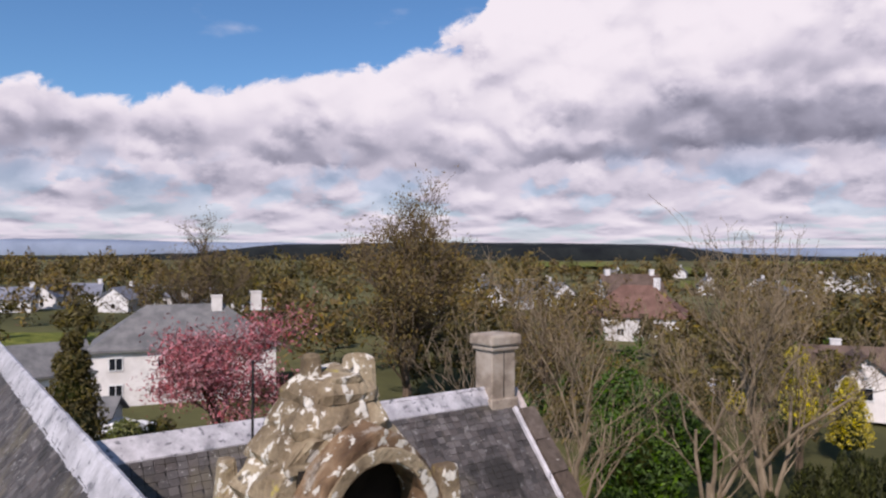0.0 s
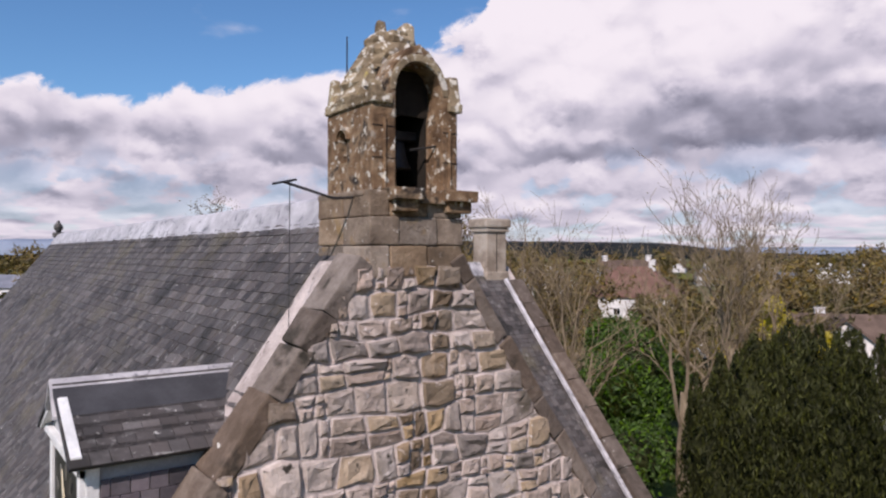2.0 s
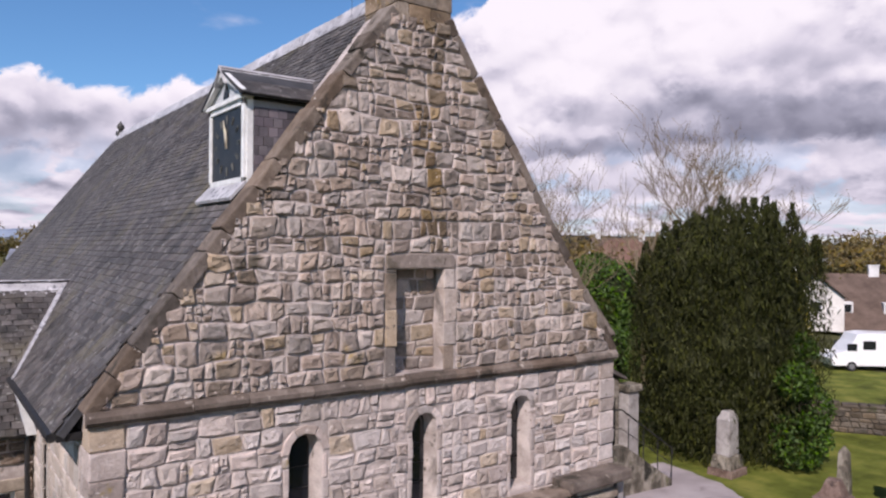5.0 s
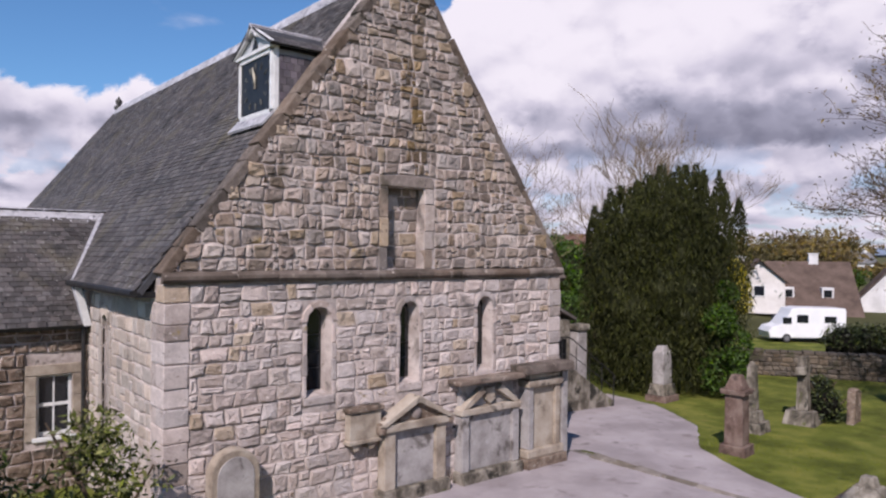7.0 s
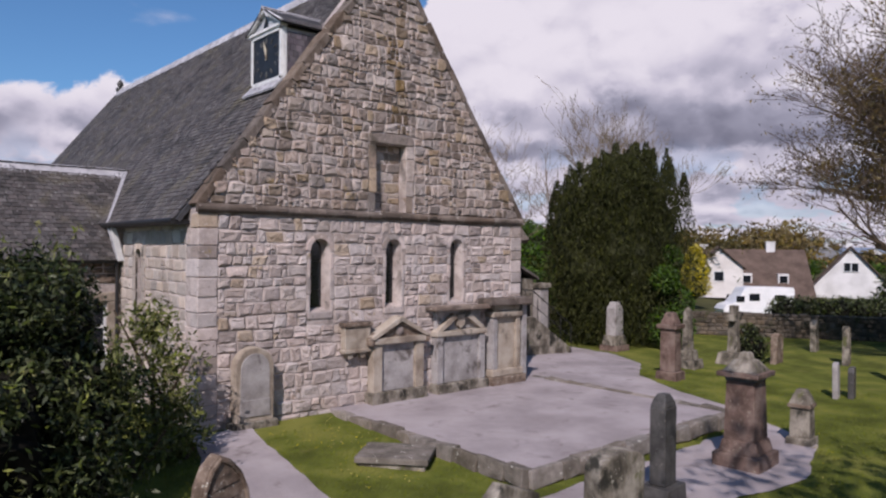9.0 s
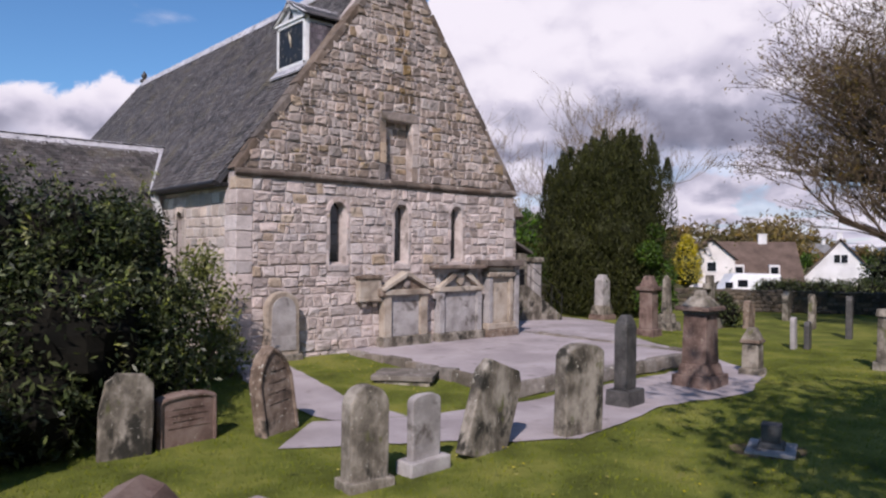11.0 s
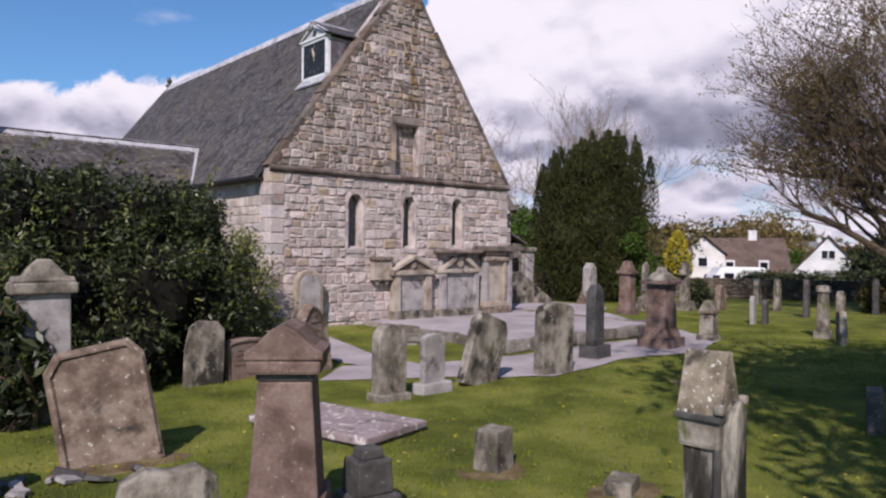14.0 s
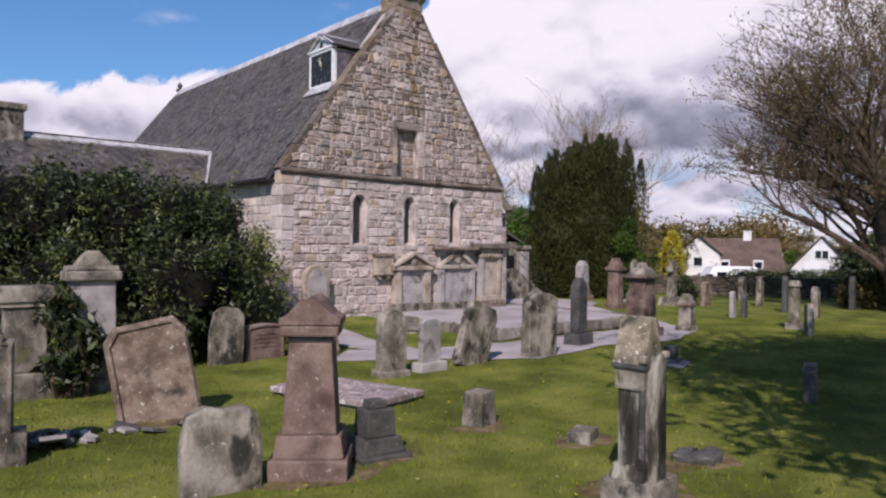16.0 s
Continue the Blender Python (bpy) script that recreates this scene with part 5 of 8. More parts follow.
for k in range(9):
    a = Vector((WX - 0.18, WY0 - 0.3, WE - 0.06)) + d * (k / 9)
    m = Matrix.Translation(a) @ pose(0, 0, 0, math.degrees(math.atan2(d.z, d.y)), 0, 0)
    part("coping_stone", Shape().soft(-0.22, 0.006, -0.06, 0.24, d.length / 9 - 0.006, 0.15, 0.02, m, jit=0.01, seed=k), "skew", t)
roof_edge("flashing", [Vector((WX - 0.44, WY0 - 0.3, WE - 0.12)), Vector((WX - 0.44, WYM - 0.4, WR - 0.38))], "pale mortar fillet beside the coping", "lead", 0.07)

C = empty("chimney", pose(14.55, WYM, 10.0), "square pale sandstone chimney with moulded cap", "chimney")
for nm, sh, mt in (("shaft", Shape().soft(-0.60, -0.30, -0.5, 0.12, 0.32, 1.45, 0.03), "sand_stone"), ("plinth", Shape().soft(-0.66, -0.36, -0.5, 0.18, 0.38, 0.3, 0.04), "sand_stone"),
                   ("neck", Shape().soft(-0.66, -0.36, 1.42, 0.18, 0.38, 1.54, 0.04), "sand_stone"), ("cap", Shape().soft(-0.71, -0.41, 1.54, 0.23, 0.43, 1.80, 0.06), "sand_stone"), ("joint", Shape().box(-0.25, -0.307, 0.3, -0.23, -0.29, 1.4), "dark_void")):
    part(nm, sh, mt, C)

# ---------------------------------------------------------------- low range to the west
EX0, EY, EE, ERY, ERZ = -9.5, 4.98, 3.72, 7.22, 6.16
ring = [(-0.98, 1.36), (-0.30, 1.36), (-0.30, 2.66), (-0.98, 2.66)]
low = wall_with_holes("wall_low", [(EX0, -0.3), (0.0, -0.3), (0.0, EE), (EX0, EE)], [ring], 0.5, pose(0, EY, 0), "mortar", "rubble wall of the low range beside the church")
lay_stones(low, lambda z: (-4.5, -0.02), [(-1.2, 1.2, -0.1, 2.9)], 0.0, EE - 0.06, lambda x, z: pose(x, EY, z), own=0, mat="brown_stone", row=(0.16, 0.3), size=(0.25, 0.6), seed=41, own_name="rubble_stone")
solid("wall_low", Shape().plate([(-EY - 0.5, -0.3), (-EY - 0.5, EE), (-ERY, ERZ - 0.1), (-9.4, EE), (-9.4, -0.3)], EX0, EX0 + 0.5, 0, pose(0, 0, 0, 0, 0, -90)), "mortar", "end wall of the low range", "wall", kind="structure")
up = Vector((0, ERY - EY + 0.3, ERZ - EE + 0.02))
slate_roof("roof_low", "grey slate roof of the low range", (EX0 - 0.1, EY - 0.3, EE - 0.02), (1, 0, 0), up, 10.5, up.length, seed=15, trim=lambda b: (0.0, 10.6 - 1.0 + b * 0.28))
slate_roof("roof_low", "back slate slope of the low range", (EX0 - 0.1, 2 * ERY - EY + 0.3, EE - 0.02), (1, 0, 0), (0, -up.y, up.z), 10.4, up.length, cell=(0.5, 0.5), seed=16)
solid("ridge_capping", Shape().plate([(-0.2, -0.2), (0, 0.05), (0.2, -0.2), (0.2, -0.17), (0, 0.1), (-0.2, -0.17)], EX0, 0.9, 0, pose(0, ERY, ERZ, 0, 0, -90)), "lead", "pale lead ridge of the low range", "ridge", kind="structure")
roof_edge("valley", [Vector((0.82, ERY, ERZ + 0.02)), Vector((-0.32, EY - 0.1, EE + 0.90)), Vector((-0.10, EY - 0.28, EE - 0.05))], "pale lead valley between the two roofs", "lead", 0.06)
solid("fascia", Shape().plate([(-0.36, EE + 0.86), (-0.24, EE + 0.86), (0.0, EE - 0.04), (-0.16, EE - 0.04)], EY - 0.36, EY - 0.30), "white_wood", "white painted board under the roof valley", "fascia", kind="structure")
win = empty("window_5", pose(0, 0, 0), "white four-pane sash window in a rubble wall", "window", kind="structure")
for a, b, c, d2 in ((-0.98, 1.36, -0.92, 2.66), (-0.36, 1.36, -0.30, 2.66), (-0.92, 1.36, -0.36, 1.44), (-0.92, 2.60, -0.36, 2.66), (-0.92, 1.98, -0.36, 2.05), (-0.655, 1.44, -0.625, 1.98), (-0.655, 2.05, -0.625, 2.60)):
    part("window_frame", Shape().soft(a, EY + 0.08, b, c, EY + 0.14, d2, 0.006), "white_wood", win)
part("pane", Shape().box(-0.93, EY + 0.11, 1.40, -0.35, EY + 0.12, 2.62), "pane", win)
part("sill", Shape().soft(-1.06, EY - 0.06, 1.27, -0.22, EY + 0.08, 1.36, 0.012), "white_wood", win)
for a, b, c, d2 in ((-1.2, 2.66, -0.08, 2.88), (-1.2, 1.30, -0.985, 1.8), (-1.18, 1.8, -0.985, 2.24), (-1.2, 2.24, -0.985, 2.65), (-0.295, 1.30, -0.06, 1.75), (-0.295, 1.75, -0.08, 2.2), (-0.295, 2.2, -0.06, 2.65)):
    part("jamb_stone", Shape().soft(a, EY - 0.04, b, c, EY + 0.1, d2 - 0.005, 0.015), "sand_stone", win)
C2 = empty("chimney", pose(-6.0, ERY, ERZ - 0.3), "square grey stone chimney on the low range", "chimney")
for nm, sh, mt in (("shaft", Shape().soft(-0.36, -0.35, -0.3, 0.36, 0.35, 1.0, 0.03), "grey_stone"), ("cap", Shape().soft(-0.44, -0.43, 1.0, 0.44, 0.43, 1.22, 0.05), "grey_stone")):
    part(nm, sh, mt, C2)


# ---------------------------------------------------------------- steps and rail by the wing
def stair():
    S = empty("stone_stair", pose(0, 0, 0), "worn stone steps with black iron railings", "stair", kind="structure")
    n = 8
    for k in range(n):
        x1 = 16.0 - k * 0.30
        part("step", Shape().soft(x1 - 0.36 - (0.0 if k < n - 1 else 1.0), 3.4, -0.15, x1, 4.7, 0.17 * (k + 1), 0.015, jit=0.005, seed=k), "dressed", S)
    part("cheek_wall", Shape().plate([(13.2, -0.1), (16.05, -0.1), (16.05, 0.3), (13.9, 1.62), (13.2, 1.62)], 3.2, 3.42, 0.02), "grey_stone", S)
    rail = empty("railing", pose(15, 3.3, 0), "black iron handrail on slim posts", "railing")

    def put(nm, sh):
        o = part(nm, sh, "iron", rail)
        o.matrix_parent_inverse = rail.matrix_world.inverted()

    put("handrail", Shape().tube([(13.4, 3.3, 2.62), (13.9, 3.3, 2.58), (16.15, 3.3, 1.18), (16.2, 3.3, 1.0)], [0.022] * 4, 6))
    put("mid_rail", Shape().tube([(13.4, 3.3, 2.1), (13.9, 3.3, 2.06), (16.15, 3.3, 0.72)], [0.014] * 3, 5))
    for x in (13.5, 14.2, 14.85, 15.5, 16.15):
        z = 0.25 + max(0.0, min(1.4, (16.0 - x) * 0.6))
        put("post", Shape().tube([(x, 3.3, z - 0.25), (x, 3.3, z + 0.96)], [0.018, 0.018], 6))


stair()
L = empty("stone_porch", pose(15.2, 6.2, 0), "low stone porch with a slate lean-to roof", "porch")
for nm, sh, mt in (("wall", Shape().soft(-0.2, -0.9, -0.3, 1.0, 1.2, 2.9, 0.03), "grey_stone"), ("pier", Shape().soft(1.1, -1.2, -0.2, 1.6, -0.75, 2.5, 0.03), "pale_stone"), ("pier_cap", Shape().soft(1.02, -1.28, 2.5, 1.68, -0.67, 2.72, 0.04), "grey_stone"),
                   ("lean_to_roof", Shape().plate([(-0.25, 3.5), (1.2, 2.85), (1.2, 2.95), (-0.25, 3.62)], -1.05, 1.3, 0.01), "slates"), ("doorway", Shape().box(0.15, -0.915, -0.1, 0.8, -0.9, 2.2), "dark_void")):
    part(nm, sh, mt, L)


# ---------------------------------------------------------------- monuments on the gable wall
def monument(name, at, label, parts, category="monument", group=""):
    t = empty(name, at, label, category, group)
    for row in parts:
        part(row[0], row[1], row[2], t, row[3] if len(row) > 3 else "")
    return t


G0 = TZ
monument("wall_headstone", pose(1.12, -0.06, 0.16), "round-headed headstone with a pale inscribed panel set against the gable", [
    ("slab", Shape().plate([(-0.44, 0.2), (0.44, 0.2), (0.44, 1.34)] + [(0.44 * math.cos(a), 1.34 + 0.44 * math.sin(a)) for a in np.linspace(0, math.pi, 13)[1:-1]] + [(-0.44, 1.34)], -0.26, 0.0, 0.03), "sand_stone"),
    ("panel", Shape().plate([(-0.33, 0.5), (0.33, 0.5), (0.33, 1.32)] + [(0.33 * math.cos(a), 1.32 + 0.33 * math.sin(a)) for a in np.linspace(0, math.pi, 11)[1:-1]] + [(-0.33, 1.32)], -0.275, -0.25, 0.01), "pale_stone", "pale grey panel"),
    ("lower_panel", Shape().soft(-0.34, -0.285, 0.32, 0.34, -0.25, 0.68, 0.01), "pale_stone", "paler lower panel"),
    ("base", Shape().soft(-0.52, -0.34, -0.2, 0.52, 0.0, 0.22, 0.03), "grey_stone")])
monument("wall_tablet", pose(3.80, -0.02, 1.62), "plain sandstone tablet on two carved brackets", [
    ("tablet", Shape().soft(-0.36, -0.20, 0.02, 0.36, 0.0, 0.60, 0.02), "sand_stone"), ("top_moulding", Shape().soft(-0.41, -0.25, 0.58, 0.41, 0.0, 0.68, 0.025), "brown_stone"),
    ("bottom_moulding", Shape().soft(-0.40, -0.23, -0.04, 0.40, 0.0, 0.04, 0.02), "sand_stone"),
    ("bracket", Shape().plate([(-0.24, -0.18), (-0.14, -0.18), (-0.08, -0.04), (-0.30, -0.04)], -0.17, 0.0, 0.02), "sand_stone"), ("bracket", Shape().plate([(0.12, -0.18), (0.22, -0.18), (0.28, -0.04), (0.06, -0.04)], -0.17, 0.0, 0.02), "sand_stone")])
monument("wall_tomb", pose(4.98, -0.04, G0), "pedimented sandstone wall tomb with a blank panel", [
    ("plinth", Shape().soft(-0.86, -0.34, -0.2, 0.86, 0.0, 0.26, 0.03), "grey_stone"),
    ("pilaster", Shape().soft(-0.78, -0.26, 0.26, -0.52, 0.0, 1.42, 0.015), "sand_stone"), ("pilaster", Shape().soft(0.52, -0.26, 0.26, 0.78, 0.0, 1.42, 0.015), "sand_stone"),
    ("panel", Shape().soft(-0.52, -0.17, 0.26, 0.52, 0.0, 1.42, 0.01), "pale_stone"),
    ("frieze", Shape().soft(-0.84, -0.32, 1.42, 0.84, 0.0, 1.58, 0.03), "sand_stone"),
    ("pediment", Shape().plate([(-0.86, 1.56), (0.86, 1.56), (0.80, 1.66), (0.02, 2.04), (-0.80, 1.66)], -0.24, 0.0, 0.02), "brown_stone"),
    ("raking_cornice", Shape().plate([(-0.95, 1.57), (-0.80, 1.55), (0.0, 1.95), (0.0, 2.09)], -0.36, 0.0, 0.015), "sand_stone"), ("raking_cornice", Shape().plate([(0.95, 1.57), (0.80, 1.55), (0.0, 1.95), (0.0, 2.09)], -0.36, 0.0, 0.015), "sand_stone"),
    ("carving", Shape().turn([(0.13, 0), (0.12, 0.03), (0.05, 0.06)], 12).add([], []), "dressed"),
    ("scroll", Shape().soft(-0.94, -0.34, 1.40, -0.78, -0.06, 1.62, 0.05), "brown_stone"), ("scroll", Shape().soft(0.80, -0.34, 1.40, 0.94, -0.06, 1.62, 0.05), "brown_stone")])
for o in bpy.data.objects:
    if o.name == "carving":
        o.matrix_local = pose(0, -0.24, 1.72, 90, 0, 0)
monument("wall_tomb", pose(7.08, -0.04, G0), "wide wall tomb with a broken pediment under a dark coping", [
    ("plinth", Shape().soft(-0.92, -0.36, -0.2, 0.92, 0.0, 0.24, 0.03), "grey_stone"),
    ("panel", Shape().soft(-0.68, -0.18, 0.24, 0.68, 0.0, 1.46, 0.01), "pale_stone", "weathered pale panel"),
    ("pilaster", Shape().soft(-0.86, -0.26, 0.24, -0.66, 0.0, 1.46, 0.015), "pale_stone"), ("pilaster", Shape().soft(0.66, -0.26, 0.24, 0.86, 0.0, 1.46, 0.015), "pale_stone"),
    ("frieze", Shape().soft(-0.9, -0.30, 1.46, 0.9, 0.0, 1.60, 0.03), "sand_stone"),
    ("back", Shape().soft(-0.8, -0.12, 1.6, 0.8, 0.0, 2.14, 0.01), "pale_stone"),
    ("broken_pediment", Shape().plate([(-0.88, 1.6), (-0.7, 1.6), (-0.18, 1.93), (-0.30, 2.05)], -0.28, -0.02, 0.015), "sand_stone"), ("broken_pediment", Shape().plate([(0.88, 1.6), (0.7, 1.6), (0.18, 1.93), (0.30, 2.05)], -0.28, -0.02, 0.015), "sand_stone"),
    ("shield", Shape().plate([(-0.13, 2.0), (-0.15, 1.74), (0.0, 1.62), (0.15, 1.74), (0.13, 2.0)], -0.22, -0.05, 0.02), "sand_stone"),
    ("coping", Shape().soft(-1.05, -0.42, 2.14, 0.92, 0.02, 2.25, 0.03, jit=0.012), "string", "dark weathered stone coping")])
monument("wall_tomb", pose(8.72, -0.04, G0), "tall narrow wall tomb with stained golden panel and heavy cornice", [
    ("plinth", Shape().soft(-0.66, -0.44, -0.2, 0.70, 0.0, 0.22, 0.03), "brown_stone"), ("base_moulding", Shape().soft(-0.60, -0.38, 0.22, 0.64, 0.0, 0.42, 0.04), "sand_stone"),
    ("pilaster", Shape().soft(-0.52, -0.32, 0.42, -0.36, 0.0, 1.86, 0.015), "pale_stone"), ("pilaster", Shape().soft(0.40, -0.32, 0.42, 0.56, 0.0, 1.86, 0.015), "sand_stone"),
    ("panel", Shape().soft(-0.36, -0.24, 0.42, 0.40, 0.0, 1.86, 0.01), "sand_stone", "golden brown stained panel"),
    ("capital", Shape().soft(-0.58, -0.38, 1.86, 0.62, 0.0, 2.04, 0.05), "sand_stone"), ("cushion", Shape().soft(-0.5, -0.34, 2.04, 0.55, 0.0, 2.2, 0.07), "sand_stone"),
    ("coping", Shape().soft(-0.80, -0.52, 2.2, 0.84, 0.02, 2.40, 0.04, jit=0.015), "string", "dark heavy coping slab"),
    ("return_wall", Shape().soft(0.66, -0.30, -0.2, 0.86, 0.0, 2.2, 0.02), "pale_stone")])


# ---------------------------------------------------------------- gravestones
def outline(kind, w, h):
    """The front of a headstone, by kind, as (x, z)."""
    a = w / 2
    if kind == "round":
        return [(-a, 0), (a, 0), (a, h - a)] + [(a * math.cos(t), h - a + a * math.sin(t)) for t in np.linspace(0, math.pi, 13)[1:-1]] + [(-a, h - a)]
    if kind == "low_round":
        return [(-a, 0), (a, 0), (a, h * 0.88)] + [(a * math.cos(t), h * 0.88 + h * 0.12 * math.sin(t)) for t in np.linspace(0, math.pi, 11)[1:-1]] + [(-a, h * 0.88)]
    if kind == "shoulder":
        b = a * 0.72
        return [(-a, 0), (a, 0), (a, h - b * 0.75), (b, h - b * 0.7)] + [(b * math.cos(t), h - b * 0.7 + b * 0.7 * math.sin(t)) for t in np.linspace(0, math.pi, 11)[1:-1]] + [(-b, h - b * 0.7), (-a, h - b * 0.75)]
    if kind == "point":
        return [(-a, 0), (a, 0), (a, h * 0.62), (a * 0.8, h * 0.78), (a * 0.45, h * 0.92), (0, h), (-a * 0.45, h * 0.92), (-a * 0.8, h * 0.78), (-a, h * 0.62)]
    if kind == "peak":
        return [(-a, 0), (a, 0), (a, h * 0.9), (0, h), (-a, h * 0.9)]
    if kind == "scroll":
        return [(-a, 0), (a, 0), (a, h * 0.8), (a * 0.86, h * 0.86), (a * 0.6, h * 0.87), (a * 0.5, h * 0.96), (0, h), (-a * 0.5, h * 0.96), (-a * 0.6, h * 0.87), (-a * 0.86, h * 0.86), (-a, h * 0.8)]
    if kind == "clip":
        return [(-a, 0), (a, 0), (a, h * 0.86), (a * 0.72, h), (-a * 0.72, h * 0.99), (-a, h * 0.85)]
    r = random.Random(int(w * 1000))
    return [(-a, 0), (a, 0), (a * 1.02, h * 0.5), (a * 0.95, h * 0.86), (a * 0.6, h * 0.98), (a * 0.1, h * (0.97 + r.uniform(-0.02, 0.03))), (-a * 0.4, h), (-a * 0.85, h * 0.9), (-a * 1.03, h * 0.55)]


def worn(sh, amp, seed):
    """Wears a shape's corners and faces unevenly."""
    sh.v = [tuple(Vector(p) + Vector((noise.noise(Vector(p) * 4 + Vector((seed, 0, 0))), noise.noise(Vector(p) * 4 + Vector((0, seed, 0))), noise.noise(Vector(p) * 4 + Vector((0, 0, seed))))) * amp) for p in sh.v]
    return sh


def writing(w, z0, z1, y, rows, seed):
    """Lines of worn lettering too faint to read, as thin bars."""
    r = random.Random(seed)
    lines = []
    for k in range(rows):
        z = z1 - (z1 - z0) * (k + 0.5) / rows
        x = -w / 2 * r.uniform(0.6, 0.95)
        end = -x
        sh = Shape()
        lines.append(sh)
        while x < end - 0.02:
            l = min(r.uniform(0.03, 0.13), end - x)
            sh.box(x, y - 0.0012, z - 0.008, x + l, y + 0.004, z + 0.008)
            x += l + r.uniform(0.012, 0.025)
    return lines


def headstone(x, y, yaw, kind, w, h, t, mat, label, lean=0.0, side=0.0, base=None, text=0, panel=False, seed=1, group="gravestones"):
    """An upright stone; lean tips it back, side tips it sideways. Its front faces -y before yaw."""
    g = empty("gravestone", pose(x, y, ground_z(x, y) - 0.06, -lean, side, yaw), label, "gravestone", group)
    z0 = 0.06
    if base:
        bw, bh, bt = base
        part("base", worn(Shape().soft(-bw / 2, -bt / 2, -0.1, bw / 2, bt / 2, bh + 0.06, 0.025), 0.012, seed), mat, g)
        z0 = bh + 0.06
    sh = Shape().plate([(a, b + (z0 if b > 0.001 else z0 - 0.08)) for a, b in outline(kind, w, h - (base[1] if base else 0))], -t / 2, t / 2, min(0.03, t * 0.2))
    slab = part("slab", worn(sh, 0.012, seed), mat, g)
    if panel:
        ring = outline(kind, w * 0.90, (h - (base[1] if base else 0)) * 0.955)
        ring = [(a, -t / 2 - 0.004, b + z0) for a, b in ring[1:] + ring[:1]]
        part("raised_rim", worn(Shape().tube(ring, [0.032] * len(ring), 6), 0.008, seed), mat, slab)
    if text:
        for line in writing(w * 0.78, z0 + h * 0.3, z0 + h * 0.78, -t / 2 - (0.014 if panel else 0.004), text, seed):
            part("lettering", line, mat if mat != "granite" else "grey_stone", slab)
    return g


HEADSTONES = [
    # x, y, yaw, kind, width, height, thickness, material, label, more
    (-7.0, -9.6, -12, "clip", 1.10, 1.42, 0.16, "brown_stone", "broad brown headstone leaning back with carved rim and faint lettering", dict(lean=7, side=-10, text=0, panel=True)),
    (-7.62, -12.95, -8, "rough", 0.78, 0.86, 0.22, "grey_stone", "short thick lichened headstone with a broken uneven top", dict(lean=3, seed=4)),
    (-8.35, -14.25, 10, "rough", 0.75, 0.30, 0.35, "grey_stone", "low broken stub of a grey headstone", dict(seed=9)),
    (-2.34, -8.75, -4, "round", 0.56, 1.28, 0.26, "grey_stone", "slim round-headed headstone dark with lichen", dict(base=(0.66, 0.12, 0.40), seed=5, panel=False, text=0)),
    (-1.35, -8.72, 3, "low_round", 0.52, 1.05, 0.12, "pale_stone", "small smooth blue-grey headstone on a plinth", dict(base=(0.74, 0.18, 0.32), seed=6, panel=False, text=0)),
    (-0.20, -8.62, 6, "clip", 0.96, 1.36, 0.20, "grey_stone", "tall headstone tilting sideways with a scrolled top", dict(side=21, text=0, seed=7, panel=False)),
    (1.86, -8.80, -3, "low_round", 0.90, 1.48, 0.28, "grey_stone", "thick square-shouldered headstone streaked black by rain", dict(seed=8, lean=-2, panel=False, text=0)),
    (-1.92, -5.70, 18, "point", 0.80, 1.42, 0.20, "brown_stone", "leaning pointed headstone of red stone spotted with white lichen", dict(lean=4, side=-6, seed=10)),
    (-4.25, -5.55, -4, "rough", 0.72, 1.20, 0.14, "grey_stone", "flat-topped pale lichened headstone by the bush", dict(seed=12, side=2)),
    (-3.30, -5.35, 4, "low_round", 0.95, 0.78, 0.22, "red_stone", "low broad reddish headstone beneath the bush", dict(seed=13)),
    (15.55, -6.50, 12, "low_round", 0.42, 1.0, 0.14, "pale_stone", "small grey headstone in the lawn", dict(seed=15, side=-3)),
    (15.90, -6.78, 12, "clip", 0.45, 0.85, 0.16, "granite", "dark upright headstone in the lawn", dict(seed=16)),
    (19.85, -6.6, 14, "shoulder", 0.5, 1.5, 0.2, "granite", "dark headstone near the boundary wall", dict(seed=17)),
    (22.2, -4.4, 14, "round", 0.6, 1.4, 0.2, "grey_stone", "round-headed stone near the boundary wall", dict(seed=18)),
    (20.6, -2.6, 8, "low_round", 0.8, 1.1, 0.2, "brown_stone", "low brown headstone near the boundary wall", dict(seed=19, side=4)),
    (11.9, -10.75, 30, "clip", 0.6, 0.95, 0.16, "grey_stone", "thin leaning headstone green with moss", dict(seed=20, side=9)),
    (1.75, -14.85, 20, "clip", 0.55, 0.62, 0.2, "granite", "short dark headstone under the tree's shade", dict(seed=22)),
    (23.8, -7.8, 12, "shoulder", 0.7, 1.5, 0.2, "granite", "dark headstone by the hedge", dict(seed=23)),
    (18.3, -8.4, 12, "round", 0.6, 1.2, 0.2, "grey_stone", "weathered headstone in the lawn", dict(seed=24)),
    (25.0, -2.2, 12, "round", 0.7, 1.3, 0.2, "grey_stone", "grey headstone against the boundary wall", dict(seed=25)),
    (-9.35, -10.5, -10, "shoulder", 0.7, 1.55, 0.22, "grey_stone", "tall green-stained headstone on a plinth", dict(base=(0.95, 0.35, 0.45), seed=26)),
]
for row in HEADSTONES:
    more = dict(row[9])
    if row[3] != "rough":
        more.setdefault("panel", row[4] > 0.55)
        more.setdefault("text", 4)
    headstone(*row[:9], **more)


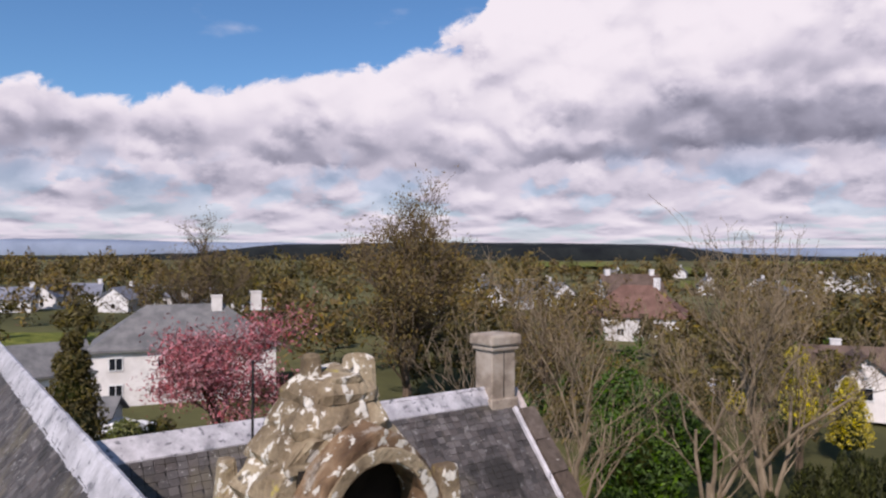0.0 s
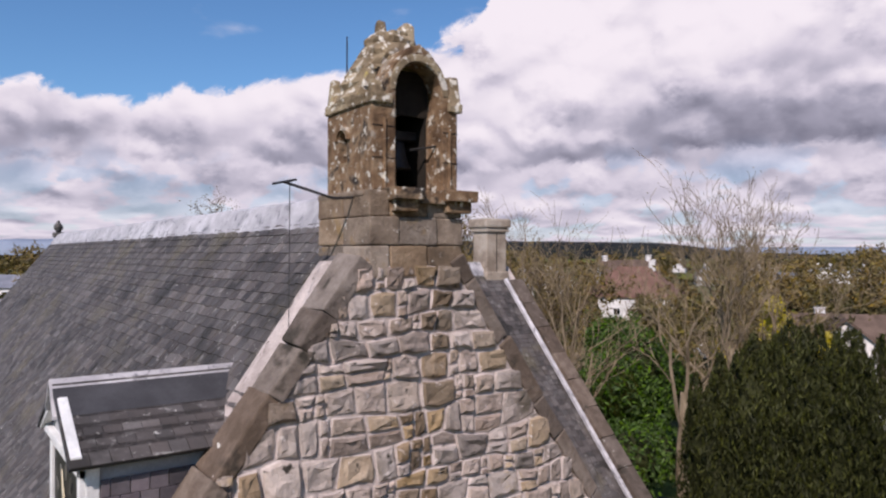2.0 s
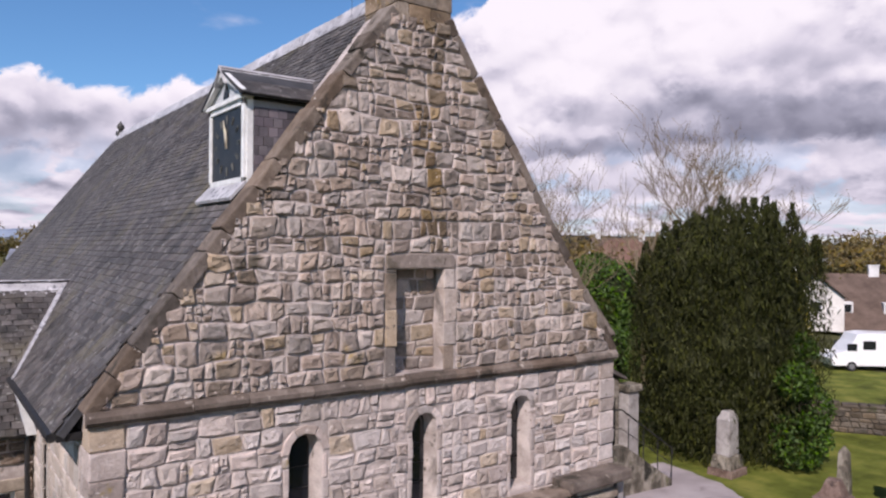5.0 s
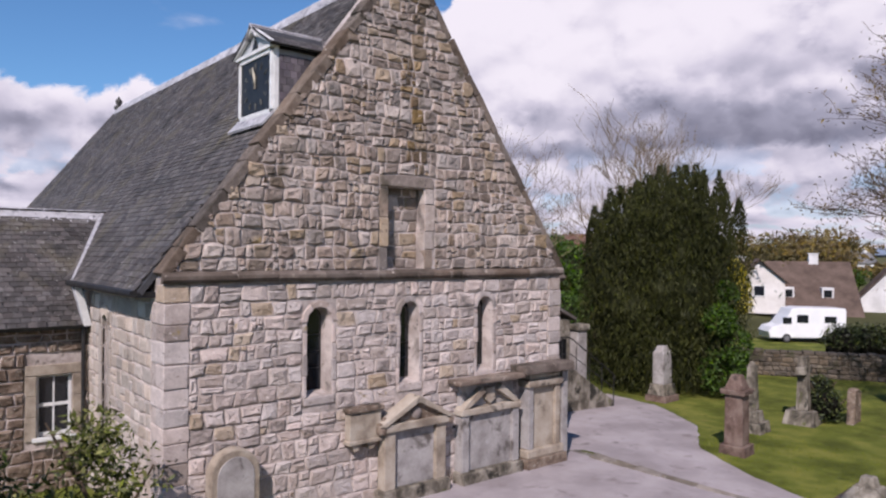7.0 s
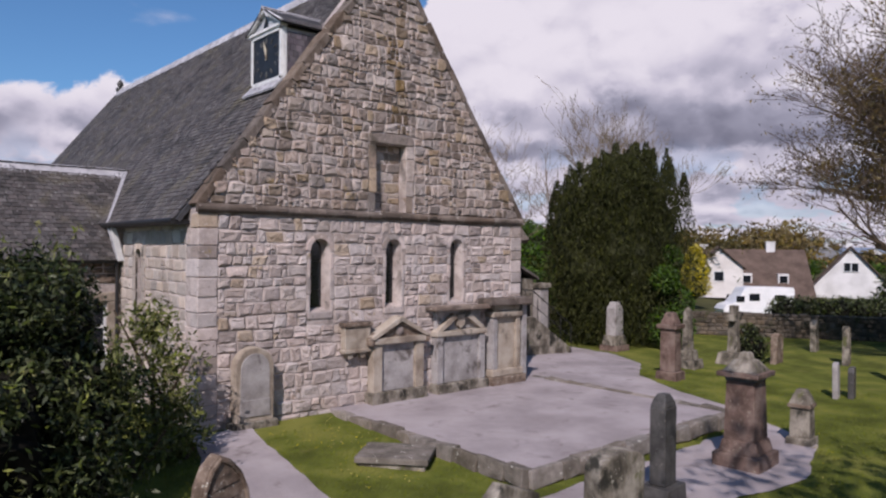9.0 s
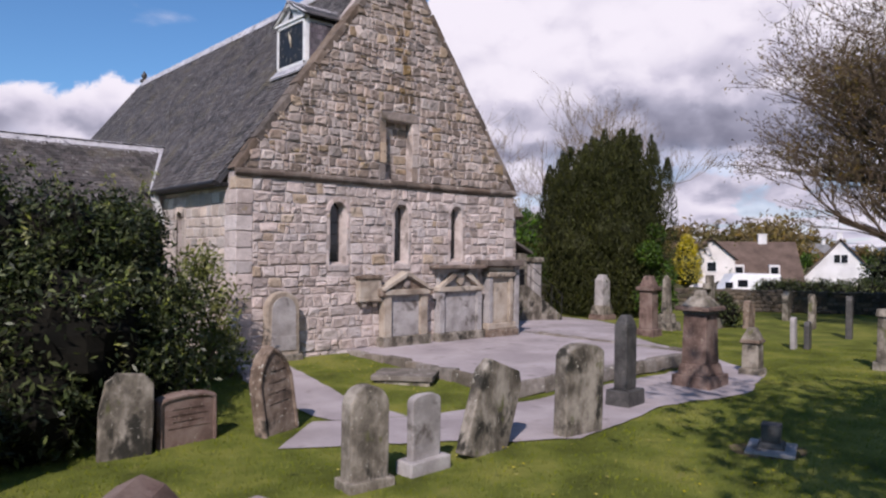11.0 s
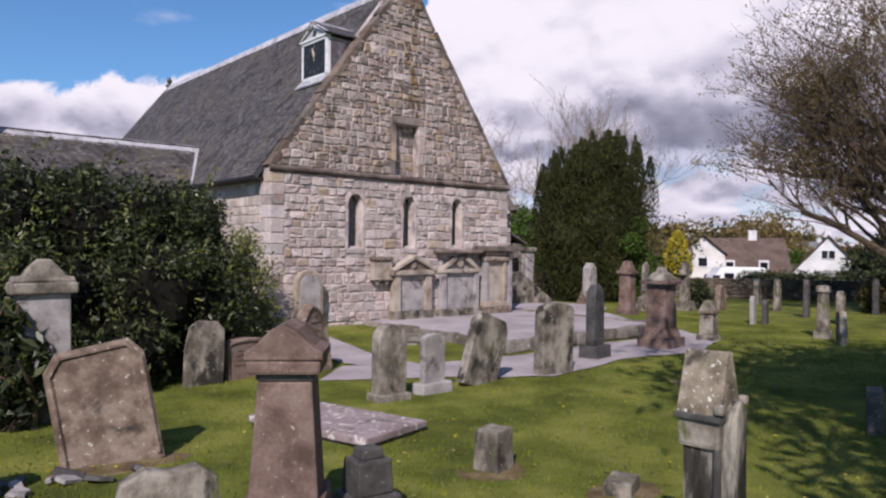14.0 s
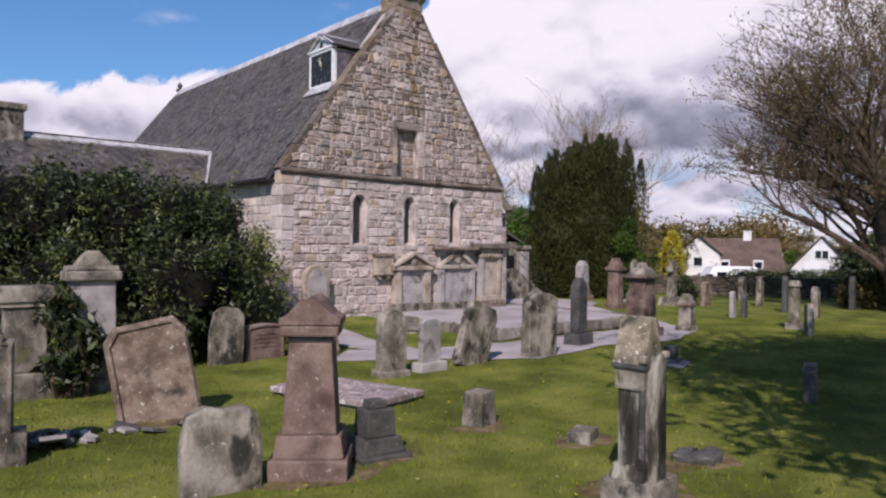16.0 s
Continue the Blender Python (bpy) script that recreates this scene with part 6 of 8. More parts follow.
def pillar(x, y, yaw, label, rows, group="pedestal monuments"):
    """A pedestal monument: rows of name, half width, half depth, from, to, scale of its top, material."""
    g = empty("pedestal_monument", pose(x, y, ground_z(x, y), 0, 0, yaw), label, "monument", group)
    for i, (nm, a, b, z0, z1, top, mt) in enumerate(rows):
        part(nm, worn(Shape().soft(-a, -b, z0, a, b, z1, min(0.025, (z1 - z0) * 0.3), top=top), 0.008, i), mt, g)
    return g


def gable_cap(g, a, b, z0, z1, mat, bulge=True):
    ring = [(-a, z0), (a, z0), (a, z0 + 0.07), (a * 0.75, z0 + 0.11), (a * 0.35, z1 - 0.05), (0, z1), (-a * 0.35, z1 - 0.05), (-a * 0.75, z0 + 0.11), (-a, z0 + 0.07)]
    part("cap", worn(Shape().plate(ring, -b, b, 0.02), 0.012, 3), mat, g)


g = pillar(-6.60, -12.98, -38, "tall tapering red sandstone pedestal monument with gabled cap", [
    ("plinth", 0.42, 0.38, -0.12, 0.22, 1.0, "red_stone"), ("base", 0.37, 0.34, 0.22, 0.46, 0.92, "red_stone"), ("shaft", 0.29, 0.265, 0.46, 1.44, 0.78, "red_stone"),
    ("neck", 0.24, 0.22, 1.44, 1.50, 1.0, "granite"), ("cornice", 0.30, 0.28, 1.50, 1.62, 1.04, "red_stone")])
gable_cap(g, 0.325, 0.30, 1.62, 1.92, "red_stone")
g = pillar(7.45, -7.85, 4, "large red sandstone pedestal monument with carved cap", [
    ("plinth", 0.50, 0.44, -0.12, 0.28, 1.0, "red_stone"), ("base", 0.41, 0.36, 0.28, 0.52, 0.86, "red_stone"), ("shaft", 0.33, 0.29, 0.52, 1.62, 0.90, "red_stone"),
    ("neck", 0.32, 0.28, 1.62, 1.70, 1.0, "granite"), ("cornice", 0.44, 0.39, 1.70, 1.80, 1.0, "red_stone"), ("cap", 0.36, 0.32, 1.80, 2.02, 0.5, "grey_stone"), ("crest", 0.14, 0.12, 1.98, 2.16, 0.7, "grey_stone")])
pillar(4.35, -8.0, 6, "slim dark granite headstone with rounded top on a plinth", [
    ("plinth", 0.34, 0.26, -0.1, 0.32, 0.94, "granite"), ("slab", 0.21, 0.13, 0.32, 1.56, 1.0, "granite"), ("shoulder", 0.205, 0.128, 1.55, 1.64, 0.86, "granite"), ("head", 0.175, 0.125, 1.63, 1.76, 0.55, "granite")])
pillar(9.82, -7.92, 8, "small grey stone pillar with a rounded cap", [("plinth", 0.30, 0.26, -0.1, 0.16, 0.95, "grey_stone"), ("shaft", 0.22, 0.20, 0.16, 0.80, 0.95, "grey_stone"), ("neck", 0.26, 0.23, 0.78, 0.86, 1.0, "brown_stone"), ("cap", 0.24, 0.21, 0.86, 1.16, 0.45, "grey_stone")])
pillar(13.9, -2.35, 8, "red sandstone pillar with a spreading cap", [("plinth", 0.36, 0.34, -0.1, 0.25, 0.95, "red_stone"), ("shaft", 0.25, 0.24, 0.25, 1.55, 0.94, "red_stone"), ("cornice", 0.33, 0.31, 1.55, 1.68, 1.05, "red_stone"), ("cap", 0.26, 0.24, 1.68, 2.05, 0.5, "red_stone")])
pillar(16.9, -1.2, 8, "slender lichened obelisk on a stepped base", [("plinth", 0.45, 0.42, -0.1, 0.3, 0.9, "grey_stone"), ("base", 0.30, 0.28, 0.3, 0.62, 0.85, "grey_stone"), ("shaft", 0.17, 0.16, 0.62, 1.95, 0.7, "grey_stone"), ("tip", 0.12, 0.11, 1.95, 2.1, 0.2, "grey_stone")])
pillar(18.7, 3.1, 4, "pale pillar headstone with a rounded top before the yew", [("plinth", 0.50, 0.42, -0.1, 0.22, 0.95, "red_stone"), ("base", 0.42, 0.34, 0.22, 0.62, 0.85, "grey_stone"), ("shaft", 0.30, 0.22, 0.62, 1.72, 0.95, "pale_stone"), ("cap", 0.30, 0.22, 1.70, 1.98, 0.55, "pale_stone")])
pillar(13.25, -9.75, 10, "slender tapering grey pillar with a small cap", [("plinth", 0.26, 0.24, -0.1, 0.22, 0.95, "grey_stone"), ("shaft", 0.17, 0.16, 0.22, 1.38, 0.85, "grey_stone"), ("cap", 0.2, 0.19, 1.38, 1.58, 0.8, "grey_stone")])
pillar(19.4, -1.6, 8, "stone cross shaft overgrown with ivy on a rough base", [("plinth", 0.6, 0.5, -0.1, 0.4, 0.8, "grey_stone"), ("shaft", 0.2, 0.18, 0.4, 2.1, 0.7, "grey_stone"), ("arm", 0.42, 0.14, 1.55, 1.78, 1.0, "grey_stone")])
g = pillar(-5.72, -12.92, -6, "small dark granite pedestal without its urn", [("plinth", 0.34, 0.32, -0.08, 0.06, 1.0, "granite"), ("base", 0.28, 0.26, 0.06, 0.24, 0.86, "granite"), ("shaft", 0.19, 0.18, 0.24, 0.56, 0.92, "granite"), ("top", 0.12, 0.11, 0.56, 0.66, 0.9, "granite")])
pillar(-3.72, -12.62, 14, "short rough stone stub in the grass", [("stub", 0.20, 0.17, -0.1, 0.48, 0.9, "grey_stone")], "stubs")
pillar(-3.24, -14.05, 24, "low flat stone sunk in the turf", [("stub", 0.26, 0.16, -0.1, 0.15, 0.92, "grey_stone")], "stubs")
pillar(3.35, -11.3, 20, "small dark flower pot on flat stones", [("slab", 0.42, 0.34, -0.06, 0.05, 1.0, "pale_stone"), ("foot", 0.20, 0.20, 0.05, 0.14, 0.85, "granite"), ("pot", 0.13, 0.13, 0.14, 0.40, 1.12, "granite")], "pots")
g = pillar(-8.18, -6.75, -6, "tall grey tablet monument with a heavy cornice", [("plinth", 0.40, 0.30, -0.1, 0.42, 0.96, "grey_stone"), ("slab", 0.31, 0.20, 0.42, 1.46, 0.97, "grey_stone"), ("neck", 0.35, 0.24, 1.46, 1.54, 1.0, "sand_stone"), ("cornice", 0.41, 0.28, 1.54, 1.80, 0.94, "grey_stone")])
g = pillar(-7.16, -6.65, -4, "tall pale tablet monument with a scrolled carved crest", [("plinth", 0.46, 0.32, -0.1, 0.5, 0.96, "grey_stone"), ("slab", 0.36, 0.2, 0.5, 1.86, 0.96, "pale_stone"), ("cornice", 0.44, 0.27, 1.86, 2.02, 1.0, "grey_stone")])
part("crest", worn(Shape().plate([(-0.42, 2.02), (0.42, 2.02), (0.40, 2.10), (0.28, 2.12), (0.2, 2.24), (0.08, 2.36), (-0.08, 2.36), (-0.2, 2.24), (-0.28, 2.12), (-0.40, 2.10)], -0.16, 0.16, 0.03), 0.015, 8), "grey_stone", g)


def gothic_stone():
    """The gabled gothic stone close to the camera's last stretch."""
    g = empty("gothic_monument", pose(-4.58, -15.75, ground_z(-4.6, -15.7), 0, 0, 8), "gothic gabled headstone with corner shafts, black-stained and lichened", "monument", "pedestal monuments")
    g.matrix_world = g.matrix_world @ Matrix.Diagonal((0.86, 0.86, 1, 1))
    put = lambda n, s, m="streaked_stone", seed=2: part(n, worn(s, 0.010, seed), m, g)
    put("plinth", Shape().soft(-0.36, -0.34, -0.1, 0.36, 0.28, 0.26, 0.04), "grey_stone")
    put("base", Shape().plate([(-0.30, 0.26), (0.30, 0.26), (0.24, 0.40), (-0.24, 0.40)], -0.2, 0.2, 0.02))
    put("shaft", Shape().soft(-0.20, -0.15, 0.38, 0.20, 0.15, 1.16, 0.02))
    put("capital", Shape().soft(-0.235, -0.175, 1.12, 0.235, 0.175, 1.34, 0.03, top=1.06), "grey_stone", 5)
    put("eave_band", Shape().soft(-0.28, -0.20, 1.33, 0.28, 0.20, 1.38, 0.012), "granite", 7)
    put("roof", Shape().plate([(-0.27, 1.37), (0.27, 1.37), (0.05, 1.82), (-0.05, 1.82)], -0.19, 0.19, 0.02), "lichened", 4)
    put("front_tablet", Shape().plate([(-0.15, 0.24), (0.15, 0.24), (0.15, 1.22)] + [(0.15 * math.cos(a), 1.22 + 0.26 * math.sin(a)) for a in np.linspace(0, math.pi, 11)[1:-1]] + [(-0.15, 1.22)], -0.29, -0.15, 0.03), seed=9)
    for s in (-1, 1):
        put("corner_shaft", Shape().tube([(s * 0.20, -0.15, 0.42), (s * 0.20, -0.15, 1.14)], [0.04, 0.035], 8), "granite")
        put("shaft_base", Shape().turn([(0.07, 0), (0.065, 0.05), (0.045, 0.09)], 10, (s * 0.20, -0.15, 0.38)))
        put("crocket", Shape().soft(s * 0.27 - 0.05, -0.24, 1.40, s * 0.27 + 0.05, -0.16, 1.47, 0.02), "grey_stone", 6)


gothic_stone()


def ledger(x, y, yaw, w, l, h, mat, label):
    g = empty("ledger_stone", pose(x, y, ground_z(x, y), 0, 0, yaw), label, "grave slab", "grave slabs")
    part("slab", worn(Shape().soft(-w / 2, -l / 2, h * 0.35, w / 2, l / 2, h, 0.025), 0.015, x), mat, g)
    part("bed", worn(Shape().soft(-w / 2 + 0.06, -l / 2 + 0.06, -0.1, w / 2 - 0.06, l / 2 - 0.06, h * 0.38, 0.02), 0.01, y), "grey_stone", g)


M["ledger"] = surface("ledger", [(0.20, 0.155, 0.15), (0.31, 0.25, 0.245)], 1.8, 0.9, 0.4, 40, spots=[((0.11, 0.09, 0.085), 2.6, 0.52, 0.70), ((0.50, 0.46, 0.42), 8.0, 0.575, 0.62)])
ledger(-4.05, -9.78, 14, 1.30, 2.25, 0.16, "ledger", "flat pinkish grave slab blotched with lichen on the lawn")
ledger(2.28, -3.72, 40, 1.05, 1.35, 0.18, "kerb", "flat rough-topped pale grave slab in the grass")

# worn turf round the feet of stones
for x, y, a, b in ((-3.72, -12.62, 0.50, 0.36), (-3.24, -14.05, 0.52, 0.32), (-6.5, -13.05, 0.75, 0.55), (-5.7, -12.95, 0.58, 0.45), (-4.55, -15.7, 0.75, 0.6), (-7.0, -9.75, 0.85, 0.32), (-2.9, -15.4, 0.7, 0.42), (3.35, -11.3, 0.6, 0.5)):
    ring = wobbly([(x + a * math.cos(k * math.pi / 5), y + b * math.sin(k * math.pi / 5)) for k in range(10)], 0.12, 0.16, int(a * 100))
    n = len(ring)
    sh = Shape().add([(px, py, ground_z(px, py) + 0.002) for px, py in ring] + [(x + (px - x) * 0.5, y + (py - y) * 0.5, ground_z(x, y) + 0.016) for px, py in ring] + [(x, y, ground_z(x, y) + 0.018)], [(i, (i + 1) % n, n + (i + 1) % n, n + i) for i in range(n)] + [(n + i, n + (i + 1) % n, 2 * n) for i in range(n)])
    solid("bare_soil", sh, "soil", "worn patch of bare brown soil in the lawn", "soil", kind="structure", smooth=True)

# broken slate and stone heap
r = random.Random(12)
for k in range(34):
    x, y = -8.75 + r.gauss(0, 0.42) + 0.02 * k, -10.25 + r.gauss(0, 0.20) + 0.012 * k
    a = r.uniform(0.05, 0.2) if k > 3 else 0.3
    o = solid("stone_fragment", worn(Shape().plate([(-a, -a * 0.5), (a * 0.7, -a * 0.7), (a, a * 0.2), (a * 0.2, a * 0.6), (-a * 0.8, a * 0.5)], -0.02, 0.03, 0.006), 0.02, k), "granite" if k % 3 else "pale_stone", "broken piece of slate lying in a heap", "rubble", "heap of broken stone")
    o.matrix_world = pose(x, y, ground_z(x, y) + 0.04 + (0.06 if k < 6 else 0), 80 + r.uniform(-25, 25), r.uniform(-20, 20), r.uniform(0, 360))
for k in range(9):
    x, y = -2.9 + r.gauss(0, 0.22), -15.45 + r.gauss(0, 0.12)
    a = r.uniform(0.06, 0.16)
    o = solid("stone_fragment", worn(Shape().soft(-a, -a * 0.6, -0.04, a, a * 0.6, 0.12, 0.03, jit=0.03, seed=k), 0.02, k), "granite", "dark broken stone among dead leaves", "rubble", "dark broken stones")
    o.matrix_world = pose(x, y, ground_z(x, y), r.uniform(-15, 15), r.uniform(-15, 15), r.uniform(0, 360))


# ---------------------------------------------------------------- trees and bushes
def branches(base, height, spread, seed, trunk=0.3, levels=4, split=(7, 4, 4, 4), first=0.3, rise=0.55, droop=0.0, thin=0.006):
    """A tapered trunk with limbs that fork again and again. Gives the wood and the tips."""
    r = random.Random(seed)
    sh, tips = Shape(), []

    def limb(p, d, length, rad, level):
        n = 4 if level < 2 else (3 if level == 2 else 2)
        pts, dirs = [p], [d]
        for k in range(n):
            d = (d + Vector((r.gauss(0, 0.22), r.gauss(0, 0.22), r.gauss(0.05 * rise, 0.13) - droop * level * 0.05))).normalized()
            p = p + d * (length / n)
            pts.append(p)
            dirs.append(d)
        end = max(thin, rad * (0.55 if level < levels else 0.3))
        sh.tube(pts, [rad + (end - rad) * k / n for k in range(n + 1)], 8 if level == 0 else (6 if level == 1 else (4 if level == 2 else 3)))
        if level >= levels:
            tips.extend((pts[-1], pts[-2]))
            return
        for k in range(split[min(level, len(split) - 1)]):
            f = r.uniform(first if level == 0 else 0.25, 1.0)
            i = min(n - 1, int(f * n))
            q = pts[i].lerp(pts[i + 1], f * n - i)
            a = r.uniform(0, 2 * math.pi)
            out = Vector((math.cos(a), math.sin(a), 0))
            b = (dirs[i] * r.uniform(0.5, 1.0) + out * r.uniform(0.45, 0.95) * (spread if level == 0 else 0.8) + Vector((0, 0, rise * r.uniform(0.2, 0.8)))).normalized()
            limb(q, b, length * r.uniform(0.48, 0.72) * (1.15 if level == 0 else 1.0), max(thin, rad * (1 - 0.5 * f) * r.uniform(0.42, 0.6)), level + 1)

    limb(Vector(base), Vector((0, 0, 1)), height * 0.55, trunk, 0)
    return sh, tips


def tree(x, y, z, height, spread, seed, label, leaf=None, per_tip=3, leaf_size=0.08, scatter=0.25, bark="bark", group="trees", **kw):
    g = empty("tree", pose(x, y, z), label, "tree", group)
    sh, tips = branches((0, 0, -0.2), height, spread, seed, **kw)
    part("trunk", sh, bark, g)
    if leaf:
        C = np.repeat(np.array([tuple(t) for t in tips]), per_tip, 0)
        rg = np.random.default_rng(seed)
        C = C + rg.normal(size=C.shape) * scatter
        quads("crown", leaves(C, leaf_size, rng=rg), leaf, g)
    return g


def blob_points(rg, n, centres, radii, squash=1.0, shell=0.75):
    """Points in the outer part of a union of lumps."""
    k = rg.integers(0, len(centres), n)
    d = rg.normal(size=(n, 3))
    d /= np.linalg.norm(d, axis=1, keepdims=True)
    rad = np.asarray(radii)[k][:, None] * rg.uniform(shell, 1.05, (n, 1))
    p = d * rad
    p[:, 2] *= squash
    return np.asarray(centres)[k] + p


def lump(centre, radius, squash, seed, n=14):
    """An uneven dark heart for a bush."""
    sh = Shape()
    for j in range(1, n):
        for i in range(2 * n):
            a, b = math.pi * i / n, math.pi * j / n
            d = Vector((math.sin(b) * math.cos(a), math.sin(b) * math.sin(a), math.cos(b)))
            f = radius * (0.86 + 0.28 * noise.noise(d * 2.3 + Vector((seed, 0, 0))))
            sh.v.append((centre[0] + d.x * f, centre[1] + d.y * f, centre[2] + d.z * f * squash))
    for j in range(n - 2):
        for i in range(2 * n):
            sh.f.append((j * 2 * n + i, j * 2 * n + (i + 1) % (2 * n), (j + 1) * 2 * n + (i + 1) % (2 * n), (j + 1) * 2 * n + i))
    sh.f.append(tuple(range(2 * n)))
    sh.f.append(tuple(reversed(range((n - 2) * 2 * n, (n - 1) * 2 * n))))
    return sh


def bush(name, x, y, lumps, mat, n, size, label, category="bush", seed=1, squash=1.0, up=0.0, stems=True, shell=0.75, heart=0.8):
    """lumps: rows of dx, dy, z, radius."""
    g = empty(name, pose(x, y, 0), label, category, "bushes")
    rg = np.random.default_rng(seed)
    C = [(a, b, c) for a, b, c, _ in lumps]
    R = [q for *_, q in lumps]
    # dark solid core; its colour stands for the shade among the leaves
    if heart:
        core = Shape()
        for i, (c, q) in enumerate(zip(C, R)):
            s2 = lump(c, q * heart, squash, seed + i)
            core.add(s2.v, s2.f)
        part("inner_shade", core, "bush_shade" if mat == "holly" else "yew", g)
    p = blob_points(rg, n, C, R, squash, shell)
    p = p[p[:, 2] > 0.02]
    quads("foliage", leaves(p, size, up=up, rng=rg), mat, g)
    if stems:
        st = Shape()
        r = random.Random(seed)
        for i in range(10):
            c = C[r.randrange(len(C))]
            st.tube([(c[0] * 0.8 + r.uniform(-0.2, 0.2), c[1] * 0.8, -0.1), (c[0] + r.uniform(-0.3, 0.3), c[1] + r.uniform(-0.3, 0.3), c[2] * 0.6), (c[0] + r.uniform(-0.6, 0.6), c[1] + r.uniform(-0.6, 0.6), c[2] + 0.3)], [0.05, 0.035, 0.015], 5)
        part("stem", st, "bark", g, kind="stuff")
    return g


def yew_tree(x, y):
    g = empty("yew_tree", pose(x, y, 0.0), "dense dark green Irish yew of many upright plumes", "tree", "trees")
    rg = np.random.default_rng(31)
    r = random.Random(31)
    pts, core = [], Shape()
    for k in range(80):
        a, q = r.uniform(0, 2 * math.pi), 2.5 * math.sqrt(r.random())
        cx, cy = q * math.cos(a), q * math.sin(a)
        top = 8.5 - 1.7 * (q / 2.5) ** 3 + 0.28 * (cx * 0.8 - cy * 0.6) + r.uniform(-0.3, 0.25)
        wide = r.uniform(0.5, 0.78)
        n = 1700
        t = rg.uniform(0.0, 1.0, n) ** 0.85
        prof = wide * np.clip(np.sin(np.clip(t * 0.92 + 0.08, 0, 1) ** 0.7 * math.pi) ** 0.6, 0.12, 1) * (1 + 0.35 * (1 - t))
        an = rg.uniform(0, 2 * math.pi, n)
        rad = prof * rg.uniform(0.7, 1.08, n)
        lean = 1.0 + 0.22 * t
        pts.append(np.stack([cx * lean + rad * np.cos(an), cy * lean + rad * np.sin(an), 0.15 + t * top], 1))
    P = np.concatenate(pts)
    quads("foliage", leaves(P, 0.105, 0.34, up=2.2, rng=rg), "yew", g)
    core = lump((0, 0, 3.9), 3.0, 1.25, 3, 16)
    part("inner_shade", core, "yew", g)
    part("trunk", Shape().tube([(0, 0, -0.3), (0.1, 0, 1.0), (0, 0.1, 3.0)], [0.45, 0.38, 0.25], 10), "bark", g)
    # pale young shoots and a lower shrub growing from its foot
    p = blob_points(rg, 5200, [(-0.4, -3.0, 1.0), (0.3, -2.9, 1.9), (-0.6, -3.0, 2.9), (0.9, -2.6, 0.9), (0.2, -2.75, 3.8)], [0.85, 0.8, 0.6, 0.8, 0.5])
    p = p[p[:, 2] > 0.02]
    quads("young_growth", leaves(p, 0.10, rng=rg), "laurel", g, label="lighter green young growth")


yew_tree(21.1, 4.9)

BIG = [(-4.6, -1.0, 2.0, 1.7), (-3.4, -1.7, 1.3, 1.5), (-2.6, -0.6, 2.5, 1.7), (-1.2, -2.0, 1.4, 1.5), (-0.6, -0.6, 2.6, 1.6), (0.9, -2.0, 1.5, 1.4), (1.1, -0.4, 2.5, 1.4), (1.8, -1.4, 1.2, 1.15), (1.7, 0.1, 2.1, 1.3), (-6.0, -0.8, 1.9, 1.7), (-7.6, -0.6, 2.0, 1.8), (0.2, -2.7, 0.7, 0.9), (-2.4, -2.5, 0.9, 1.0), (2.1, 0.0, 2.7, 0.95), (2.0, -0.6, 2.8, 1.0), (1.1, -1.0, 2.9, 1.1), (2.1, -1.3, 1.8, 0.95), (1.9, -1.9, 0.9, 0.9), (-0.2, -1.3, 2.9, 1.1), (-1.8, -1.4, 2.9, 1.15), (-3.6, -1.2, 2.9, 1.2)]
r = random.Random(77)
SMALL = []
for a, b, c, q in BIG:
    for _ in range(9):
        d = Vector((r.gauss(0, 1), r.gauss(-0.5, 1), r.gauss(0.3, 0.9))).normalized()
        SMALL.append((a + d.x * q * 0.95, b + d.y * q * 0.95, max(0.3, c + d.z * q * 0.95), r.uniform(0.28, 0.62)))
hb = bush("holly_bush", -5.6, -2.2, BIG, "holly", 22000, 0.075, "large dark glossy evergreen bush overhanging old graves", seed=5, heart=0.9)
rg = np.random.default_rng(6)
p = blob_points(rg, 52000, [q[:3] for q in SMALL], [q[3] for q in SMALL], 1.0, 0.35)
quads("outer_foliage", leaves(p[p[:, 2] > 0.05], 0.06, 0.62, rng=rg), "holly", hb)
top = []
for _ in range(90):
    a, b, c, q = r.choice(SMALL)
    d = Vector((r.gauss(0, 0.5), r.gauss(-0.2, 0.5), 1.0)).normalized()
    t = rg.uniform(0, 1, 26)[:, None] * r.uniform(0.4, 0.85)
    top.append(np.array((a, b, c)) + np.array(d) * (t + q * 0.7) + rg.normal(size=(26, 3)) * 0.045)
quads("young_sprays", leaves(np.concatenate(top), 0.055, 0.5, rng=rg), "shrub", hb, label="lighter yellow-green new sprays", kind="stuff")
bush("rhododendron", -7.66, -7.1, [(0, 0, 0.5, 0.42), (0.12, 0.1, 1.0, 0.42), (-0.1, 0.2, 1.45, 0.36), (0.3, -0.1, 0.75, 0.34)], "holly", 1500, 0.12, "dark long-leaved evergreen shrub overhanging a tablet monument", seed=14, shell=0.3, heart=0.6)
bush("pale_shrub", -1.7, -1.6, [(0.3, 0.2, 1.2, 0.8), (0.7, 0.6, 1.9, 0.75), (-0.2, -0.3, 0.7, 0.7), (0.8, 0.2, 0.6, 0.6), (0.4, 0.6, 2.6, 0.55), (-0.4, 0.2, 1.7, 0.7), (0.9, 0.7, 1.0, 0.5)], "shrub", 5200, 0.07, "straggling shrub with sparse yellow-green leaves by the church corner", seed=8, shell=0.2, heart=0)
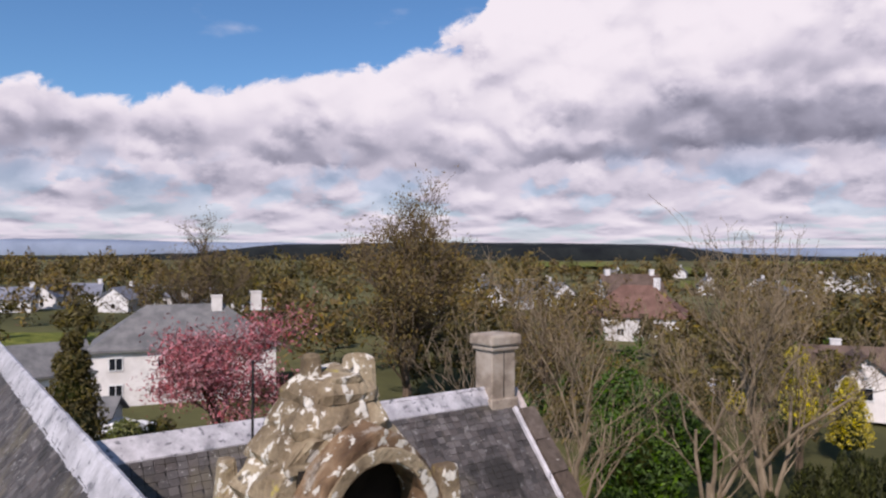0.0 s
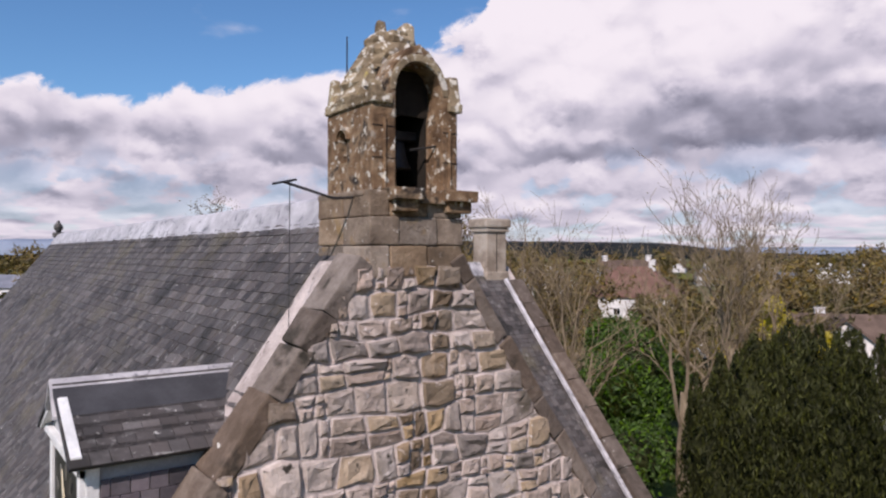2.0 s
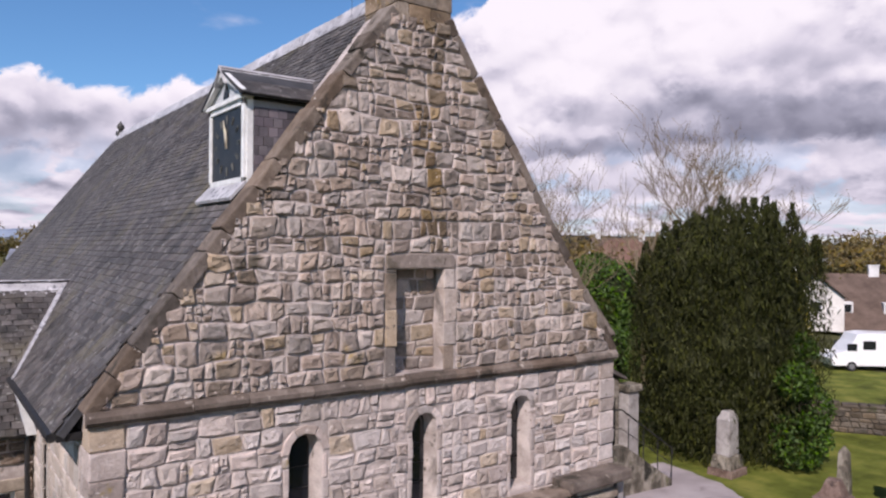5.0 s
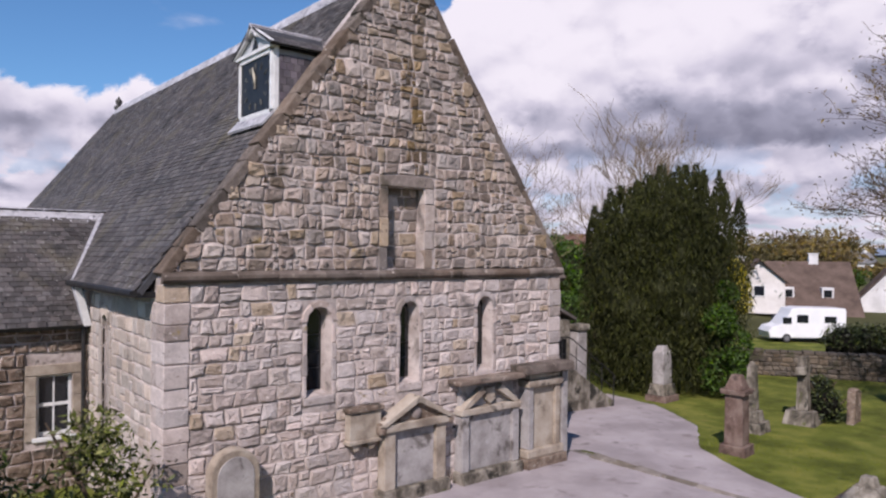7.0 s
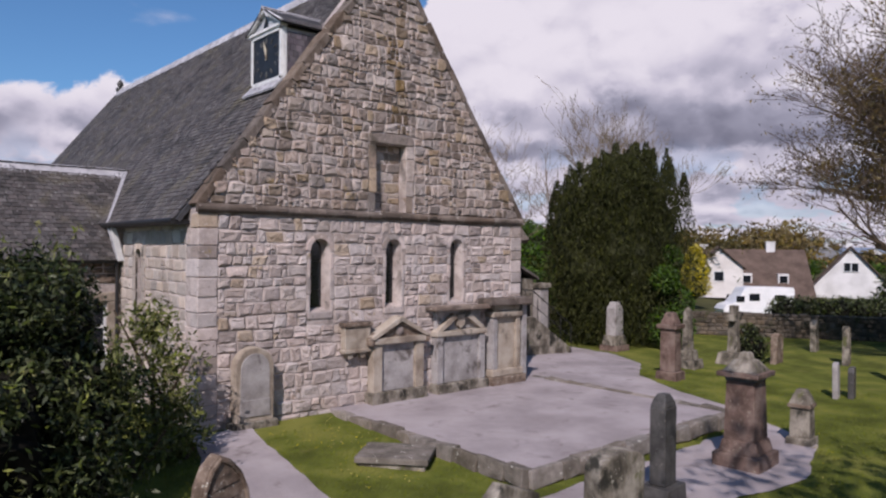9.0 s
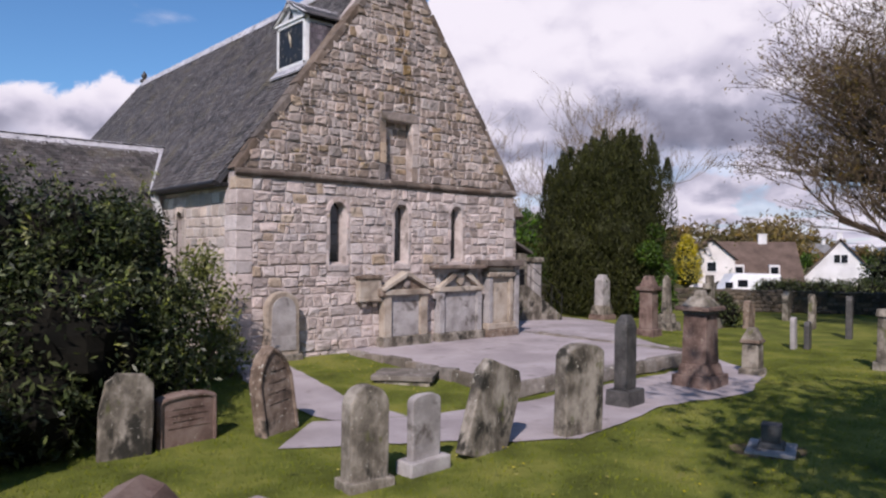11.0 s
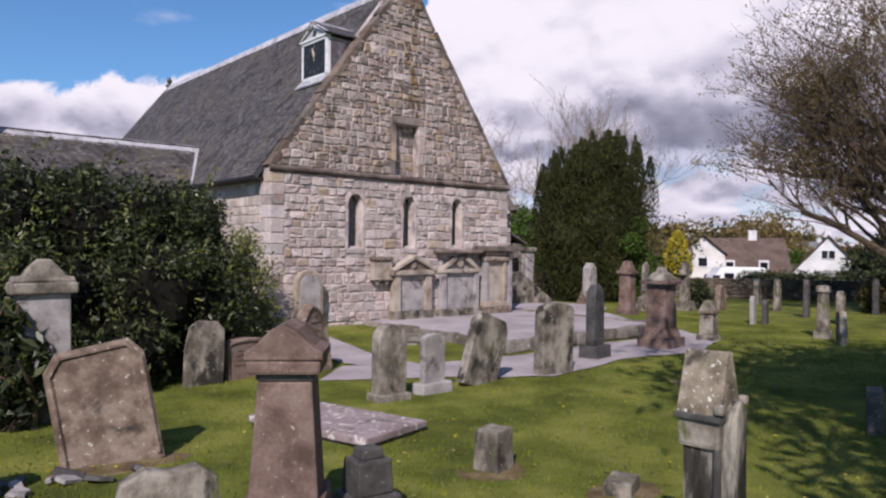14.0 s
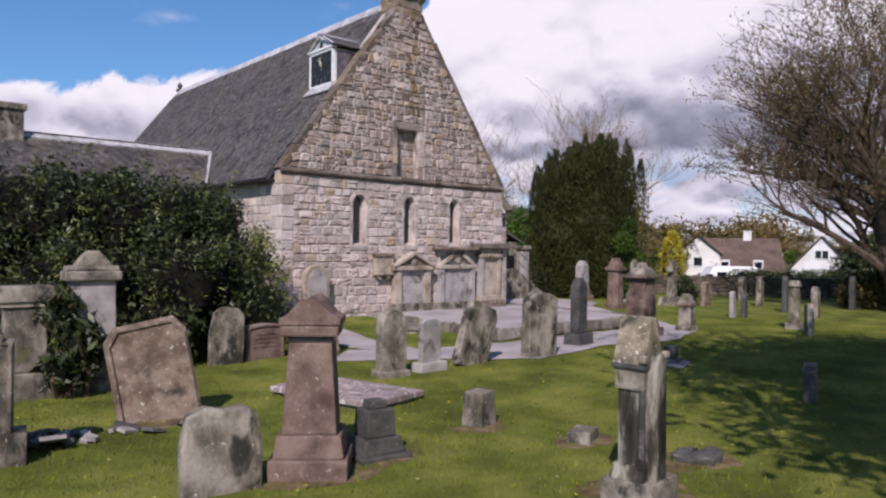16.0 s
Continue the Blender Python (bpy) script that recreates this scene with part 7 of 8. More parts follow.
bush("pale_shrub", -3.0, 2.6, [(0.0, 0.0, 0.5, 0.7), (0.8, -0.4, 0.6, 0.8), (1.7, -1.2, 0.4, 0.6), (-0.9, 0.4, 0.9, 0.9), (1.2, 0.3, 0.4, 0.6)], "shrub", 5000, 0.06, "low mixed shrubs beneath the small window", seed=9, shell=0.3, heart=0.5)
bush("laurel_bush", 37.6, 24.0, [(0, 0, 3.2, 3.0), (2.2, 1.0, 2.4, 2.6), (-2.2, -0.6, 2.2, 2.5), (0.5, 1.8, 4.6, 2.0), (-1.0, -1.4, 1.5, 2.0), (3.6, -0.6, 1.6, 1.8)], "laurel", 16000, 0.2, "broad bright green leafy laurel behind the churchyard", seed=11)
bush("laurel_bush", 27.0, 15.5, [(0, 0, 1.4, 1.8), (2.2, 0.6, 1.2, 1.6), (-2.0, -0.2, 1.2, 1.5), (4.2, -0.4, 1.0, 1.5)], "laurel", 7000, 0.14, "leafy green shrubs behind the wing", seed=12)

tree(23.6, -10.0, 0, 15.0, 1.25, 3, "wide-spreading bare tree just breaking into leaf", "spring", 2, 0.08, 0.2, trunk=0.42, levels=5, split=(22, 7, 5, 4, 3), first=0.14, rise=0.2, thin=0.009)
tree(28.2, 13.4, 0, 9.0, 0.5, 7, "thick-stemmed pollarded bare tree with few limbs", "shrub", 1, 0.05, 0.2, bark="pale_bark", trunk=0.30, levels=4, split=(4, 3, 3, 2), first=0.4, rise=0.8, thin=0.012)
tree(36.8, 15.8, 0, 15.0, 0.8, 9, "bare multi-stemmed tree with upright pale limbs", "twig", 1, 0.06, 0.2, bark="pale_bark", trunk=0.26, levels=5, split=(9, 5, 4, 3, 2), first=0.08, rise=0.8, thin=0.011)
tree(22.6, 15.5, 0, 12.5, 0.45, 12, "slim bare tree with pale stem behind the wing", "twig", 1, 0.05, 0.2, bark="pale_bark", trunk=0.17, levels=4, split=(7, 4, 4, 3), first=0.25, rise=0.7, thin=0.009)
tree(26.0, 18.0, 0, 12.0, 0.5, 14, "slim bare tree with pale stem behind the wing", "twig", 1, 0.05, 0.2, bark="pale_bark", trunk=0.17, levels=4, split=(7, 4, 4, 3), first=0.25, rise=0.7, thin=0.009)
for x, y, tall, seed in ((-1.0, -24.6, 12.5, 16), (4.5, -25.4, 11.0, 18), (-4.4, -22.3, 10.0, 20)):
    tree(x, y, 0, tall, 1.0, seed, "tree beside the churchyard path shading the lawn", "spring", 34, 0.22, 0.6, trunk=0.3, levels=3, split=(14, 6, 6), first=0.78, rise=0.5)


def spot(px, depth):
    """A place in the plan: so far along the first heading, and aside in proportion."""
    a = px * depth / 1269.0
    return 3.16 + math.sin(HEAD) * depth + math.cos(HEAD) * a, -2.95 + math.cos(HEAD) * depth - math.sin(HEAD) * a


x, y = spot(-62, 62)
tree(x, y, 0, 16.6, 1.0, 21, "tall broad tree with fine brown twigs and first leaves", "spring", 5, 0.17, 0.45, trunk=0.45, levels=4, split=(15, 6, 5, 4), first=0.15, rise=0.5, thin=0.02)
x, y = spot(-490, 92)
tree(x, y, 0, 17.5, 0.8, 23, "hazy bare tree over the roofs", "twig", 4, 0.16, 0.5, trunk=0.4, levels=4, split=(11, 5, 4, 3), first=0.15, rise=0.5, thin=0.025)
x, y = spot(230, 55)
tree(x, y, 0, 11.5, 0.6, 25, "slim budding tree among far gardens", "spring", 3, 0.13, 0.4, trunk=0.25, levels=4, split=(9, 5, 4, 3), first=0.15, rise=0.6, thin=0.016)
x, y = spot(-375, 47)
g = tree(x, y, 0, 9.8, 1.1, 27, "pink-blossomed cherry tree in full flower", "pink", 26, 0.15, 0.55, trunk=0.26, levels=3, split=(11, 5, 5), first=0.25, rise=0.35)
x, y = spot(-655, 44)
bush("conifer", x, y, [(0, 0, 1.4, 2.0), (0.3, 0, 3.2, 1.8), (0.1, 0.2, 5.0, 1.5), (0, 0, 6.8, 1.1), (0, 0, 8.2, 0.6)], "olive", 7200, 0.16, "olive green garden conifer", "tree", 33, stems=False)
x, y = spot(-578, 43)
bush("garden_shrub", x, y, [(0, 0, 1.5, 1.3), (0.6, 0.3, 2.6, 1.0)], "shrub", 2200, 0.13, "pale green garden shrub", "bush", 34)
bush("golden_conifer", 57.0, 21.2, [(0, 0, 0.7, 1.5), (0, 0, 2.0, 1.4), (0, 0, 3.3, 1.0), (0, 0, 4.3, 0.5)], "gold_leaf", 4600, 0.14, "golden yellow conifer behind the boundary wall", "tree", 35, stems=False)
x, y = spot(520, 62)
bush("forsythia", x, y, [(0, 0, 0.9, 1.0), (0.7, 0.2, 0.8, 0.8), (-0.4, 0.3, 1.5, 0.7)], "gold_leaf", 1500, 0.16, "bright yellow flowering forsythia in a garden", "bush", 37)
x, y = spot(630, 44)
bush("golden_conifer", x, y, [(0, 0, 4.2, 1.3), (0.6, 0.2, 6.0, 1.1), (-0.3, 0, 7.4, 0.7)], "gold_leaf", 1800, 0.16, "yellow-leaved young tree among bare ones", "tree", 36, shell=0.3, heart=0)


def wood_belt(label, rows, mat, seed, leaf=0.55, per=150):
    """Far trees too many to count: rows of from, to (aside), nearest, farthest, how many, least and greatest height."""
    rg = np.random.default_rng(seed)
    out = []
    for a0, a1, d0, d1, n, h0, h1 in rows:
        for _ in range(n):
            d, a, h = rg.uniform(d0, d1), rg.uniform(a0, a1), rg.uniform(h0, h1)
            x, y = spot(a, d)
            r0 = h * rg.uniform(0.28, 0.42)
            c = rg.normal(size=(7, 3)) * r0 * 0.42 + (0, 0, h - r0 * 1.15)
            k = int(per * (1.4 if d < 120 else 1.0))
            p = blob_points(rg, k, c, np.full(7, r0 * 0.55), 1.0, 0.35)
            trunk = np.stack([rg.normal(size=14) * 0.12, rg.normal(size=14) * 0.12, rg.uniform(0, h * 0.6, 14)], 1)
            p = np.concatenate([p, trunk]) + (x, y, 0)
            out.append(leaves(p, leaf * (0.5 + d / 260.0), 0.6, rng=rg))
    return quads("woodland", np.concatenate(out), mat, label=label, category="trees", kind="stuff")


wood_belt("belt of brown budding trees beyond the roofs", [(-900, 900, 190, 420, 170, 9, 15), (-300, 200, 80, 150, 30, 8, 13), (150, 900, 70, 160, 60, 6, 11), (-800, -300, 120, 200, 26, 8, 12), (900, 1900, 90, 300, 60, 3.5, 6.5)], "spring", 51)
wood_belt("olive green trees and hedges beyond the roofs", [(-420, -250, 105, 130, 10, 11, 15), (-900, 900, 150, 400, 110, 7, 13), (180, 800, 60, 140, 70, 3, 7), (-850, -450, 75, 150, 16, 3, 8), (-200, 150, 60, 120, 30, 4, 9), (900, 2000, 80, 300, 60, 3, 6)], "olive", 52)
wood_belt("bright green garden shrubs and hedges", [(150, 800, 50, 130, 50, 2, 4.5), (-700, -300, 60, 110, 12, 2, 3), (800, 1500, 70, 150, 25, 2, 4)], "laurel", 53, 0.4)
wood_belt("thicket of bare brown stems behind the churchyard", [(120, 300, 46, 70, 16, 4, 8), (420, 720, 46, 70, 14, 2.5, 6)], "twig", 54, 0.26, 260)


# ---------------------------------------------------------------- far hills and water
def ridge_line(name, d, a0, a1, heights, mat, label, z0=-2.0, wob=1.0, seed=1):
    """A long hill far off: heights from its left to its right end."""
    sh, n = Shape(), 160
    for i in range(n + 1):
        f = i / n
        k = f * (len(heights) - 1)
        j = min(len(heights) - 2, int(k))
        t = k - j
        t = t * t * (3 - 2 * t)
        h = heights[j] * (1 - t) + heights[j + 1] * t
        h += wob * (noise.noise(Vector((f * 24, seed, 0))) + 0.6 * noise.noise(Vector((f * 110, seed, 3))))
        x, y = spot(a0 + (a1 - a0) * f, d)
        x2, y2 = spot((a0 + (a1 - a0) * f), d * 1.25)
        sh.v += [(x, y, z0), (x, y, z0 + (h - z0) * 0.7), (x + (x2 - x) * 0.2, y + (y2 - y) * 0.2, h), (x2, y2, z0)]
    for i in range(n):
        for q in range(3):
            sh.f.append((i * 4 + q, (i + 1) * 4 + q, (i + 1) * 4 + q + 1, i * 4 + q + 1))
    solid(name, sh, mat, label, "hills", kind="structure", smooth=True)


ridge_line("backdrop_woods", 1300, -1900, 2600, [6, 5, 6, 4, 5, 7, 6, 12, 30, 34, 33, 31, 12, 5, 4, 4, 3, 3, 3, 3, 3, 3, 3], "far_wood", "dark wooded ridge along the horizon", wob=2.2)
ridge_line("backdrop_hills", 3300, -2500, 3200, [40, 45, 55, 52, 50, 58, 82, 64, 50, 45, 40, 38, 40, 44, 50, 46, 52, 44, 40, 40], "hazy_hill", "hills beyond the firth with distance haze painted in pale blue", wob=5, seed=5)
fields = Shape()
for a0, a1, d0, d1 in ((300, 560, 420, 620), (420, 760, 260, 330), (-780, -420, 92, 118), (520, 800, 700, 950), (120, 300, 600, 900)):
    q = [spot(a0, d0), spot(a1, d0), spot(a1, d1), spot(a0, d1)]
    fields.add([(x, y, 0.15 + d0 * 0.004) for x, y in q], [(0, 1, 2, 3)])
solid("field", fields, "grass", "green fields between the woods", "field", kind="structure")


# ---------------------------------------------------------------- houses
def house(x, y, yaw, w, d, eave, ridge, wall, roof, label, hip=False, chimneys=((-0.3, 0.0),), rows=2, cols=3, z=0.0, name="house", detail=True):
    """A house with walls, roof, chimneys and windows; its front faces -y before yaw."""
    g = empty(name, pose(x, y, z, 0, 0, yaw), label, "house", "houses")
    a, b = w / 2, d / 2
    part("wall", Shape().box(-a, -b, -1, a, b, eave) if hip else Shape().plate([(-b, -1), (b, -1), (b, eave), (0, ridge - 0.1), (-b, eave)], -a, a, 0, pose(0, 0, 0, 0, 0, 90)), wall, g)
    o = 0.4
    k = a - b if hip else a + o
    sh = Shape()
    sh.v = [(-a - o, -b - o, eave - 0.15), (a + o, -b - o, eave - 0.15), (a + o, b + o, eave - 0.15), (-a - o, b + o, eave - 0.15), (-k, 0, ridge), (k, 0, ridge),
            (-a - o, -b - o, eave - 0.35), (a + o, -b - o, eave - 0.35), (a + o, b + o, eave - 0.35), (-a - o, b + o, eave - 0.35)]
    sh.f = [(0, 1, 5, 4), (2, 3, 4, 5), (1, 2, 5), (3, 0, 4), (0, 6, 7, 1), (1, 7, 8, 2), (2, 8, 9, 3), (3, 9, 6, 0), (6, 9, 8, 7)] if hip else [(0, 1, 5, 4), (2, 3, 4, 5), (0, 4, 5, 1)[::-1], (2, 5, 4, 3)]
    if not hip:
        sh = Shape()
        for s in (-1, 1):
            sh.add([(-a - o, s * (b + o), eave - 0.25), (a + o, s * (b + o), eave - 0.25), (a + o, 0, ridge), (-a - o, 0, ridge), (-a - o, s * (b + o), eave - 0.08), (a + o, s * (b + o), eave - 0.08), (a + o, 0, ridge + 0.18), (-a - o, 0, ridge + 0.18)],
                   [(0, 1, 2, 3), (4, 5, 6, 7), (0, 1, 5, 4), (1, 2, 6, 5), (3, 0, 4, 7)])
    rf = part("roof", sh, roof, g)
    for cx, cy in chimneys:
        zc = ridge - abs(cy) * 0.5
        part("chimney", Shape().soft(cx * w - 0.5, cy - 0.35, zc - 0.8, cx * w + 0.5, cy + 0.35, zc + 1.0, 0.03).soft(cx * w - 0.56, cy - 0.41, zc + 1.0, cx * w + 0.56, cy + 0.41, zc + 1.15, 0.02), wall, rf)
    for j in range(rows):
        zc = 1.4 + j * (eave - 0.4) / max(1, rows)
        for i in range(cols):
            xc = -a + w * (i + 0.5) / cols
            for s in (-1, 1):
                wd = part("window", Shape().box(xc - 0.62, s * (b + 0.03) - 0.05, zc - 0.62, xc + 0.62, s * (b + 0.03) + 0.05, zc + 0.62), "white_wood", g)
                part("window_pane", Shape().box(xc - 0.5, s * (b + 0.07) - 0.03, zc - 0.5, xc - 0.04, s * (b + 0.07) + 0.03, zc + 0.5).box(xc + 0.04, s * (b + 0.07) - 0.03, zc - 0.5, xc + 0.5, s * (b + 0.07) + 0.03, zc + 0.5), "pane", wd)
        if detail:
            for s in (-1, 1):
                wd = part("window", Shape().box(s * (a + 0.03) - 0.05, -0.6, zc - 0.62, s * (a + 0.03) + 0.05, 0.6, zc + 0.62), "white_wood", g)
                part("window_pane", Shape().box(s * (a + 0.07) - 0.03, -0.48, zc - 0.5, s * (a + 0.07) + 0.03, 0.48, zc + 0.5), "pane", wd)
    return g


x, y = spot(-455, 70)
house(x, y, -14, 16, 9, 5.2, 8.7, "harl", "grey_roof", "harled two-storey house with a hipped grey slate roof", True, ((0.18, -0.6), (0.42, 0.0)), 2, 4)
x, y = spot(-735, 62)
house(x, y, 10, 9, 6, 3.4, 5.6, "harl", "grey_roof", "low grey-roofed house with dormer", False, ((-0.5, 0.0),), 1, 2)
x, y = spot(345, 116)
house(x, y, -60, 15, 10, 4.0, 8.6, "white_harl", "red_roof", "white house with a broad red-brown hipped roof", True, ((0.2, 0.0),), 1, 4)
x, y = spot(330, 150)
house(x, y, -30, 12, 8, 5.6, 9.2, "white_harl", "brown_roof", "white gabled house among trees", False, ((-0.4, 0.0), (0.4, 0)), 2, 3)
bungalow = house(80.4, 28.4, -55, 14, 12, -0.3, 5.5, "white_harl", "brown_roof", "white bungalow with a steep brown tiled roof", False, ((0.25, 0.0), (-0.3, 0.8)), 0, 0, -1.2)
for u in (-3.9, 0.2, 4.2):
    dm = part("dormer", Shape().soft(u - 0.6, -4.2, 1.5, u + 0.6, -1.0, 2.8, 0.03), "white_harl", bungalow, "white boxed dormer")
    part("dormer_pane", Shape().box(u - 0.42, -4.24, 1.75, u + 0.42, -4.18, 2.55), "pane", dm)
gabled = house(93.6, 20.4, 21, 10, 9.6, 0.3, 5.9, "white_harl", "brown_roof", "white gabled house with brown roof beyond the road", False, ((0.3, 0.0),), 0, 0, -1.1)
wd = part("window", Shape().box(-5.09, -0.9, 2.9, -4.98, 0.9, 4.1), "white_wood", gabled)
part("window_pane", Shape().box(-5.12, -0.75, 3.0, -5.08, -0.06, 4.0).box(-5.12, 0.06, 3.0, -5.08, 0.75, 4.0), "pane", wd)
base = house(*spot(-760, 165), -20, 9, 7, 3.0, 5.6, "white_harl", "blue_roof", "small white house with blue-grey roof in a terrace row", False, ((0.45, 0.0),), 1, 3)
for k in range(1, 8):
    x, y = spot(-760 + k * 62 + (k % 2) * 9, 168 + (k % 3) * 9)
    copy_thing(base, pose(x, y, 0, 0, 0, -20 + (k % 2) * 70))
base = house(*spot(120, 175), 10, 10, 7, 3.0, 6.0, "white_harl", "grey_roof", "small white house among far gardens", False, ((0.4, 0.0),), 1, 3)
for k, (a, d, w2) in enumerate(((-20, 165, 30), (160, 210, -50), (60, 240, 20), (200, 190, 70), (560, 215, 15), (650, 260, -30), (690, 255, 20), (740, 250, -10), (800, 245, 30), (470, 240, 40), (610, 170, 60), (300, 330, 0), (420, 400, 30), (860, 190, -30), (980, 220, 20), (1100, 260, 10))):
    x, y = spot(a, d)
    copy_thing(base, pose(x, y, 0, 0, 0, w2))
x, y = spot(740, 66)
house(x, y, 30, 7, 5, 2.4, 4.6, "harl", "brown_roof", "pale gabled outhouse with brown roof", False, (), 1, 2)
x, y = spot(-630, 53)
house(x, y, -30, 4.2, 3, 2.0, 2.9, "grey_wood", "grey_roof", "small grey garden shed", False, (), 1, 1, name="garden_shed", detail=False)


# ---------------------------------------------------------------- vehicles
def vehicle(x, y, z, yaw, profile, width, windows, label, name, mat="car_white", wheel=0.33, wheel_x=(-1.4, 1.5)):
    """A vehicle from its side outline, with windows (rows of x0, z0, x1, z1) and wheels."""
    g = empty(name, pose(x, y, z, 0, 0, yaw), label, "vehicle", "parked vehicles")
    body = part("body", Shape().plate(profile, -width / 2, width / 2, 0.07), mat, g)
    for x0, z0, x1, z1 in windows:
        for s in (-1, 1):
            part("window", Shape().box(x0, s * (width / 2 + 0.004) - 0.012, z0, x1, s * (width / 2 + 0.004) + 0.012, z1), "pane", body)
    for wx in wheel_x:
        for s in (-1, 1):
            wh = part("wheel", Shape().turn([(wheel, -0.1), (wheel, 0.1)], 18), "rubber", g)
            wh.matrix_local = pose(wx, s * (width / 2 - 0.08), wheel, 90, 0, 0)
            rim = part("rim", Shape().turn([(wheel * 0.6, -0.105), (wheel * 0.55, 0.105)], 14), "car_grey", wh)
    return g


ML = [(-2.9, 0.35), (2.75, 0.35), (2.85, 0.8), (2.6, 1.15), (1.95, 1.35), (1.35, 2.1), (1.1, 2.55), (0.4, 2.65), (-2.85, 2.6), (-2.95, 2.4)]
vehicle(52.5, 13.4, ground_z(52.5, 13.4), 139, ML, 2.05, ((1.15, 1.4, 1.8, 1.9), (-0.1, 1.5, 0.75, 2.1), (-2.2, 1.5, -1.3, 2.0)), "white motorhome parked behind the boundary wall", "motorhome")
CAR = [(-2.1, 0.3), (2.1, 0.3), (2.15, 0.7), (1.9, 0.9), (1.0, 0.98), (0.3, 1.42), (-1.2, 1.46), (-1.9, 1.0), (-2.15, 0.9)]
x, y = spot(-560, 53)
vehicle(x, y, 0, 20, CAR, 1.75, ((-1.2, 1.0, -0.4, 1.36), (-0.3, 1.0, 0.4, 1.34)), "white car parked by the house", "car")
x, y = spot(505, 70)
vehicle(x, y, 0, -20, CAR, 1.75, ((-1.2, 1.0, -0.4, 1.36), (-0.3, 1.0, 0.4, 1.34)), "silver car parked in the yard", "car")
vehicle(34.4, 13.0, ground_z(34.4, 13.0) + 0.05, 122, CAR, 1.75, ((-1.2, 1.0, -0.4, 1.36), (-0.3, 1.0, 0.4, 1.34)), "dark car parked behind the boundary wall", "car", "car_grey")

# ---------------------------------------------------------------- boundary wall, road, hedge
BW = [(20.5, 15.0), (26.5, 5.0), (31.2, -2.9), (40.0, -17.0)]
bw = empty("boundary_wall", pose(0, 0, 0), "low rubble churchyard boundary wall with rough coping", "wall", kind="structure")
for (x0, y0), (x1, y1) in zip(BW, BW[1:]):
    l, a = math.hypot(x1 - x0, y1 - y0), math.degrees(math.atan2(y1 - y0, x1 - x0))
    m = pose(x0, y0, 0, 0, 0, a)
    core = part("core", Shape().box(0, -0.25, -0.6, l, 0.25, 0.98, m), "shaded_mortar", bw)
    lay_stones(bw, lambda z: (0.0, l), [], 0.0, 0.98, lambda u, z, m=m: m @ pose(u, -0.25, z), own=0, bed_mat="shaded_mortar", mat="field_stone", seed=int(l), own_name="rubble_stone", row=(0.16, 0.26), size=(0.2, 0.5))
    u = 0.0
    while u < l:
        n = rnd.uniform(0.3, 0.6)
        part("cope_stone", Shape().soft(u, -0.3, 0.96, u + n - 0.02, 0.3, 1.08 + rnd.uniform(0, 0.06), 0.05, m, jit=0.02, seed=int(u * 10)), "field_stone", bw)
        u += n
road = Shape()
for (x0, y0), (x1, y1) in zip(BW, BW[1:]):
    n = Vector((y1 - y0, -(x1 - x0), 0)).normalized() * -1
    n = n if n.x > 0 else -n
    cells = [(i / 12, 1.2 + 7.8 * j / 6) for i in range(13) for j in range(7)]
    spots_on = [(x0 + (x1 - x0) * f + n.x * g, y0 + (y1 - y0) * f + n.y * g) for f, g in cells]
    road.add([(x, y, ground_z(x, y) + 0.07) for x, y in spots_on], [(i * 7 + j, i * 7 + j + 1, i * 7 + j + 8, i * 7 + j + 7) for i in range(12) for j in range(6)])
solid("road", road, "asphalt", "grey asphalt road and yard behind the wall", "road", kind="structure")
bush("hedge", 36.0, -2.0, [(k * 0.9, -k * 1.55, 1.0, 1.35) for k in range(2, 10)], "holly", 16000, 0.12, "dark clipped hedge along the road", "hedge", 44, stems=False)
bush("hedge", 40.5, 5.6, [(k * 0.84, -k * 0.74, 0.1, 1.25) for k in range(11)], "holly", 14000, 0.12, "dark clipped hedge beyond the boundary wall", "hedge", 49, stems=False)
bush("evergreen_tree", 58.9, 3.4, [(0, 0, 0.6, 3.0), (1.2, -1.2, 2.4, 2.4), (3.0, -3.2, 1.6, 3.2), (5.4, -6.2, 1.8, 3.4), (3.8, -4.6, 3.6, 2.2)], "holly", 15000, 0.2, "dark evergreen tree beside a white house", "tree", 50, stems=False)
bush("ivy_shrub", 20.0, -2.0, [(0, 0, 0.5, 0.6), (0.4, 0.4, 0.9, 0.5)], "holly", 1500, 0.07, "ivy and brambles round an old cross", "bush", 45)
bush("hedge", 26.5, -9.5, [(0, 0, 1.2, 1.6), (1.6, -1.4, 1.6, 1.9), (3.0, -3.0, 1.7, 2.0), (-1.4, 1.6, 0.6, 1.1)], "olive", 12000, 0.12, "dark tangle of brown undergrowth beneath the tree", "bush", 46)

bush("hedge", 29.5, -11.0, [(0, 0, 1.2, 1.7), (1.5, -2.2, 1.4, 1.9), (3.2, -4.4, 1.5, 2.0), (4.6, -7.0, 1.4, 2.0), (-1.2, 1.8, 0.9, 1.3), (1.6, -2.0, 2.8, 1.6), (3.4, -4.4, 3.2, 1.8), (5.0, -7.4, 3.0, 1.8)], "holly", 21000, 0.11, "dark evergreen hedge beneath the tall tree", "hedge", 47, stems=False)
x, y = spot(-600, 47)
bush("garden_shrub", x, y, [(0, 0, 0.8, 1.1), (2.2, 0.6, 0.7, 1.0), (4.0, 1.4, 0.9, 1.2), (-2.0, -0.8, 0.9, 1.2)], "olive", 3600, 0.15, "dark row of garden shrubs", "bush", 48)

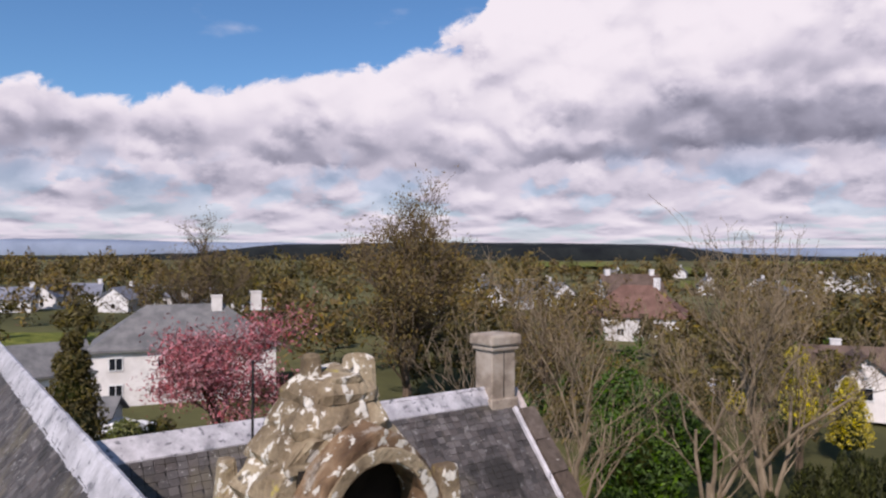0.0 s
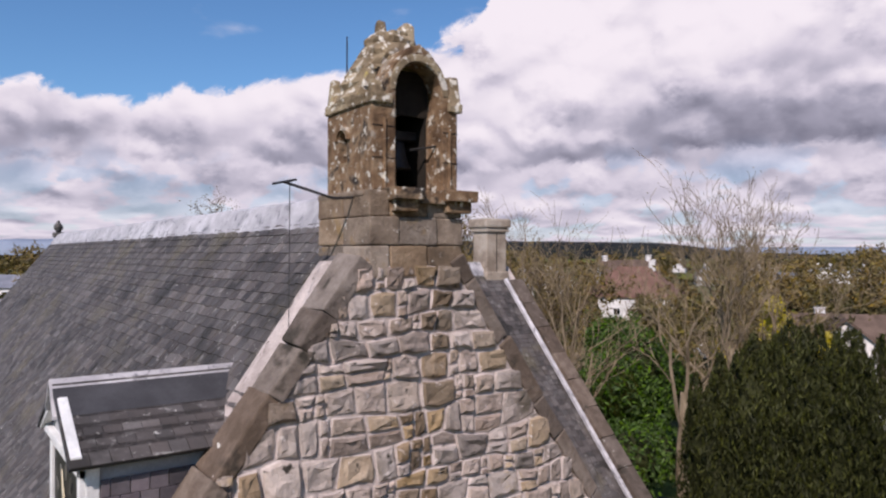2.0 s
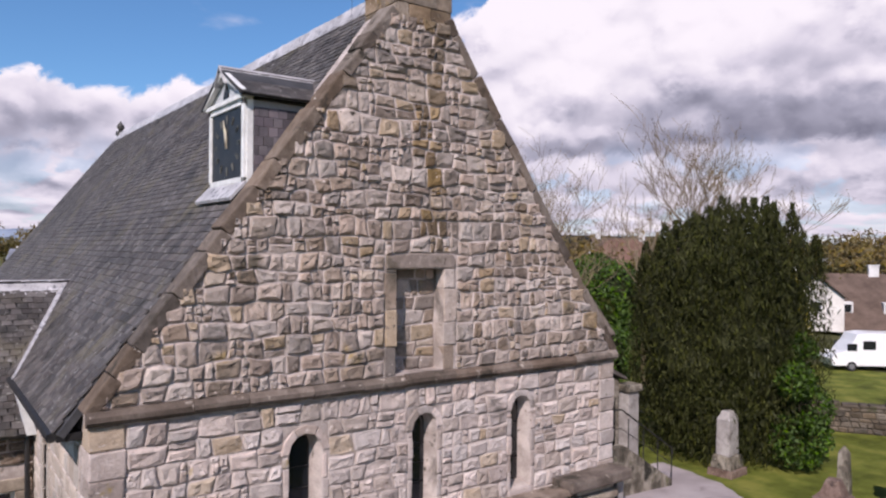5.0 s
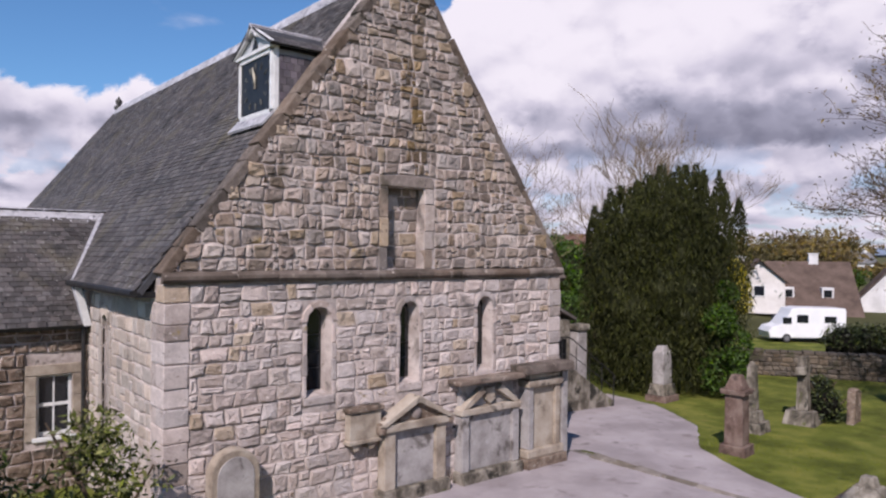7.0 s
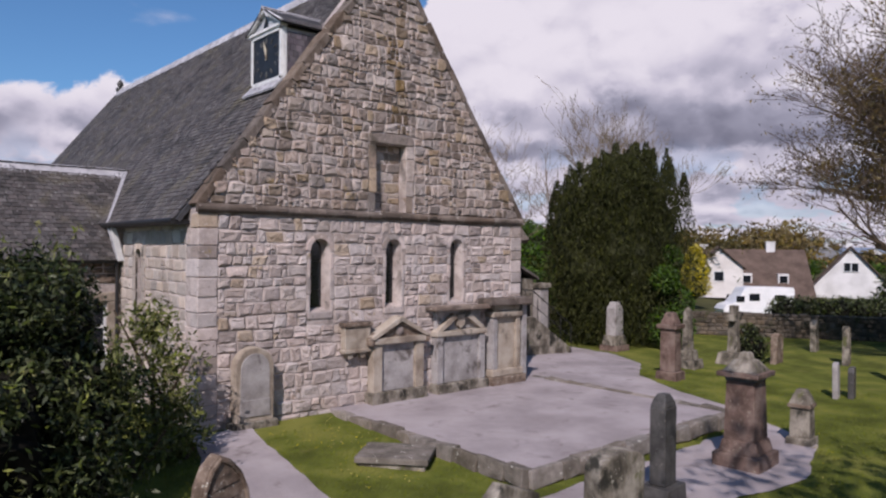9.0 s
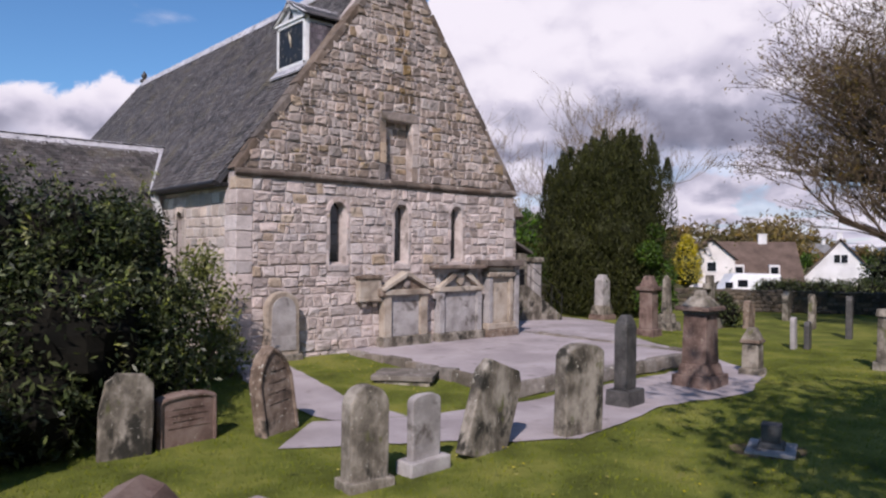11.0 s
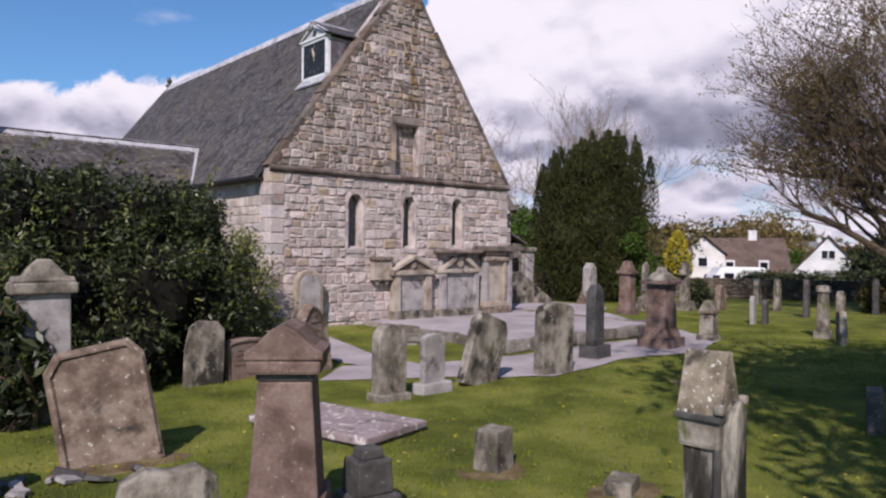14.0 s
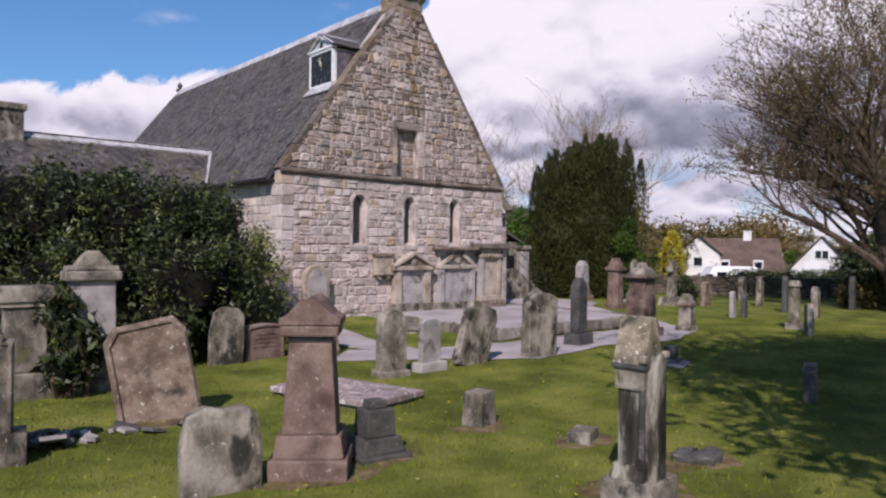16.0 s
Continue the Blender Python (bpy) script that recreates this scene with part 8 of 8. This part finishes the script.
# ---------------------------------------------------------------- grass
def inside(px, py, poly):
    hit, j = np.zeros(len(px), bool), len(poly) - 1
    for i in range(len(poly)):
        (xi, yi), (xj, yj) = poly[i], poly[j]
        hit ^= ((yi > py) != (yj > py)) & (px < (xj - xi) * (py - yi) / (yj - yi + 1e-9) + xi)
        j = i
    return hit


def lawn():
    rg = np.random.default_rng(61)
    n = 150000
    u = rg.uniform(0, 1, n)
    x = rg.uniform(-12, 17, n)
    y = -17.5 + 16.5 * u
    bare = inside(x, y, [(-1.2, -5.6), (0.5, -6.2), (3.0, -6.6), (10.6, -6.5), (10.6, 0.0), (15.4, 5.0), (17.6, 2.6), (13.3, -1.6), (12.4, -3.6), (11.8, -5.6), (9.9, -8.2), (7.4, -9.0), (4.8, -8.6), (1.6, -9.1), (-0.2, -7.9), (-2.4, -6.6)])
    bare |= inside(x, y, [(-0.9, -5.7), (0.4, -6.15), (0.3, -4.2), (0.75, -1.6), (1.1, -0.2), (-0.2, -0.2), (-1.0, -4.0)])
    bare |= (x > 3.0) & (x < 10.4) & (y > -6.35)
    x, y = x[~bare], y[~bare]
    z = np.array([ground_z(a, b) for a, b in zip(x, y)])
    n = len(x)
    a = rg.uniform(0, 2 * math.pi, n)
    h = rg.uniform(0.02, 0.05, n)
    w = rg.uniform(0.004, 0.009, n)
    e = np.stack([np.cos(a) * w, np.sin(a) * w, np.zeros(n)], 1)
    top = np.stack([rg.normal(size=n) * 0.02, rg.normal(size=n) * 0.02, h], 1)
    B = np.stack([x, y, z - 0.004], 1)
    quads("grass_blades", np.stack([B - e, B + e, B + top + e * 0.25, B + top - e * 0.25], 1), "blades", label="short mown grass blades of the churchyard lawn", category="grass", kind="stuff")
    # daisies and dandelions
    k = 420
    x, y = rg.uniform(-9, 12, k), rg.uniform(-16, -7.5, k)
    x[:90], y[:90] = rg.uniform(1.0, 3.0, 90), rg.uniform(-4.8, -0.6, 90)
    ok = ~inside(x, y, [(-1.2, -5.6), (3.0, -6.6), (10.6, -6.5), (9.9, -8.2), (1.6, -9.1), (-2.4, -6.6)])
    x, y = x[ok], y[ok]
    C = np.stack([x, y, np.array([ground_z(a, b) for a, b in zip(x, y)]) + 0.045], 1)
    s = rg.uniform(0.010, 0.02, (len(x), 1))
    quads("dandelions", np.stack([C + s * (-1, -1, 0), C + s * (1, -1, 0), C + s * (1, 1, 0.3), C + s * (-1, 1, 0.3)], 1), "gold_leaf", label="scattered small yellow and white lawn flowers", category="flowers", kind="stuff")


lawn()
